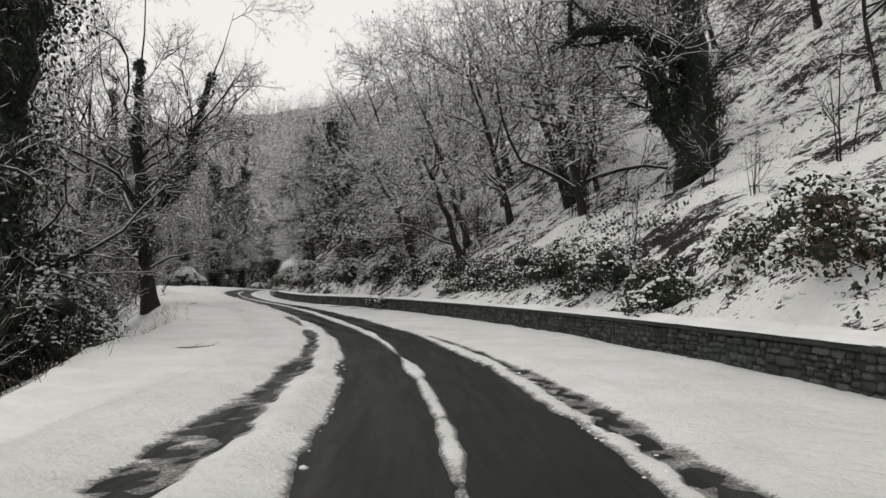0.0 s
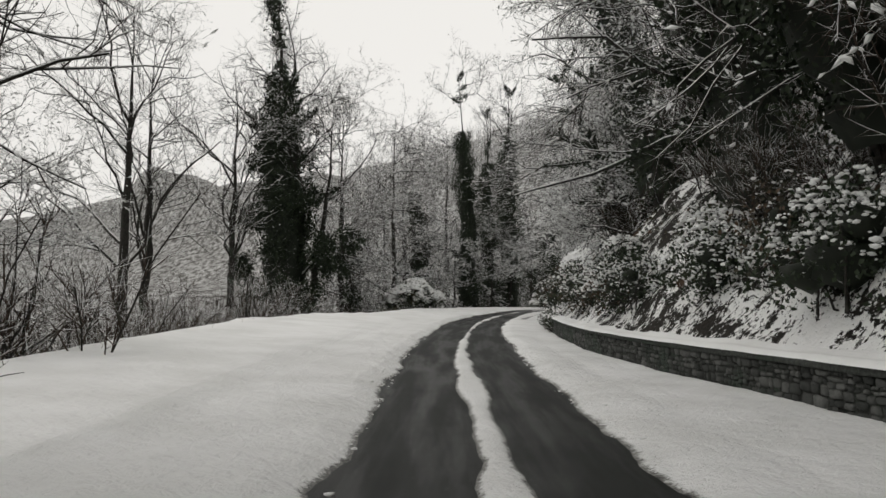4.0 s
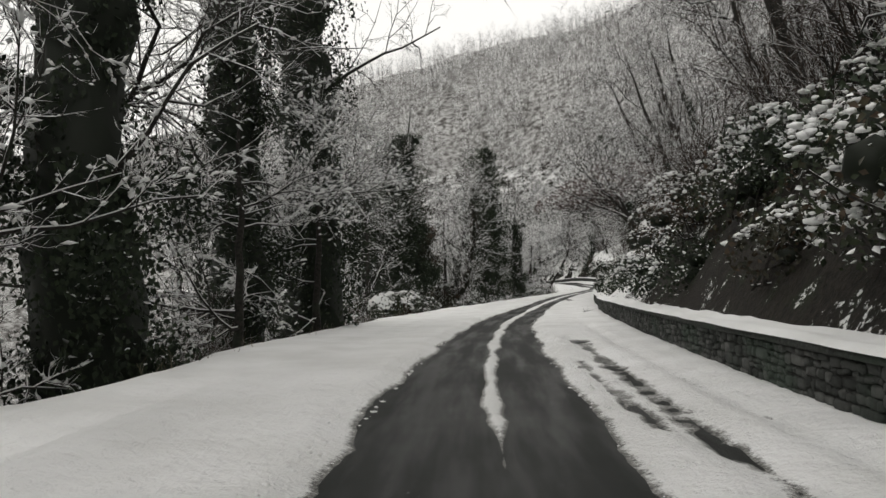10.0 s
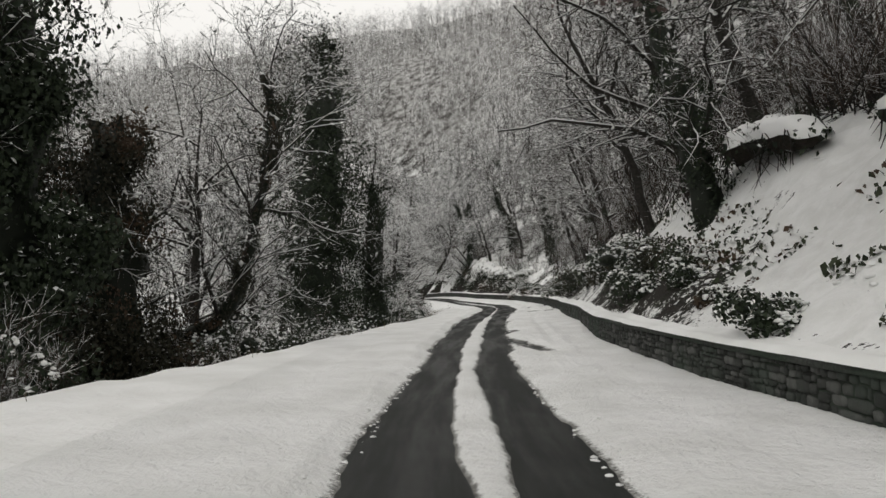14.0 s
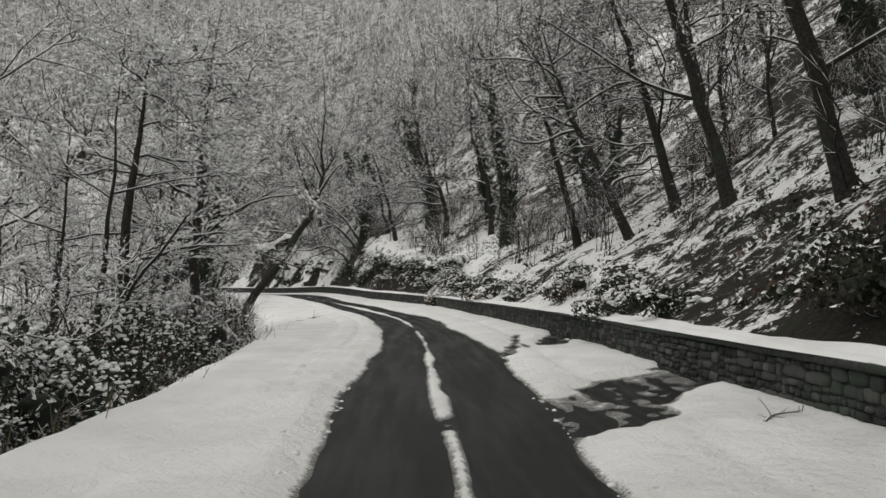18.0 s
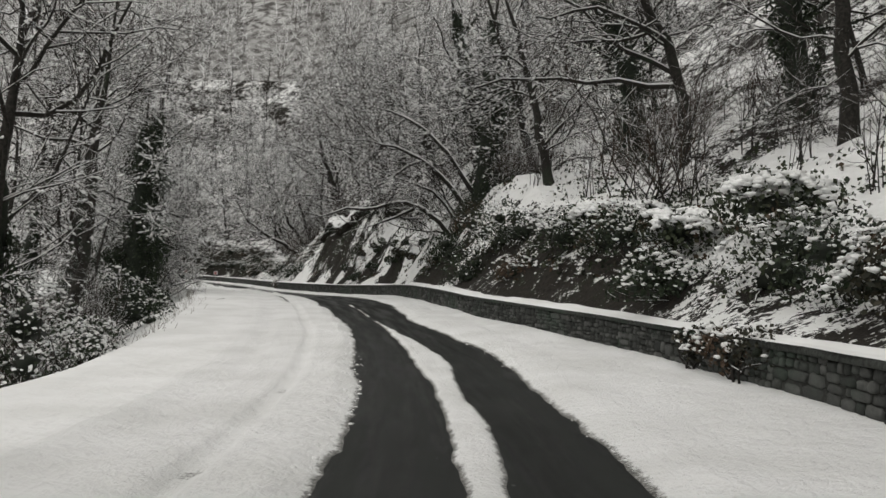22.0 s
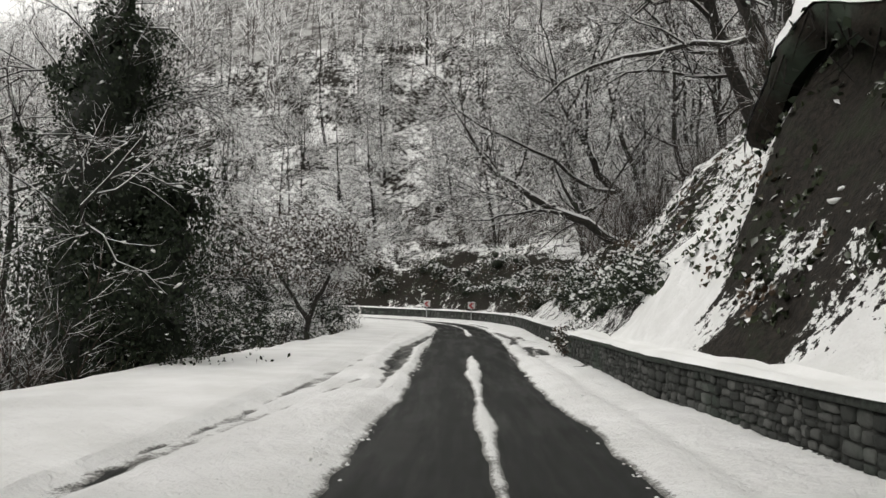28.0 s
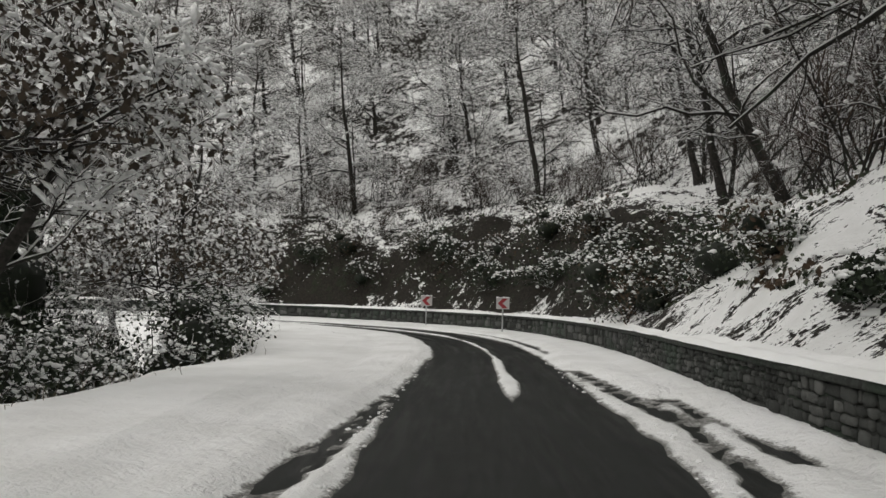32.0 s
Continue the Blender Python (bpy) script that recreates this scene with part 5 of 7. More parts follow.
    # the forked ivied pair and the ivy pillar
    tree("ivy_tree", "leaning ivied trunk, forked and bare at the top", stand(200.5, -8.8), [(-1.6, 0, 0), (-1.9, 0.1, 4.5), (-3.2, 0.1, 9.0), (-4.6, 0.2, 12), (-6.2, 0.2, 16)], 0.45, 51, BROAD, ivy=dict(low=0, high=0.85, thick=1.45, density=760, size=0.15, stems=2, reach=0.4, tufts=((0.4, 0, 8, 1.3), (-2.6, 0.1, 10, 1.2), (0.1, 0.2, 10.5, 1.2), (-2.0, 0, 1.5, 1.5), (-0.8, 0, 1.5, 1.6), (1.2, 0.3, 1.6, 1.4), (2.0, 0.5, 0.8, 1.0), (-1.6, 0, 3.6, 1.4), (0.3, 0.1, 4.0, 1.5), (-0.4, 0, 6.2, 1.4), (1.4, 0.2, 5.0, 1.0), (-2.4, 0.2, 7.0, 1.1))),
         stems=[([(-0.3, 0.2, 0), (-0.3, 0.2, 5), (-0.2, 0.2, 9.5), (0.2, 0.3, 13), (0.9, 0.4, 17)], 0.34), ([(-3.0, 0.1, 8.4), (-2.6, 0.2, 11), (-3.4, 0.3, 13.5), (-3.0, 0.4, 17)], 0.2)])
    tree("ivy_tree", "tall broken trunk hung with withered brown creeper", stand(205.5, -9.2), [(0, 0, 0), (0.1, 0.1, 4.4), (0.0, 0.1, 9.0)], 0.3, 52, SHRUB, ivy=dict(low=0, high=1.0, thick=1.15, density=620, size=0.12, tufts=((1.0, 0, 1.2, 1.8), (-1.2, 0, 1.6, 1.8), (0.8, 0, 3.6, 1.7), (-1.4, 0, 4.4, 1.7), (1.8, 0.2, 2.4, 1.5), (0, 0, 6.4, 1.5), (2.6, 0.3, 0.9, 1.4), (-1.2, 0, 7.6, 1.3), (0.6, 0, 8.4, 1.1))), foliage=M_IVYBROWN)
    tree("leaning_tree", "arching trunk hung with withered creeper beyond the ivied pair", stand(207, -8.9), [(0, 0, 1.6), (0.9, 0.1, 3.0), (1.9, 0.2, 3.4), (2.7, 0.3, 4.6), (3.3, 0.3, 7.2), (4.2, 0.4, 9.6), (5.4, 0.5, 10.6)], 0.13, 56, SLENDER, ivy=dict(low=0, high=0.75, thick=0.2, density=300, size=0.11), foliage=M_IVYBROWN, stems=[([(3.4, 0.3, 7.6), (3.6, 0.4, 9.6), (3.0, 0.4, 11.4)], 0.08)])
    tree("ivy_tree", "conical pillar of ivy over a tall dead trunk", stand(224.5, -8.2), [(0, 0, 0), (-0.1, 0.2, 7), (0.3, 0.3, 19)], 0.38, 53, CROWN, ivy=dict(low=0, high=0.95, thick=1.7, density=700, size=0.17, tufts=((-1.6, 0, 1.5, 1.7), (1.2, 0, 1.5, 1.7), (0, 0, 4, 1.7), (-1.0, 0, 6.5, 1.4), (1.0, 0, 7.0, 1.3), (0, 0, 10, 1.3), (0.2, 0, 13, 1.1))))
    tree("ivy_tree", "ivied trunk leaning out of the ravine", stand(216, -11), [(0, 0, 0), (1.2, 0.4, 5), (2.6, 0.6, 10), (3.2, 1, 13)], 0.28, 54, SPREADING, ivy=dict(low=0, high=0.6, thick=0.4, density=300))
    tree("leaning_tree", "dark trunk leaning out of the ravine", stand(236, -15), [(0, 0, 0), (1.0, 0.4, 5), (1.4, 0.6, 11), (3.0, 1, 18)], 0.26, 55, SLENDER)
    # the bent tree that reaches over the road
    tree("leaning_tree", "crooked bare tree leaning from the ravine over the road", stand(256.8, -6.9), [(-0.1, 0, -0.8), (0.35, 0, 1.3), (1.45, 0.1, 3.3), (2.4, 0.1, 4.9), (3.2, 0.2, 6.1), (3.7, 0.3, 7.4), (3.75, 0.3, 9.4), (3.6, 0.5, 13)], 0.22, 61, [(9, 6, 0.52, 3.6, (30, 65), 0.14, 0.2, 0.02), (5, 5, 0.2, 1.8, (30, 60), 0.06, 0.22, 0.014), (4, 4, 0.2, 0.9, (30, 60), 0.0, 0.22, 0.010), (2, 3, 0.2, 0.5, (25, 60), 0, 0.2, 0.008)],
         stems=[([(3.3, 0.2, 6.3), (2.9, 0.6, 7.9), (2.3, 1.0, 9.6), (1.7, 1.3, 13)], 0.09), ([(3.5, 0.2, 7.0), (4.3, 0.2, 8.3), (5.4, 0.3, 9.0)], 0.07)])
    tree("ivy_tree", "winding ivied trunk below the road edge", stand(258.5, -8.8), [(0, 0, -1), (0.2, 0.3, 4), (0.9, 0.4, 7.5), (0.4, 0.5, 11), (-0.5, 0.5, 15)], 0.24, 62, SLENDER, ivy=dict(low=0, high=0.5, thick=0.35, density=260))
    for s, u, seed in ((230, -6.6, 63), (235, -7.8, 64), (240, -7.6, 65), (246, -8.4, 66), (251, -9.2, 67), (233, -9.5, 69), (243, -10, 70)):
        tree("snowy_tree", "young tree loaded with snow on every spray beside the ravine", stand(s, u), [(0, 0, -0.5), (0.5, 0.2, 3), (0.9, 0.1, 9 + seed % 4)], 0.13, seed, SPRAY, white=True)
    for s, u, h, seed in ((246.5, -6.4, 12, 57), (241.5, -6.8, 10, 58), (250.5, -7.2, 11, 59)):
        tree("snowy_tree", "tall tree with long level boughs thick with snow by the ravine", stand(s, u), [(0, 0, -0.6), (-0.3, 0.1, h * 0.35), (-0.1, 0.2, h * 0.7), (0.2, 0.2, h)], 0.17, seed, [(18, 8, 0.22, 5.4, (60, 95), 0.0, 0.2, 0.009), *LEVEL[1:]], white=True)
    tree("ivy_tree", "dark ivied trunk at the ravine's edge", stand(226.5, -5.8), [(0, 0, -0.5), (-0.1, 0.2, 4), (0.2, 0.3, 12)], 0.28, 68, SLENDER, ivy=dict(low=0, high=0.75, thick=0.7, density=420))
    # the dark wood on the inside of the next bend
    for s, u, h, seed in ((276, -9.0, 12, 71), (283, -8.6, 14, 72), (292, -10.5, 14, 73), (299, -8.4, 15, 74), (304, -9.5, 12, 75), (309, -10.0, 13, 76), (296, -13, 15, 77)):
        tree("roadside_tree", "dark tree with snow-lined branches at the road's inside edge", stand(s, u), [(0, 0, -0.3), (0.3, 0.1, h * 0.3), (0.4, 0.2, h * 0.65), (0.6, 0.3, h)], 0.2 + 0.02 * (seed % 4), seed, SPREADING if seed % 2 else DROOPING, ivy=dict(low=0, high=0.5, thick=0.28, density=240) if seed % 3 else None)
    for s, u, h, seed in ((293, -8.4, 11, 92), (296.5, -8.2, 11, 93), (301, -8.8, 11, 94)):
        tree("ivy_tree", "dark evergreen ivied tree at the road's inside edge", stand(s, u), [(0, 0, -0.3), (0.3, 0.1, h * 0.3), (0.2, 0.2, h)], 0.26, seed, LEVEL, ivy=dict(low=0, high=0.8, thick=0.6, density=420, size=0.14, reach=0.3, tufts=((0, 0, 1.2, 1.2), (-0.8, 0.3, 2.6, 1.0))), white=True)
    for s, u, h, seed in ((307, -9.6, 11, 95), (311, -10.6, 12, 96), (304.5, -9.4, 10, 97)):
        tree("ivy_tree", "dark tree thick with ivy deep in the wood", stand(s, u), [(0, 0, -0.3), (0.3, 0.1, h * 0.3), (0.2, 0.2, h)], 0.3, seed, SPREADING, ivy=dict(low=0, high=0.7, thick=0.9, density=480, size=0.15, reach=0.35, tufts=((0, 0, 1.4, 1.6), (-1.0, 0.3, 3.2, 1.3))), white=True, load=1.2)
    tree("dead_tree", "snow-topped leaning dead trunk propped in the wood", stand(300.5, -10.5), [(0, 0, -0.4), (1.2, 0.1, 1.2), (2.5, 0.2, 2.6)], 0.16, 78, SHRUB[:2], category="log")
    # thick evergreen tree and the small fork-stemmed tree
    tree("ivy_tree", "thick evergreen ivied tree with snow on its tufts", stand(322.5, -8.6), [(0, 0, -0.3), (0.4, 0.2, 3.2), (0.3, 0.5, 7), (0.8, 0.7, 11)], 0.34, 81, DROOPING, ivy=dict(low=0, high=0.85, thick=1.5, density=1100, size=0.12), stems=[([(0.9, 0.1, 0), (1.3, 0.2, 2), (2.1, 0.4, 6)], 0.16)])
    tree("ivy_tree", "ivied stump of a tree behind the verge", stand(329, -9.8), [(0, 0, -0.3), (0.2, 0.2, 2), (0.3, 0.3, 5)], 0.24, 82, SPRAY, ivy=dict(low=0, high=0.9, thick=0.9, density=380))
    tree("forked_tree", "small forked tree still holding snow-loaded leaves", stand(336.5, -5.9), [(0, 0, -0.2), (-0.05, 0.0, 1.3), (0.5, 0.1, 2.6), (1.1, 0.2, 3.9), (1.5, 0.3, 6.0)], 0.13, 83, [(9, 6, 0.4, 2.8, (35, 75), 0.08, 0.24, 0.012), (6, 4, 0.15, 1.5, (30, 65), 0.03, 0.26, 0.009), (6, 3, 0.1, 0.8, (30, 65), 0.0, 0.36, 0.009), (5, 2, 0.1, 0.3, (30, 70), 0.0, 0.2, 0.012)], white=True, load=2.0, stems=[([(-0.05, 0, 1.2), (-0.8, 0.1, 2.3), (-1.9, 0.2, 3.8), (-3.2, 0.3, 5.6)], 0.1)])
    for s, u, h, seed in ((338.5, -11.5, 7, 152), (344, -10.5, 7, 153), (349, -12.5, 8, 154), (333, -11, 7, 155)):
        tree("ivy_tree", "low dark evergreen tree inside the last bend", stand(s, u), [(0, 0, -0.3), (0.2, 0.1, h * 0.4), (0.1, 0.2, h)], 0.2, seed, SPRAY, ivy=dict(low=0, high=0.95, thick=1.3, density=520, size=0.15, tufts=((0.8, 0.3, 1.2, 1.4), (-0.9, 0, 1.4, 1.4), (0, 0, 3, 1.4))))
    for s, u, h, seed in ((345, -7.0, 8, 84), (352, -8.0, 9, 85), (341, -10, 11, 86), (350, -12, 12, 87), (358, -10, 10, 88)):
        tree("snowy_tree", "young snow-loaded tree on the inside of the bend", stand(s, u), [(0, 0, -0.3), (0.2, 0.1, h * 0.4), (0.3, 0.2, h)], 0.14, seed, SPRAY, white=True)


def right_trees():
    tree("ivy_tree", "massive ivy-clad trunk standing on the snowy slope", stand(84, 12.6), [(0, 0, -0.5), (-0.2, 0.1, 3), (-0.3, 0.2, 9), (-0.1, 0.2, 17)], 0.55, 101, SPREADING, ivy=dict(low=0, high=0.8, thick=0.38, density=420), stems=[([(-0.2, 0, 1.0), (-1.4, 0.2, 2.4), (-2.2, 0.4, 5.5)], 0.22), ([(-0.3, 0, 4.2), (-3.0, 0.5, 5.4), (-6.0, 0.6, 4.6)], 0.16)])
    tree("leaning_tree", "twin dark trunks leaning downhill on the slope", stand(92, 12.4), [(0, 0, -0.5), (-0.9, 0.2, 2.2), (-2.0, 0.3, 4.6), (-3.6, 0.8, 9.5)], 0.3, 102, SPREADING, stems=[([(0.9, 0.6, -0.2), (0.3, 0.6, 2.2), (-0.7, 0.7, 4.8), (-1.4, 1.0, 10)], 0.22)], ivy=dict(low=0.0, high=0.35, thick=0.12, density=200))
    for s, u, h, lean, seed in ((98, 9.5, 10, -4.0, 103), (101, 13, 12, -3.5, 104), (104, 8.6, 9, -5.0, 105), (112, 11, 12, -4.5, 106), (117, 8.2, 9, -4.0, 107), (95, 8.0, 7, -3.0, 191), (100, 7.4, 6, -3.2, 192), (106, 10.5, 11, -4, 193), (120, 10, 11, -3, 194)):
        tree("slope_tree", "snow-laden tree leaning from the steep bank over the wall", stand(s, u), [(0, 0, -0.4), (lean * 0.3, 0.2, h * 0.35), (lean, 0.4, h)], 0.2, seed, DROOPING, white=True)
    tree("leaning_tree", "dark leaning trunk hung with ivy above the wall", stand(109.3, 7.6), [(0, 0, -0.4), (-1.4, -0.9, 2.0), (-3.2, -2.6, 4.6), (-4.4, -4.4, 7.4)], 0.24, 108, DROOPING, ivy=dict(low=0.1, high=1.0, thick=0.85, density=460, size=0.15))
    tree("ivy_tree", "evergreen tree with drooping leaf tufts over the road side", stand(113, 7.0), [(0, 0, -0.4), (-0.6, 0.2, 3), (-1.2, 0.3, 8)], 0.26, 109, DROOPING, ivy=dict(low=0, high=1, thick=1.2, density=420, size=0.17))
    for s, u, h, lean, seed in ((124, 7.2, 11, -2.4, 111), (131, 8.6, 12, -2.0, 112), (139, 8.0, 12, -2.2, 113), (135, 11, 13, -1.5, 114)):
        tree("snowy_tree", "evergreen-tangled tree heavy with snow above the wall", stand(s, u), [(0, 0, -0.4), (lean * 0.3, 0.1, h * 0.4), (lean, 0.3, h)], 0.22, seed, DROOPING, ivy=dict(low=0.1, high=0.85, thick=0.8, density=300, size=0.15), white=True)
    tree("ivy_tree", "ivied tree spreading long snow-lined limbs over the road", stand(147, 8.2), [(0, 0, -0.4), (-0.5, 0.1, 4), (-1.2, 0.2, 9), (-1.5, 0.4, 14)], 0.36, 115, SPREADING, ivy=dict(low=0.2, high=0.9, thick=0.55, density=360), stems=[([(-0.4, 0, 3.0), (-2.2, 1.0, 4.4), (-4.6, 2.2, 5.4)], 0.12), ([(-0.6, 0, 5), (-3.0, -1.0, 6.6), (-5.5, -2.0, 7)], 0.12)])
    for s, u, h, lean, seed in ((156, 9.5, 13, -3.2, 116), (165, 10, 14, -2.6, 117), (172, 9.0, 12, -3.4, 118), (180, 10.5, 13, -2.4, 119)):
        tree("slope_tree", "dark tree on the cutting with branches over the wall", stand(s, u), [(0, 0, -0.4), (lean * 0.25, 0.2, h * 0.4), (lean, 0.5, h)], 0.24, seed, SPREADING if seed % 2 else DROOPING)
    for s, u, h, lean, seed in ((206.5, 6.6, 9, -2.2, 171), (210.5, 7.2, 10, -2.8, 172), (151, 7.4, 9, -3.0, 173), (161, 7.6, 9, -2.6, 174), (168, 7.8, 10, -3.2, 175), (128, 6.6, 8, -2.6, 177), (222, 8.6, 10, -3.0, 178), (284.5, 7.2, 10, -3.2, 179), (294.5, 8.0, 11, -3.4, 180), (288, 8.0, 10, -3.6, 181), (306, 8.2, 11, -3.0, 182), (278, 12.5, 12, -2.4, 183), (265, 15, 13, -2.4, 184), (252, 13, 13, -2.6, 185), (320, 12.5, 12, -4, 186), (314, 11.5, 12, -4, 187)):
        tree("slope_tree", "dark fine-twigged tree leaning from the wooded bank", stand(s, u), [(0, 0, -0.4), (lean * 0.3, 0.2, h * 0.35), (lean, 0.4, h)], 0.2, seed, DROOPING if seed % 2 else SPREADING, ivy=dict(low=0, high=0.7, thick=0.4, density=260) if seed % 3 == 0 else None, white=284 < s < 312, load=0.5 if 145 < s < 275 else None)
    for s, u, h, lean, seed in ((88, 10.5, 9, -3.0, 212), (97, 11.5, 10, -3.4, 213), (103, 14.5, 11, -3, 214), (108, 13.5, 11, -3, 215), (79, 17, 11, -3, 216), (90, 17, 12, -3, 217), (96, 16, 12, -3, 218)):
        tree("slope_tree", "bare tree heavy with snow on the open slope", stand(s, u), [(0, 0, -0.4), (lean * 0.3, 0.2, h * 0.35), (lean, 0.4, h)], 0.2, seed, SPREADING, white=seed % 3 > 0)
    for s, u, h, lean, seed in ((224, 8.2, 9, -3.0, 201), (229, 7.4, 9, -2.6, 202), (236, 8.0, 10, -3.2, 203), (242, 8.4, 9, -3.0, 204), (248, 9.4, 10, -3.4, 205), (256, 8.6, 9, -2.8, 206)):
        tree("slope_tree", "dark crooked tree drooping from the bank over the wall", stand(s, u), [(0, 0, -0.4), (lean * 0.3, 0.3, h * 0.35), (lean * 0.7, 0.1, h * 0.7), (lean, 0.5, h)], 0.19, seed, DROOPING, load=0.5)
    for s, u, h, seed in ((130, 7.6, 6, 207), (139.5, 5.9, 6, 208), (141.5, 6.0, 7, 209), (146, 6.4, 7, 210), (127, 6.2, 6, 211), (150, 5.6, 6, 219), (154.5, 6.0, 7, 220), (159, 5.8, 6, 221)):
        tree("snowy_tree", "shrubby tree hung with thick white snow above the wall", stand(s, u), [(0, 0, -0.3), (-0.2, 0.1, h * 0.4), (-0.6, 0.2, h)], 0.12, seed, LEVEL, white=True)
    # slim pair on the open snow slope, with withered leaves higher up
    tree("slender_tree", "slim dark double-stemmed tree on the open snow slope", stand(194.5, 7.2), [(0, 0, -0.3), (-0.9, 0.2, 1.9), (-2.2, 0.3, 3.7), (-3.5, 0.4, 5.2), (-4.4, 0.6, 8)], 0.12, 121, SLENDER, stems=[([(0.35, 0.2, -0.2), (-0.3, 0.3, 2.6), (-1.2, 0.5, 6)], 0.1), ([(-0.6, 0.1, -0.3), (-1.2, 0.2, 2.2), (-1.6, 0.4, 5)], 0.08)])
    t = tree("slender_tree", "bent slim tree reaching over the wall", stand(213, 6.4), [(0, 0, -0.3), (-0.6, 0.0, 2.4), (-1.6, -0.4, 4.8), (-3.0, -0.8, 7.4), (-3.2, -1.2, 11)], 0.17, 122, SPREADING)
    for s, u, h, lean, seed in ((204, 10, 12, -3.5, 123), (209, 9.0, 12, -4.0, 124), (217, 11.3, 15, -3.0, 125), (219, 13.0, 15, -3.2, 126), (226, 11.5, 16, -3.5, 127), (230, 12.0, 16, -3.0, 128), (234, 10.8, 15, -3.4, 129), (238, 12.5, 16, -3.8, 130), (243, 13.0, 15, -2.6, 131)):
        tree("slope_tree", "thick dark trunk leaning downhill on the wooded slope", stand(s, u), [(0, 0, -0.5), (lean * 0.3, 0.2, h * 0.3), (lean * 0.75, 0.4, h * 0.7), (lean, 0.5, h)], 0.34 if seed > 124 else 0.22, seed, CROWN if seed > 124 else DROOPING, ivy=dict(low=0, high=0.55, thick=0.2, density=300) if seed > 125 else None, load=0.6)
    tree("leaning_tree", "dark leaning tree with a long low limb", stand(250, 8.6), [(0, 0, -0.4), (-1.2, 0.2, 2.4), (-2.6, 0.5, 5.2), (-3.8, 0.7, 9)], 0.2, 132, SPREADING)
    tree("leaning_tree", "massive forked trunk rooted in the snowy bank", stand(261, 12.2), [(0, 0, -0.5), (-1.3, 0.3, 2.6), (-2.8, 0.6, 5.6), (-5.0, 1.2, 11)], 0.46, 133, SPREADING, stems=[([(-0.4, 0.1, 0.4), (0.6, 0.5, 3.6), (1.0, 0.8, 9)], 0.28)], ivy=dict(low=0.1, high=0.5, thick=0.12, density=260))
    for s, u, h, lean, seed in ((268, 9.0, 13, -1.2, 134), (274, 10.5, 12, -1.8, 135), (279, 9.2, 11, -2.6, 136), (284, 10.2, 12, -2.2, 137), (288, 12, 13, -1.8, 138)):
        tree("slope_tree", "twisted dark tree among saplings on the slope", stand(s, u), [(0, 0, -0.4), (lean * 0.1, 0.2, h * 0.3), (lean, 0.1, h * 0.62), (lean * 0.8, 0.5, h)], 0.22, seed, DROOPING if seed % 2 else SPREADING, ivy=dict(low=0, high=0.7, thick=0.5, density=300) if seed in (134, 137) else None)
    # trees on the rim of the cutting
    tree("ivy_tree", "great ivied tree on the cutting with long limbs over the road", stand(290.8, 6.0), [(-0.3, 0, -2.6), (0.1, 0, -0.6), (0.6, 0, 1.5), (0.8, 0.1, 6), (0.6, 0.2, 14)], 0.5, 141, BROAD, ivy=dict(low=0, high=0.75, thick=0.6, density=520, stems=1, reach=0.2, tufts=((-0.6, -0.2, -1.8, 0.9), (-0.3, 0, -0.6, 1.0), (0.3, 0, 0.6, 1.0), (0.0, -0.9, -1.2, 1.0), (0.9, -0.6, 1.6, 1.0))), load=0.9,
         stems=[([(-0.3, 0, -1.0), (-1.2, 0, 0.2), (-2.3, 0.1, 1.0), (-3.5, 0.5, 1.05), (-4.5, 0.1, 0.6), (-5.6, 0.6, 0.65), (-6.6, 0.2, 0.1), (-7.6, 0.6, 0.0), (-8.8, 0.3, -0.7)], 0.13), ([(0.2, 0, 0.6), (-1.6, 0.6, 2.8), (-4.2, 1.0, 3.8), (-7.2, 1.2, 3.6)], 0.13), ([(0.4, 0.2, 1.6), (-2.0, 1.6, 4.8), (-5.4, 2.6, 6)], 0.13), ([(-2.3, 0.1, 1.0), (-3.6, 1.0, 0.3), (-5.4, 1.8, -0.4)], 0.08)])
    tree("leaning_tree", "dark bole on the rim of the cutting, roots over the edge", stand(301.5, 7.4), [(0, 0, -0.6), (-0.2, 0.2, 1.6), (-0.9, 0.3, 4.2), (-1.8, 0.4, 10)], 0.42, 142, SPREADING, stems=[([(-0.2, 0.4, -0.2), (-1.2, 2.4, -0.6), (-2.0, 5.0, -0.4), (-2.6, 7.2, 0.1)], 0.13), ([(0, 0, 1.4), (-2.2, 0.6, 2.4), (-4.6, 1.2, 2.2)], 0.11)])
    for s, u, h, lean, seed in ((311, 7.6, 12, -3.2, 143), (318, 8.0, 13, -3.0, 144), (325, 8.6, 13, -4.4, 145), (329, 9.4, 14, -4.0, 146)):
        tree("leaning_tree", "dark tree leaning from the rim above the cutting", stand(s, u), [(0, 0, -0.5), (lean * 0.35, 0.3, h * 0.25), (lean * 0.7, 0.5, h * 0.55), (lean * 0.9, 0.6, h)], 0.26, seed, SPREADING)
    tree("leaning_tree", "long low snow-topped trunk reaching far out over the road", stand(334.2, 6.6), [(0.6, 0, -0.7), (-0.8, 0.1, -0.1), (-2.0, -0.1, 0.7), (-2.9, 0.1, 0.9), (-4.3, 0.0, 1.8), (-5.4, 0.3, 2.6), (-6.3, 0.2, 3.9), (-7.1, 0.6, 5.2), (-7.6, 0.8, 7.6)], 0.18, 147, DROOPING, stems=[([(-3.0, 0, 1.2), (-4.2, 0.4, 0.9), (-6.0, 0.8, 0.8)], 0.08), ([(-2.0, 0, 0.8), (-3.0, 0.3, 2.6), (-3.4, 0.5, 4.6)], 0.09)])
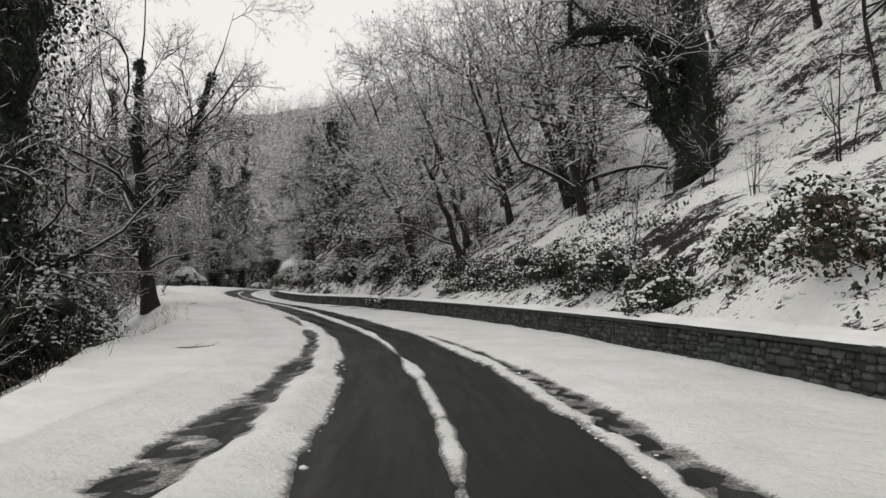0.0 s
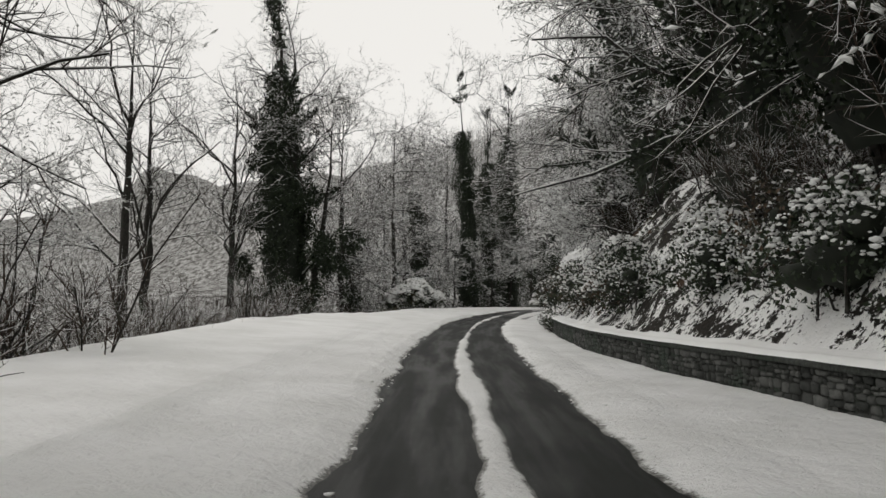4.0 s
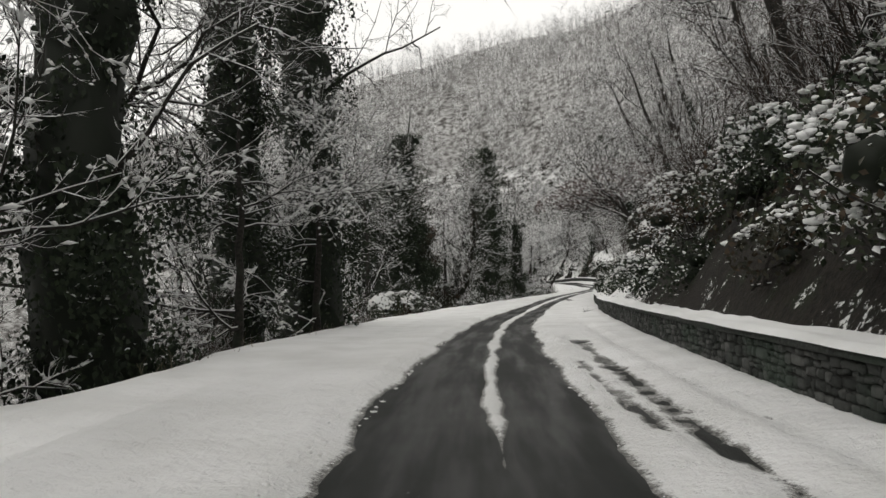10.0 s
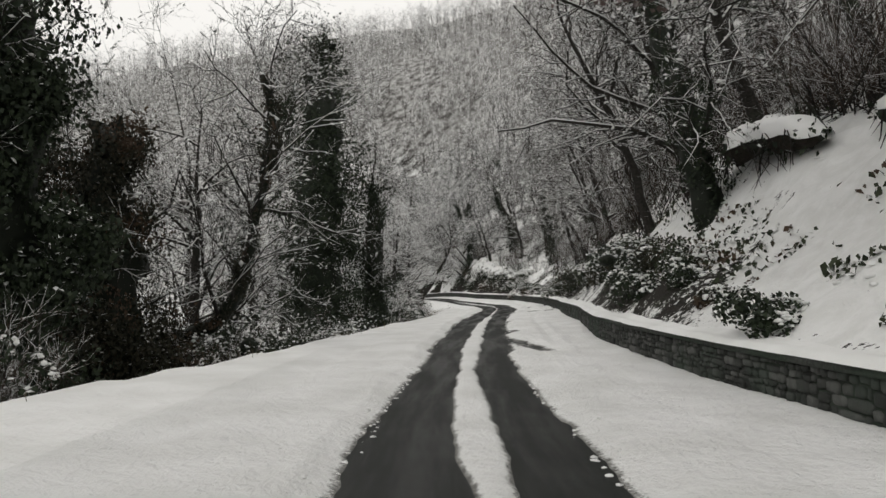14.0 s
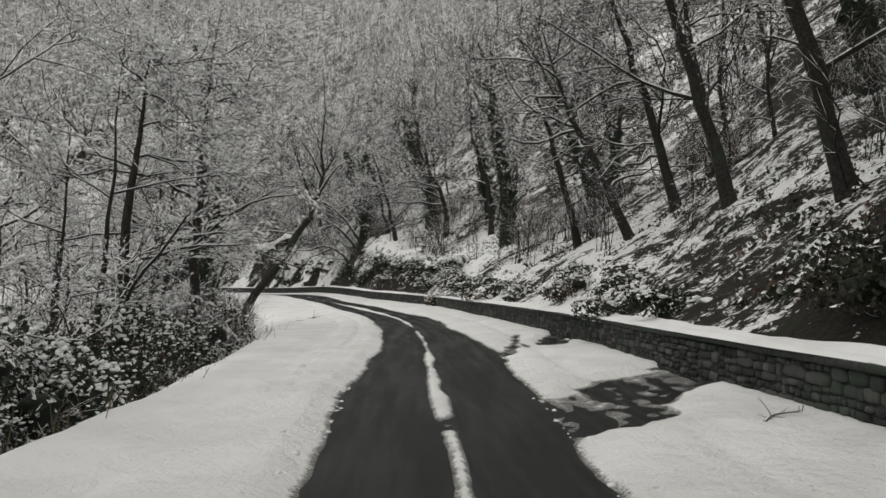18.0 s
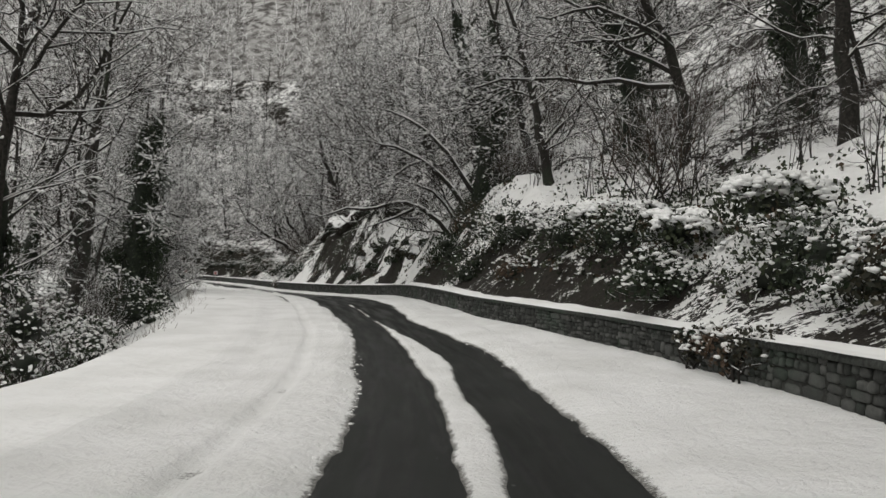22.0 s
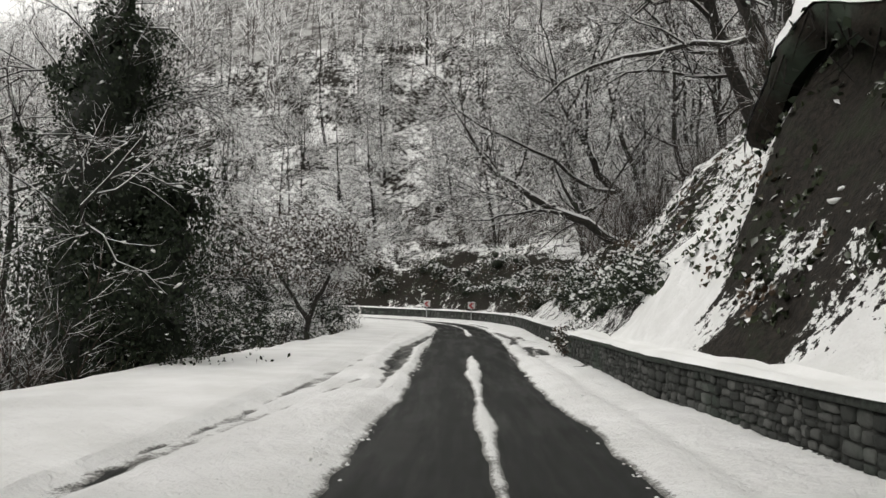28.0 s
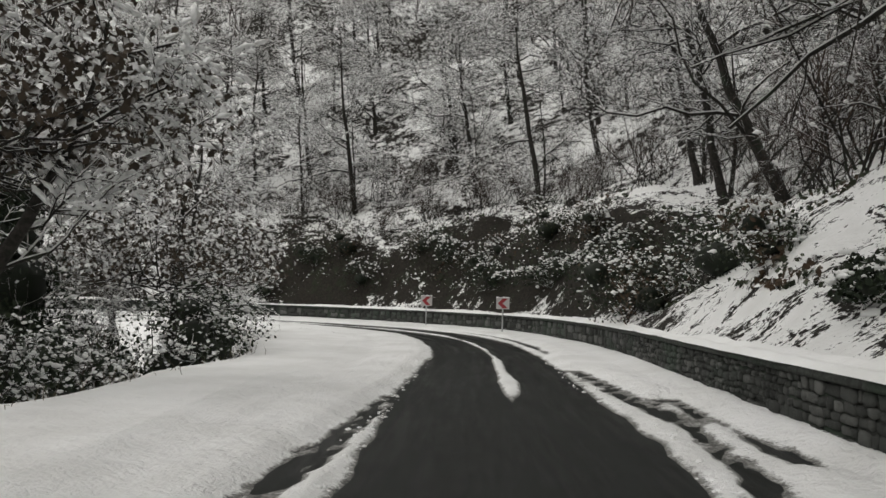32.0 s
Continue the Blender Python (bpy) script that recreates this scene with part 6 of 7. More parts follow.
    tree("leaning_tree", "crooked snow-topped trunk leaning over the wall", stand(335.4, 7.2), [(0.5, 0, -0.4), (-0.8, 0, 1.6), (-1.8, 0.1, 2.6), (-2.4, 0.2, 4.0), (-3.6, 0.3, 6.0), (-4.2, 0.4, 9)], 0.2, 151, SPREADING)
    for s, u, h, lean, seed in ((341, 9.5, 12, -4.0, 148), (348, 9.0, 12, -4.6, 149), (346, 13, 13, -3, 150)):
        tree("slope_tree", "tree trailing fine snowy sprays above the wall", stand(s, u), [(0, 0, -0.4), (lean * 0.4, 0.3, h * 0.3), (lean, 0.5, h)], 0.2, seed, DROOPING)
    # the hillside beyond the bend
    for k, (s, u) in enumerate(((353, 10), (358, 8.5), (362, 11), (366, 8.6), (369, 13), (374, 9.5), (379, 12), (350, 8.2), (347, 11), (356, 14), (360, 17), (364, 14.5), (352, 18), (368, 19), (356, 22), (362, 25), (349, 23), (369, 27), (343, 16), (372, 21))):
        tree("slope_tree", "many-stemmed tree on the snowy hillside beyond the bend", stand(s, u), [(0, 0, -0.4), (-0.5, 0.3, 3), (-1.4, 0.4, 7), (-1.8, 0.5, 11)], 0.15, 860 + k, BUSHY, stems=[([(0.2, 0.3, -0.2), (0.7, 0.7, 3), (0.4, 1.4, 9)], 0.1)], white=True)


left_trees()
right_trees()


def filler():
    """Plainer trees that fill the wooded slopes, copied from a few patterns."""
    rng = np.random.default_rng(5)
    kinds = []
    for k in range(9):
        h = 10 + 1.2 * (k % 6)
        lean = -0.8 - 0.5 * (k % 3)
        kinds.append(tree("woodland_tree", "slim bare woodland tree dusted with snow", Matrix.Translation((0, 0, -500)), [(0, 0, -0.4), (lean * 0.7, 0.2, h * 0.3), (lean * 0.6, 0.5 * (k % 2), h * 0.6), (lean * 1.6, 0.4 * (k % 2), h)], 0.11 + 0.02 * (k % 3), 200 + k, LIGHT, group="woodland trees", taper=0.25, sides=6, snow=k % 2 == 0, white=k < 6, load=2.0 if k < 6 else 0.6))
    spots = []
    for s in np.arange(58, 400, 4.6):
        for row in range(2):
            u = 15.5 + row * 8.5 + rng.uniform(-3.0, 3.0)
            spots.append((s + rng.uniform(-2.4, 2.4), u))
        if rng.random() < 0.75:
            spots.append((s + rng.uniform(-2, 2), -rng.uniform(12.5, 22)))
        if rng.random() < 0.6 and not 118 < s < 150:
            spots.append((s + rng.uniform(-2, 2), -rng.uniform(9.5, 14)))
    spots += [(rng.uniform(338, 390), rng.uniform(9, 40)) for _ in range(75)] + [(rng.uniform(300, 340), rng.uniform(12, 36)) for _ in range(25)]
    for n, (s, u) in enumerate(spots):
        if 112 < s < 155 and u < 0 and rng.random() < 0.8 or (s > 345 and u < 0):
            continue
        m = stand(s, u, rng.uniform(-25, 25), 0.1, rng.uniform(0.75, 1.25))
        copy_thing(kinds[6 + n % 3 if 125 < s < 285 and 0 < u < 22 else n % 6], Matrix.LocRotScale(m.translation, m.to_quaternion(), m.to_scale()))
    for k in kinds:
        for o in (*k.children_recursive, k):
            bpy.data.objects.remove(o)


filler()


def far_woods():
    """The wooded hills as one mass of small trees."""
    rng = np.random.default_rng(8)
    n = 40000
    x, y = rng.uniform(-330, 140, n), rng.uniform(20, 470, n)
    s, u = nearest(x, y)
    keep = ((u > 32) & (u < 150) & (s < 392)) | ((u < -24) & (x < -160 - 0.1 * y) & (x > -330))
    keep &= ~((u > 90) & (s < 150))
    keep &= ~((u > 41) & (s > 385))
    x, y, s, u = x[keep][:4600], y[keep][:4600], s[keep][:4600], u[keep][:4600]
    z = np.where((u > 0) & (u < 48), np.minimum(bank_z(np.clip(s, 2, SPAN - 2), u), far_z(x, y) + 3), far_z(x, y)) - 0.6
    base = np.stack([x, y, z], 1)
    m = len(base)
    h = rng.uniform(8, 14, m)
    lean = rng.normal(size=(m, 3)) * [0.06, 0.06, 0]
    tip = base + (lean + [0, 0, 1]) * h[:, None]
    w = np.linspace(0, 1, 3)[None, :, None]
    trunk = base[:, None] * (1 - w) + tip[:, None] * w
    tr = np.stack([0.10 + 0 * h, 0.07 + 0 * h, 0.03 + 0 * h], 1)
    limbs, lr, _ = offshoots(rng, trunk, tr, 14, 2, 0.15, 4.6, (25, 65), 0.12, 0.1, 0.012)
    twigs, tw, _ = offshoots(rng, limbs, lr * 1.5, 3, 2, 0.2, 2.0, (20, 50), 0.05, 0.1, 0.014)
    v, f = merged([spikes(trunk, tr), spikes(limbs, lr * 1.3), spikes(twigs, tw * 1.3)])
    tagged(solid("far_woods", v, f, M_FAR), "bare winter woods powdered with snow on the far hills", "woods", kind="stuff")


far_woods()

# ---- bushes ----
def bushes():
    leafy_mass("round_bush", "round bush capped with thick snow on the verge edge", stand(148.6, -6.9, sink=-0.35, scale=1.2), 401, [(0, 0, 0.9, 1.5, 1.05), (1.0, 0.2, 0.7, 1.0, 0.85), (-1.2, -0.2, 0.6, 1.0, 0.75), (0.1, 0.3, 1.4, 1.0, 0.8)], 5200, 0.10, M_BUSH, 26, 80, cap=4.5)
    leafy_mass("round_bush", "small snowy bush at the verge edge", stand(187.5, -6.2, sink=-0.3, scale=1.15), 402, [(0, 0, 0.6, 1.0, 0.8), (0.6, 0.3, 0.8, 0.7, 0.6)], 2600, 0.10, M_BUSH, 18, 40, cap=2.2)
    leafy_mass("round_bush", "low bramble bush by the ivied trees", stand(212, -6.2, sink=0.2), 403, [(0, 0, 0.7, 1.4, 0.9), (1.2, 1, 0.6, 1.1, 0.8), (-1.1, 0.5, 0.4, 0.9, 0.7)], 3200, 0.11, M_IVY, 30, 40)
    rng = np.random.default_rng(77)
    # brambles and evergreen scrub below the verge
    for k, (s, u) in enumerate(((78, -7.6), (82, -8.2), (87, -8.0), (101, -8.6), (146, -9), (155, -7.5), (166, -7.6), (180, -7.6), (193, -7.4), (197, -6.9), (207, -6.8), (218, -6.2), (222, -6.8), (229, -5.6), (234, -5.4), (240, -6.0), (246, -6.6), (264, -7.6), (270, -8.0), (275, -7.4), (281, -8.0), (288, -7.6), (294, -8.2), (305, -8.8), (314, -9.2), (318, -9.2), (326, -8.8), (332, -8.2), (340, -7.0), (344, -6.4), (349, -6.6), (355, -7))):
        big = 1.0 + 0.6 * rng.random()
        leafy_mass("scrub", "tangled evergreen scrub with snow on its leaves", stand(s, u, rng.uniform(0, 360), 0.2), 410 + k, [(0, 0, 0.7 * big, 1.1 * big, 0.9 * big), (rng.uniform(-1, 1), rng.uniform(-1, 1), 1.2 * big, 0.8 * big, 0.7 * big), (rng.uniform(-1, 1), rng.uniform(-1, 1), 0.5 * big, 0.9 * big, 0.6 * big)], 1500, 0.10, M_LEAF if k % 3 else M_IVY, 16, 20, group="roadside scrub", cap=0.3)
    for k, (s, u) in enumerate(((339, -8.4), (335.5, -9.2), (342.5, -8.0), (333, -8.0), (346, -9.2), (350, -10.5), (354, -11.5))):
        leafy_mass("scrub", "big dark evergreen scrub behind the small tree", stand(s, u, 40 * k, 0.2), 560 + k, [(0, 0, 1.1, 1.7, 1.3), (1.0, 0.6, 1.8, 1.2, 1.0), (-1.1, 0.3, 1.4, 1.3, 1.0)], 3200, 0.11, M_IVY, 16, 30, group="roadside scrub", cap=0.4)
    for k, (s, u) in enumerate(((223.5, -6.4), (226.5, -6.6), (229.5, -6.2), (232.5, -6.6), (236, -6.4), (239, -6.8), (243, -7.2))):
        leafy_mass("scrub", "dark evergreen thicket at the edge of the ravine", stand(s, u, 50 * k, 0.3), 580 + k, [(0, 0, 1.0, 1.5, 1.3), (0.8, 0.6, 1.9, 1.2, 1.0), (-0.9, 0.3, 1.5, 1.2, 1.0)], 3000, 0.09, (M_IVY, M_IVYBROWN)[k % 2], 14, 12, group="roadside scrub", cap=0.15)
    # dark brambles and scrub on the bank over the wall, thick in some stretches
    spots = [(x, 0.9 + 1.8 * rng.random(), 0.8) for x in np.arange(66, 98, 1.5)]
    for a, b, step, big in ((98, 131, 2.1, 1.15), (141, 149, 3.4, 0.8), (149, 172, 2.0, 1.1), (172, 187, 3.2, 0.75), (187, 203, 2.6, 0.55), (203, 222, 2.0, 0.8), (222, 234, 2.4, 0.9), (236, 266, 2.8, 0.6), (266, 290, 1.7, 0.95), (297, 310, 1.5, 0.4), (298, 309, 2.2, 0.35), (322, 334, 1.9, 0.85), (334, 344, 3.4, 0.65), (344, 372, 1.6, 1.2)):
        spots += [(x + rng.uniform(-0.6, 0.6), 0.75 + 1.1 * rng.random(), big) for x in np.arange(a, b, step)]
    for k, (s, v, size) in enumerate(spots):
        big = size * rng.uniform(0.65, 1.15)
        u = float(np.interp(s, WALL_T[:, 0], WALL_T[:, 1])) + v
        leafy_mass("bramble", "dark bramble and ivy clump hanging on the bank over the wall", stand(s, u, rng.uniform(0, 360), 0.3), 460 + k, [(0, 0, 0.5 * big, 1.05 * big, 0.8 * big), (rng.uniform(-0.8, 0.8), rng.uniform(-0.8, 0.8), 0.9 * big, 0.8 * big, 0.65 * big), (rng.uniform(-1.2, 1.2), rng.uniform(-0.5, 0.5), 0.4 * big, 0.8 * big, 0.5 * big)], 1500, 0.075, (M_IVY, M_BUSH, M_IVY, M_IVYBROWN)[k % 4], 12, 0 if 222 < s < 236 else (18 if s < 166 else 8), group="bank brambles", cap=(1.0 if s < 152 else 0.35) if 131 < s < 166 else ((0.5 if s > 98 else 0.18) if s < 131 else (0.0 if 222 < s < 236 or 283 < s < 312 else 0.25)))
    for s, u, k in ((270.5, 6.2, 551), (273.5, 6.0, 552), (193.5, 6.6, 553), (276.5, 5.8, 554)):
        leafy_mass("snowy_shrub", "low scrub pressed down by a thick slab of snow", stand(s, u, 20 * k, 0.15), k, [(0, 0, 0.5, 1.1, 0.6), (0.8, 0.4, 0.5, 0.9, 0.5), (-0.7, 0.3, 0.7, 0.8, 0.5)], 1500, 0.10, M_BUSH, 10, 20, cap=1.8)
    leafy_mass("snowy_shrub", "shrub bowed under a thick slab of snow above the wall", stand(134, 5.3, sink=0.2), 540, [(0, 0, 0.8, 1.3, 1.1), (0.7, 1.0, 1.5, 1.2, 1.0), (0.4, -1.2, 0.9, 1.0, 0.9), (1.0, -0.2, 1.9, 1.0, 0.8)], 3600, 0.09, M_LEAF, 20, 120, cap=7.0)
    # the small tree's remaining leaves
    for s, u, h, k in ((336.5, -5.6, 4.4, 541), (337.5, -6.6, 5.0, 542), (331, -7.5, 4.5, 543), (344, -6.8, 4.2, 544)):
        leafy_mass("leafy_crown", "snow-loaded withered leaves in the crown of a small tree", Matrix.Translation(place(s, u, h - 1.2)), k, [(0, 0, 1, 2.0, 1.3), (1.2, 0.6, 0.4, 1.4, 1.0), (-1.4, 0.2, 0.5, 1.5, 1.0)], 3600, 0.11, M_LEAFSNOW, 30, 300, category="foliage")
    for s, over, h, k in ((197.5, -2.4, 3.8, 545), (200, -1.6, 4.6, 546), (196, -3.6, 3.6, 547)):
        x, y, _, _, ax, ay = centre(s)
        leafy_mass("leafy_crown", "withered pinkish-brown leaves flecked with snow", Matrix.Translation(place(s, 7.2, h - 1) + Vector((float(ay * over), float(-ax * over), 0))), k, [(0, 0, 1, 2.0, 1.0), (-1.6, 0.4, 0.4, 1.4, 0.8), (1.4, 0.2, 0.9, 1.4, 0.8)], 2600, 0.12, M_DRY, 26, 420, category="foliage")
    # growth that hangs over the wall's face
    for n, (s, big) in enumerate(((98.5, 0.9), (100.5, 0.7), (126.5, 0.9), (128.4, 1.1), (130.5, 1.2), (133, 0.9), (146, 0.7), (267.4, 0.9), (268.6, 0.7), (325.6, 1.2), (327.2, 0.8))):
        x, y, z, t, ax, ay = centre(s)
        w = float(np.interp(s, WALL_T[:, 0], WALL_T[:, 1]))
        m = Matrix.Translation((float(x + ay * w), float(y - ax * w), float(road_z(s, w)))) @ Matrix.Rotation(heading(s), 4, "Z")
        leafy_mass("hanging_bramble", "snow-flecked bramble and ivy hanging over the stone wall", m, 570 + n, [(0.15, 0, 0.62, 0.4 * big, 0.26 * big), (-0.02, 0.5 * big, 0.48, 0.34 * big, 0.3 * big), (-0.02, -0.5 * big, 0.52, 0.36 * big, 0.26 * big), (0.0, 0.1, 0.36, 0.3 * big, 0.26 * big)], 700, 0.06, M_IVYBROWN if n > 6 else M_BUSH, 14, 70, group="wall brambles")


bushes()


def saplings():
    """Thin upright stems on the slope, and twiggy shrubs along the verge."""
    rng = np.random.default_rng(91)
    kinds = []
    for k in range(4):
        bends = [([(0.1 * j, 0.12 * (j % 3), -0.2), (0.25 * (j - 2), 0.2 * (j % 3 - 1), 1.2), (0.5 * (j - 2), 0.35 * (j % 3 - 1), 2.4 + 0.3 * (j % 4))], 0.02) for j in range(1, 5)]
        kinds.append(tree("sapling", "clump of thin upright snowy stems", Matrix.Translation((0, 0, -500)), [(0, 0, -0.2), (0.05, 0.1, 1.4), (0.2, 0.1, 3.0)], 0.028, 600 + k, SHRUB, stems=bends, group="saplings", category="shrub", sides=4, snow=False))
    spots = [(s, rng.uniform(6.2, 11)) for s in np.arange(262, 290, 1.3)] + [(s, rng.uniform(6.5, 14)) for s in np.arange(66, 262, 1.7)] + [(s, rng.uniform(6.5, 15)) for s in np.arange(318, 372, 1.1)]
    spots += [(s, -rng.uniform(6.8, 10.5)) for s in np.arange(70, 345, 3.4)] + [(s, -rng.uniform(9, 14)) for s in np.arange(104, 160, 2.2)]
    for n, (s, u) in enumerate(spots):
        m = stand(s, u, rng.uniform(0, 360), 0.1, rng.uniform(0.6, 1.3))
        copy_thing(kinds[n % 4], Matrix.LocRotScale(m.translation, m.to_quaternion(), m.to_scale()))
    for k in kinds:
        for o in (*k.children_recursive, k):
            bpy.data.objects.remove(o)


saplings()


def thickets():
    """Dense brown brushwood on the slopes, powdered with snow."""
    rng = np.random.default_rng(92)
    kinds = []
    for k in range(5):
        r = np.random.default_rng(650 + k)
        root = thing("thicket", Matrix.Translation((0, 0, -500)), "dense brown brushwood thicket powdered with snow", "shrub", "thickets")
        n = 18
        base = r.normal(size=(n, 3)) * [0.45, 0.45, 0]
        tip = base + r.normal(size=(n, 3)) * [0.75, 0.75, 0.4] + [0, 0, 1.9]
        w = np.linspace(0, 1, 4)[None, :, None]
        rods = base[:, None] * (1 - w) + tip[:, None] * w + r.normal(size=(n, 4, 3)) * 0.06
        rad = np.linspace(0.020, 0.009, 4)[None] * np.ones((n, 1))
        one, r1, _ = offshoots(r, rods, rad, 8, 3, 0.15, 1.3, (25, 65), 0.03, 0.15, 0.009)
        two, r2, _ = offshoots(r, one, r1, 4, 2, 0.1, 0.7, (25, 65), 0.0, 0.2, 0.011)
        solid("stem_work", *tubes(rods, rad, 3), M_BARK, root)["kind"] = "stuff"
        solid("twig_work", *merged([spikes(one, r1), spikes(two, r2)]), M_BRUSH, root)["kind"] = "stuff"
        kinds.append(root)
    spots = []
    for a, b, step, lo, hi in ((100, 134, 1.6, 6.4, 13), (134, 190, 1.3, 5.8, 13), (190, 203, 3.2, 9, 14), (203, 234, 1.5, 6.2, 12), (234, 264, 3.6, 8, 14), (264, 300, 3.2, 6.0, 13), (300, 330, 2.2, 7.5, 14), (330, 376, 1.3, 5.4, 13)):
        spots += [(s, rng.uniform(lo, hi)) for s in np.arange(a, b, step)]
    for a, b, step, lo, hi in ((70, 118, 3.0, 7.6, 13), (118, 160, 1.8, 8, 15), (160, 226, 1.9, 6.8, 13), (226, 262, 1.6, 6.5, 12), (244, 258, 3.0, 5.9, 7.6), (262, 345, 2.0, 7.6, 13)):
        spots += [(s, -rng.uniform(lo, hi)) for s in np.arange(a, b, step)]
    for n, (s, u) in enumerate(spots):
        m = stand(s, u, rng.uniform(0, 360), 0.1, rng.uniform(0.7, 1.35))
        copy_thing(kinds[n % 5], Matrix.LocRotScale(m.translation, m.to_quaternion(), m.to_scale()))
    for k in kinds:
        for o in (*k.children_recursive, k):
            bpy.data.objects.remove(o)


thickets()


def overhang(s0, s1, v, v_end, deep, cap):
    """A dark undercut rim of soil and roots on the bank, with snow lying on top."""
    rng = np.random.default_rng(int(s0))
    s, k = np.meshgrid(np.arange(s0, s1, 0.22), np.linspace(0, 1, 9), indexing="ij")
    w = np.interp(s, WALL_T[:, 0], WALL_T[:, 1])
    end = np.sqrt(np.clip(np.minimum(s - s0, s1 - s) / 1.2, 0.05, 1))
    ang = np.pi * (1.35 * k - 0.35)
    reach = deep * end * (0.9 + 0.25 * wavy(s / 1.4, k * 2, 81) + 0.16 * wavy(s / 0.45, k * 5, 82) + 0.12 * wavy(s / 0.22, k * 9, 85))
    slip = np.interp(s, [s0, s1], [v, v_end]) + 0.45 * wavy(s / 2.5, 0.5, 83) + 0.25 * wavy(s / 0.6, 0.5, 86)
    u = w + slip - np.cos(ang) * reach
    x, y, z, t, ax, ay = centre(s)
    base = np.maximum(bank_z(s, w + slip + 0.2), bank_z(s, w + slip + 0.9) - 0.3) + 0.1
    p = np.stack([x + ay * u, y - ax * u, base + np.sin(ang) * reach * 0.75], -1)
    root = thing("bank_rim", Matrix(), "dark undercut rim of soil and roots with a snow cover", "bank")
    solid("soil", p, sheet(*s.shape), M_SOIL, root, smooth=True)
    q = ramp(np.sin(ang), -0.25, 0.35)
    lift = np.stack([-0.09 * q * end * ay, 0.09 * q * end * ax, 0.6 * cap * q * end * (1 + 0.4 * wavy(s / 0.8, k * 4, 84)) - 0.03 * (1 - q)], -1)
    cols = np.arange(2, 9)
    solid("snow", (p + lift)[:, cols], sheet(s.shape[0], len(cols)), M_SNOW, root, "snow lying on the rim", smooth=True)
    n = int((s1 - s0) * 7)
    i = rng.integers(2, s.shape[0] - 2, n)
    top = p[i, rng.integers(1, 4, n)]
    fall = np.stack([top, top + rng.normal(size=(n, 3)) * 0.15 - [0, 0, 0.3], top + rng.normal(size=(n, 3)) * 0.3 - [0, 0, 0.75]], 1)
    at = p[rng.integers(0, s.shape[0], n * 5), rng.integers(0, 5, n * 5)] + rng.normal(size=(n * 5, 3)) * 0.1
    out = np.tile([-0.3, -0.3, 0.3], (len(at), 1))
    solid("ivy", *leaves(rng, at, out, 0.13, 0.9, 0.9), M_IVY, root, "dark leaves along the rim")["kind"] = "stuff"
    solid("root_work", *spikes(fall, np.tile([0.022, 0.015, 0.006], (n, 1))), M_BARK, root, "hanging roots")["kind"] = "stuff"


overhang(194, 201.5, 4.9, 4.9, 0.75, 0.16)
overhang(202, 207, 4.1, 4.1, 0.6, 0.12)
overhang(302, 312, 3.3, 2.8, 0.8, 0.3)
overhang(311, 318.5, 2.7, 2.3, 0.75, 0.3)


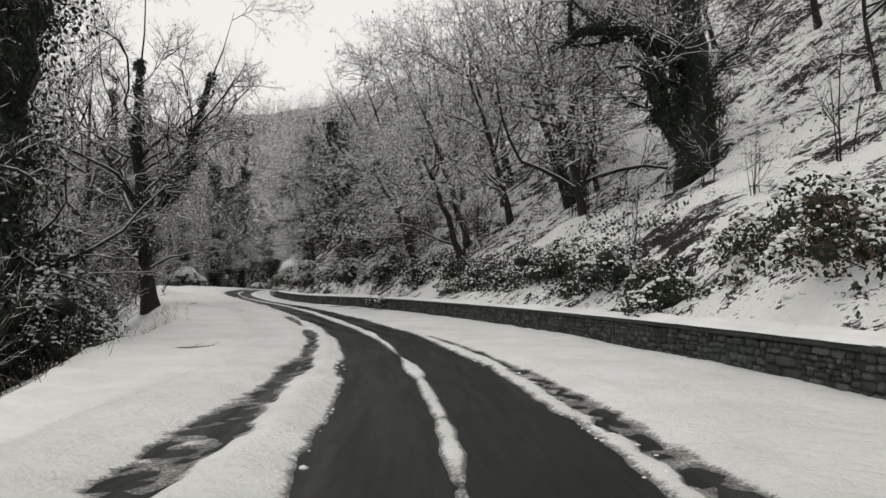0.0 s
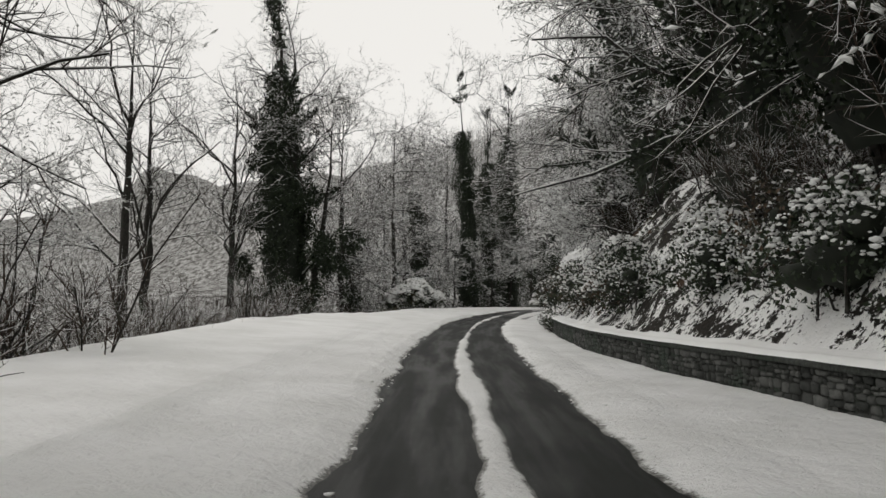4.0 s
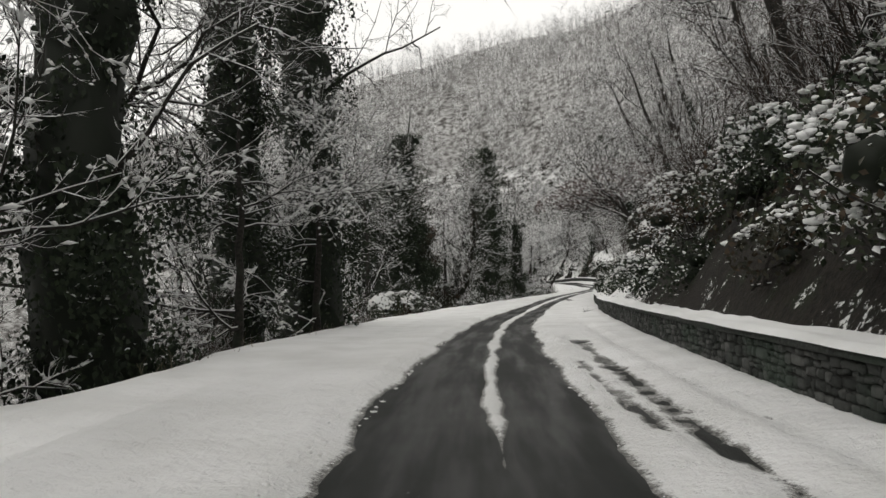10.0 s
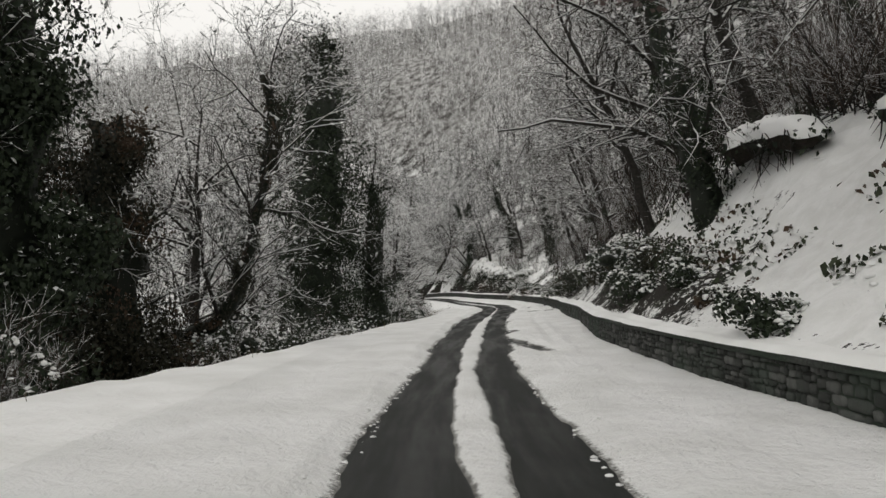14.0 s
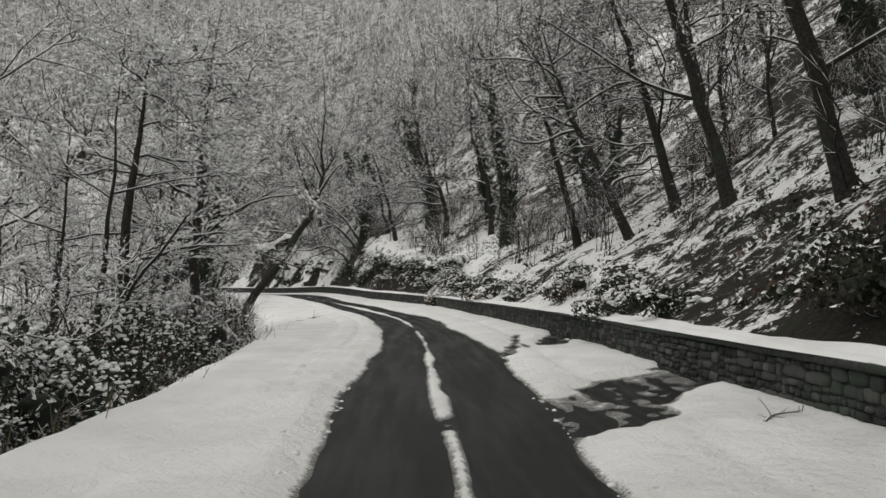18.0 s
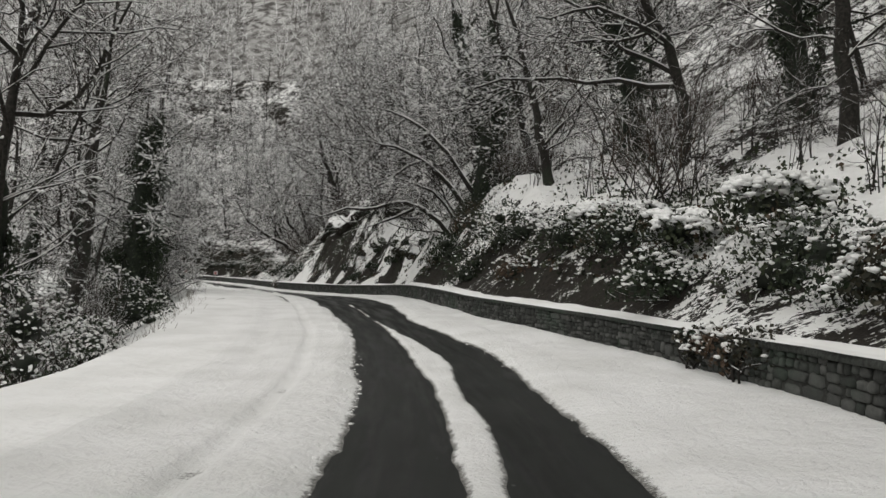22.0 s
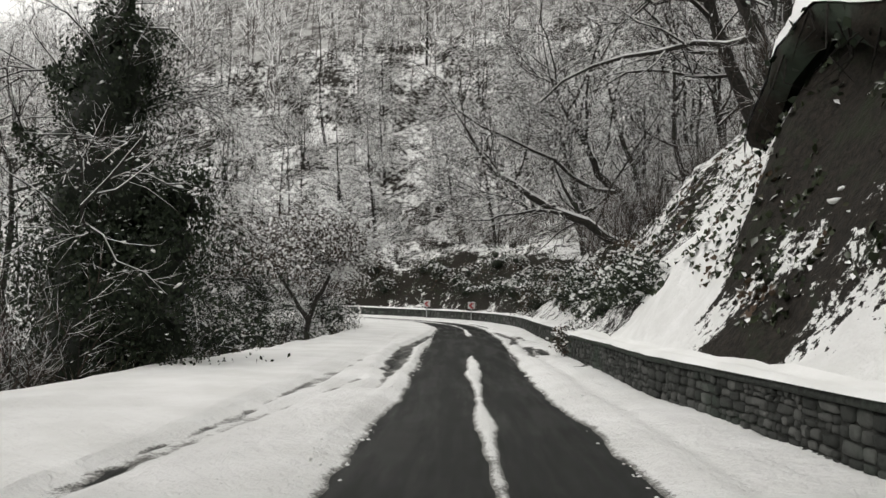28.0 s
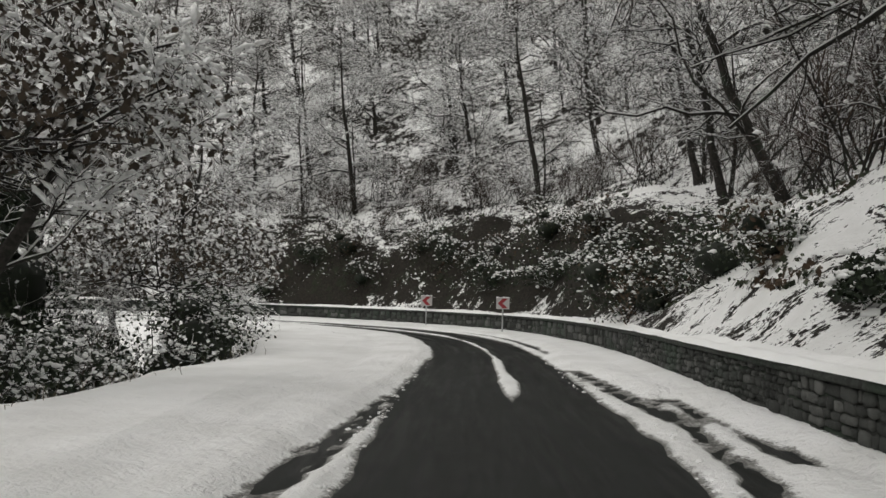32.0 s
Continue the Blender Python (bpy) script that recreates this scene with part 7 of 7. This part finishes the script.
def grasses():
    rng = np.random.default_rng(17)
    # withered grass along the verge edge
    n = 2600
    s = rng.uniform(64, 345, n)
    e = np.interp(s, EDGE_T[:, 0], EDGE_T[:, 1])
    u = e + rng.normal(size=n) * 0.35 - 0.25
    keep = wavy(s / 2.5, 0.5, 71) > -0.1
    s, u = s[keep], u[keep]
    x, y, z, t, ax, ay = centre(s)
    base = np.stack([x + ay * u, y - ax * u, ground_z(s, u) - 0.05], 1)
    up = normed(rng.normal(size=base.shape) * [0.4, 0.4, 0] + [0, 0, 1])
    h = rng.uniform(0.12, 0.42, (len(s), 1))
    mid = base + up * h * 0.6
    tip = mid + normed(up + rng.normal(size=base.shape) * 0.5) * h * 0.5
    v, f = tubes(np.stack([base, mid, tip], 1), np.tile([0.006, 0.005, 0.002], (len(s), 1)), 3)
    tagged(solid("grass", v, f, M_GRASS), "withered grass stalks poking through the verge snow", "grass", kind="stuff")
    # litter of leaves and tufts on the bank
    n = 150000
    s = rng.uniform(62, 392, n)
    w = np.interp(s, WALL_T[:, 0], WALL_T[:, 1])
    u = w + 1.0 + rng.uniform(0, 1, n) ** 1.6 * 12
    steep = np.interp(s, BANK[:, 0], BANK[:, 1])
    keep = wavy(s / 2.2, u / 1.5, 72) + 0.5 * wavy(s / 0.7, u / 0.5, 73) + (steep - 45) * 0.01 - (u - w) * 0.05 > -0.05
    s, u = s[keep], u[keep]
    ds = rng.uniform(289, 316, 16000)
    du = np.interp(ds, WALL_T[:, 0], WALL_T[:, 1]) + 0.5 + rng.uniform(0, 3.6, len(ds))
    keep = wavy(ds / 0.5, du / 0.35, 75) + 0.5 * wavy(ds / 0.2, du / 0.16, 76) > 0.3
    s, u = np.r_[s, ds[keep]], np.r_[u, du[keep]]
    x, y, z, t, ax, ay = centre(s)
    at = np.stack([x + ay * u, y - ax * u, bank_z(s, u) + rng.uniform(0, 0.16, len(s)) * np.where(s > 289, 0.6, 1)], 1)
    out = np.stack([-ay * 0.6, ax * 0.6, 0.7 + 0 * ax], 1)
    v, f = leaves(rng, at, out, 0.12, 0.5, 0.7)
    tagged(solid("bank_litter", v, f, M_BUSH), "low ivy and dead leaves breaking through the bank's snow", "undergrowth", kind="stuff")
    # snow clods on the bank and along the verge
    n = 2600
    s = rng.uniform(62, 392, n)
    u = np.interp(s, WALL_T[:, 0], WALL_T[:, 1]) + 0.9 + rng.uniform(0, 1, n) ** 1.5 * 9
    keep = wavy(s / 3.0, u / 2.0, 74) > 0.0
    s, u = s[keep], u[keep]
    x, y, z, t, ax, ay = centre(s)
    v, f = blobs(rng, np.stack([x + ay * u, y - ax * u, bank_z(s, u)], 1), rng.uniform(0.04, 0.11, len(s)), 0.5)
    tagged(solid("snow_clods", v, f, M_SNOWCLUMP, smooth=True), "clods of snow caught on the steep bank", "snow", kind="stuff")
    # crumbs of slush on the lane's margins
    n = 4200
    s = rng.uniform(58, 345, n)
    side = rng.random(n) < 0.55
    left, right = np.interp(s, LANE[:, 0], LANE[:, 1]), np.interp(s, LANE[:, 0], LANE[:, 4])
    u = np.where(side, left, right) + np.where(side, -1, 1) * (np.abs(rng.normal(size=n)) * 0.16 - 0.03)
    x, y, z, t, ax, ay = centre(s)
    v, f = blobs(rng, np.stack([x + ay * u, y - ax * u, road_z(s, u) + np.maximum(snow_depth(s, u), 0)], 1), rng.uniform(0.004, 0.03, n), 0.6)
    tagged(solid("slush", v, f, M_SNOWCLUMP, smooth=True), "crumbs of slush along the cleared lane", "snow", kind="stuff")


grasses()


def fallen_branches():
    for k, (s, u, turn, long) in enumerate(((207.5, -4.2, 60, 2.2), (98.5, 3.6, 20, 1.4), (101, 3.2, -30, 1.0), (96.5, -4.6, 80, 1.1), (97.5, 4.4, 10, 1.6), (262, -3.4, 75, 1.7), (258, -4.2, 40, 0.8), (186, 3.4, 50, 1.0), (230, 3.6, 35, 0.7), (288, -4.4, 70, 0.6), (76, -4.0, 30, 0.9), (322, 2.6, 30, 0.5), (106, -5.6, 70, 1.5))):
        rng = np.random.default_rng(700 + k)
        root = thing("fallen_branch", Matrix.Translation(Vector(place(s, u, 0))) @ Matrix.Rotation(heading(s) + radians(turn), 4, "Z"), "thin dark fallen branch lying on the snow", "branch", "fallen branches")
        w = np.linspace(-0.5, 0.5, 7)
        line = np.stack([w * long, 0.08 * long * np.sin(w * 5 + k), 0.02 + 0.05 * (w + 0.5)], 1)[None]
        rad = np.linspace(0.016, 0.005, 7)[None]
        solid("stem", *tubes(line, rad, 5), M_BARK, root)
        tw, tr, _ = offshoots(rng, line, rad, 9, 4, 0.2, long * 0.4, (25, 60), 0.03, 0.15, 0.012, flat=0.6)
        solid("twig_work", *tubes(tw, tr, 3), M_BARK, root)["kind"] = "stuff"


fallen_branches()


def chevron_sign(s, u, lift):
    """A small red and white curve marker on a steel post, facing the oncoming driver."""
    root = thing("curve_sign", Matrix.Translation(Vector(place(s, u, 0.0))) @ Matrix.Rotation(heading(s - 26), 4, "Z"), "small red and white chevron curve sign on a thin steel post", "road sign", "curve signs")
    solid("post", *tubes(np.array([[(0, 0, -0.3), (0, 0, 0.5), (0, 0, lift + 0.22)]], float), np.array([[0.028, 0.028, 0.028]]), 8), M_STEEL, root, smooth=True)
    def slab(name, outline, y0, y1, mat):
        bm = bmesh.new()
        front = [bm.verts.new((x, y0, lift + z)) for x, z in outline]
        back = [bm.verts.new((x, y1, lift + z)) for x, z in outline]
        bm.faces.new(front)
        bm.faces.new(back[::-1])
        for a in range(len(outline)):
            b = (a + 1) % len(outline)
            bm.faces.new((front[b], front[a], back[a], back[b]))
        part(name, bm, mat, root)
    slab("panel", [(-0.24, -0.21), (0.24, -0.21), (0.24, 0.21), (-0.24, 0.21)], -0.045, -0.03, M_WHITE)
    for x in (0.0,):
        slab("chevron", [(x - 0.19, 0), (x + 0.0, 0.18), (x + 0.18, 0.18), (x - 0.01, 0), (x + 0.18, -0.18), (x + 0.0, -0.18)], -0.052, -0.046, M_RED)
    rng = np.random.default_rng(int(s))
    solid("snow", *blobs(rng, np.array([(x, -0.035, lift + 0.215) for x in np.linspace(-0.2, 0.2, 6)]), 0.04, 0.6), M_SNOWCLUMP, root, "snow on the sign's top edge", smooth=True)


chevron_sign(354.5, 3.05, 1.05)
chevron_sign(359.1, 3.05, 1.05)


# ---- the stones of the wall ----
def wall_stones():
    rng = np.random.default_rng(33)
    bm = bmesh.new()
    bmesh.ops.create_cube(bm, size=1)
    bmesh.ops.bevel(bm, geom=bm.edges[:], offset=0.19, segments=1, affect="EDGES")
    bm.verts.ensure_lookup_table()
    cv = np.array([v.co[:] for v in bm.verts])
    cf = [[v.index for v in f.verts] for f in bm.faces]
    tri = np.array([(f[0], f[k], f[k + 1]) for f in cf for k in range(1, len(f) - 1)])
    bm.free()
    shapes = []
    for k in range(6):
        me = bpy.data.meshes.new("stone")
        me.from_pydata((cv * rng.uniform(0.8, 1.14, cv.shape)).tolist(), [], cf)
        me.materials.append(M_STONE)
        shapes.append(me)
    rows = []
    s = 58.0
    while s < 395:
        run = rng.uniform(0.5, 1.2)
        courses = int(rng.integers(5, 8)) if s < 345 else 3
        cuts = np.cumsum(rng.uniform(0.6, 1.4, courses))
        cuts = np.r_[0, cuts / cuts[-1]] * WALL_H
        for low, top in zip(cuts[:-1], cuts[1:]):
            n = max(1, round(run / ((top - low) * rng.uniform(1.1, 2.4))))
            ends = np.cumsum(rng.uniform(0.4, 1.7, n))
            ends = s + np.r_[0, ends / ends[-1]] * run
            for a, b in zip(ends[:-1], ends[1:]):
                rows.append(((a + b) / 2, (low + top) / 2 + rng.normal() * 0.008, (b - a - 0.012) * rng.uniform(0.86, 1.06), (top - low - 0.008) * rng.uniform(0.84, 1.1)))
        s += run
    rows = np.array(rows)
    near = (rows[:, 0] > 245) & (rows[:, 0] < 300)
    w = np.interp(rows[:, 0], WALL_T[:, 0], WALL_T[:, 1])
    proud = rng.uniform(-0.02, 0.008, len(rows))
    x, y, z, t, ax, ay = centre(rows[:, 0])
    slope = (np.interp(rows[:, 0] + 1, WALL_T[:, 0], WALL_T[:, 1]) - np.interp(rows[:, 0] - 1, WALL_T[:, 0], WALL_T[:, 1])) / 2
    dx, dy = ax + slope * ay, ay - slope * ax
    n = np.hypot(dx, dy)
    dx, dy = dx / n, dy / n
    u = w + 0.035 - proud
    c = np.stack([x + ay * u, y - ax * u, road_z(rows[:, 0], w) + rows[:, 1]], 1)
    d = np.stack([dx, dy, 0 * dx], 1)
    o = np.stack([dy, -dx, 0 * dx], 1)
    made = 0
    verts, faces = [], []
    for k in range(len(rows)):
        long, high = rows[k, 2:4]
        if near[k] and made < 300:
            m = Matrix(((d[k, 0] * long, o[k, 0] * 0.09, 0, c[k, 0]), (d[k, 1] * long, o[k, 1] * 0.09, 0, c[k, 1]), (0, 0, high, c[k, 2]), (0, 0, 0, 1)))
            ob = new("stone", shapes[k % 6])
            ob.parent = WALL
            ob.matrix_basis = m
            made += 1
            continue
        q = cv * rng.uniform(0.8, 1.16, cv.shape)
        verts.append(c[k] + q[:, :1] * d[k] * long + q[:, 1:2] * o[k] * 0.09 + q[:, 2:] * [0, 0, high])
        faces.append(tri + (len(verts) - 1) * len(cv))
    ob = solid("stones", np.concatenate(verts), np.concatenate(faces), M_STONE, WALL, "rough squared rubble stones")
    ob["kind"] = "stuff"


wall_stones()
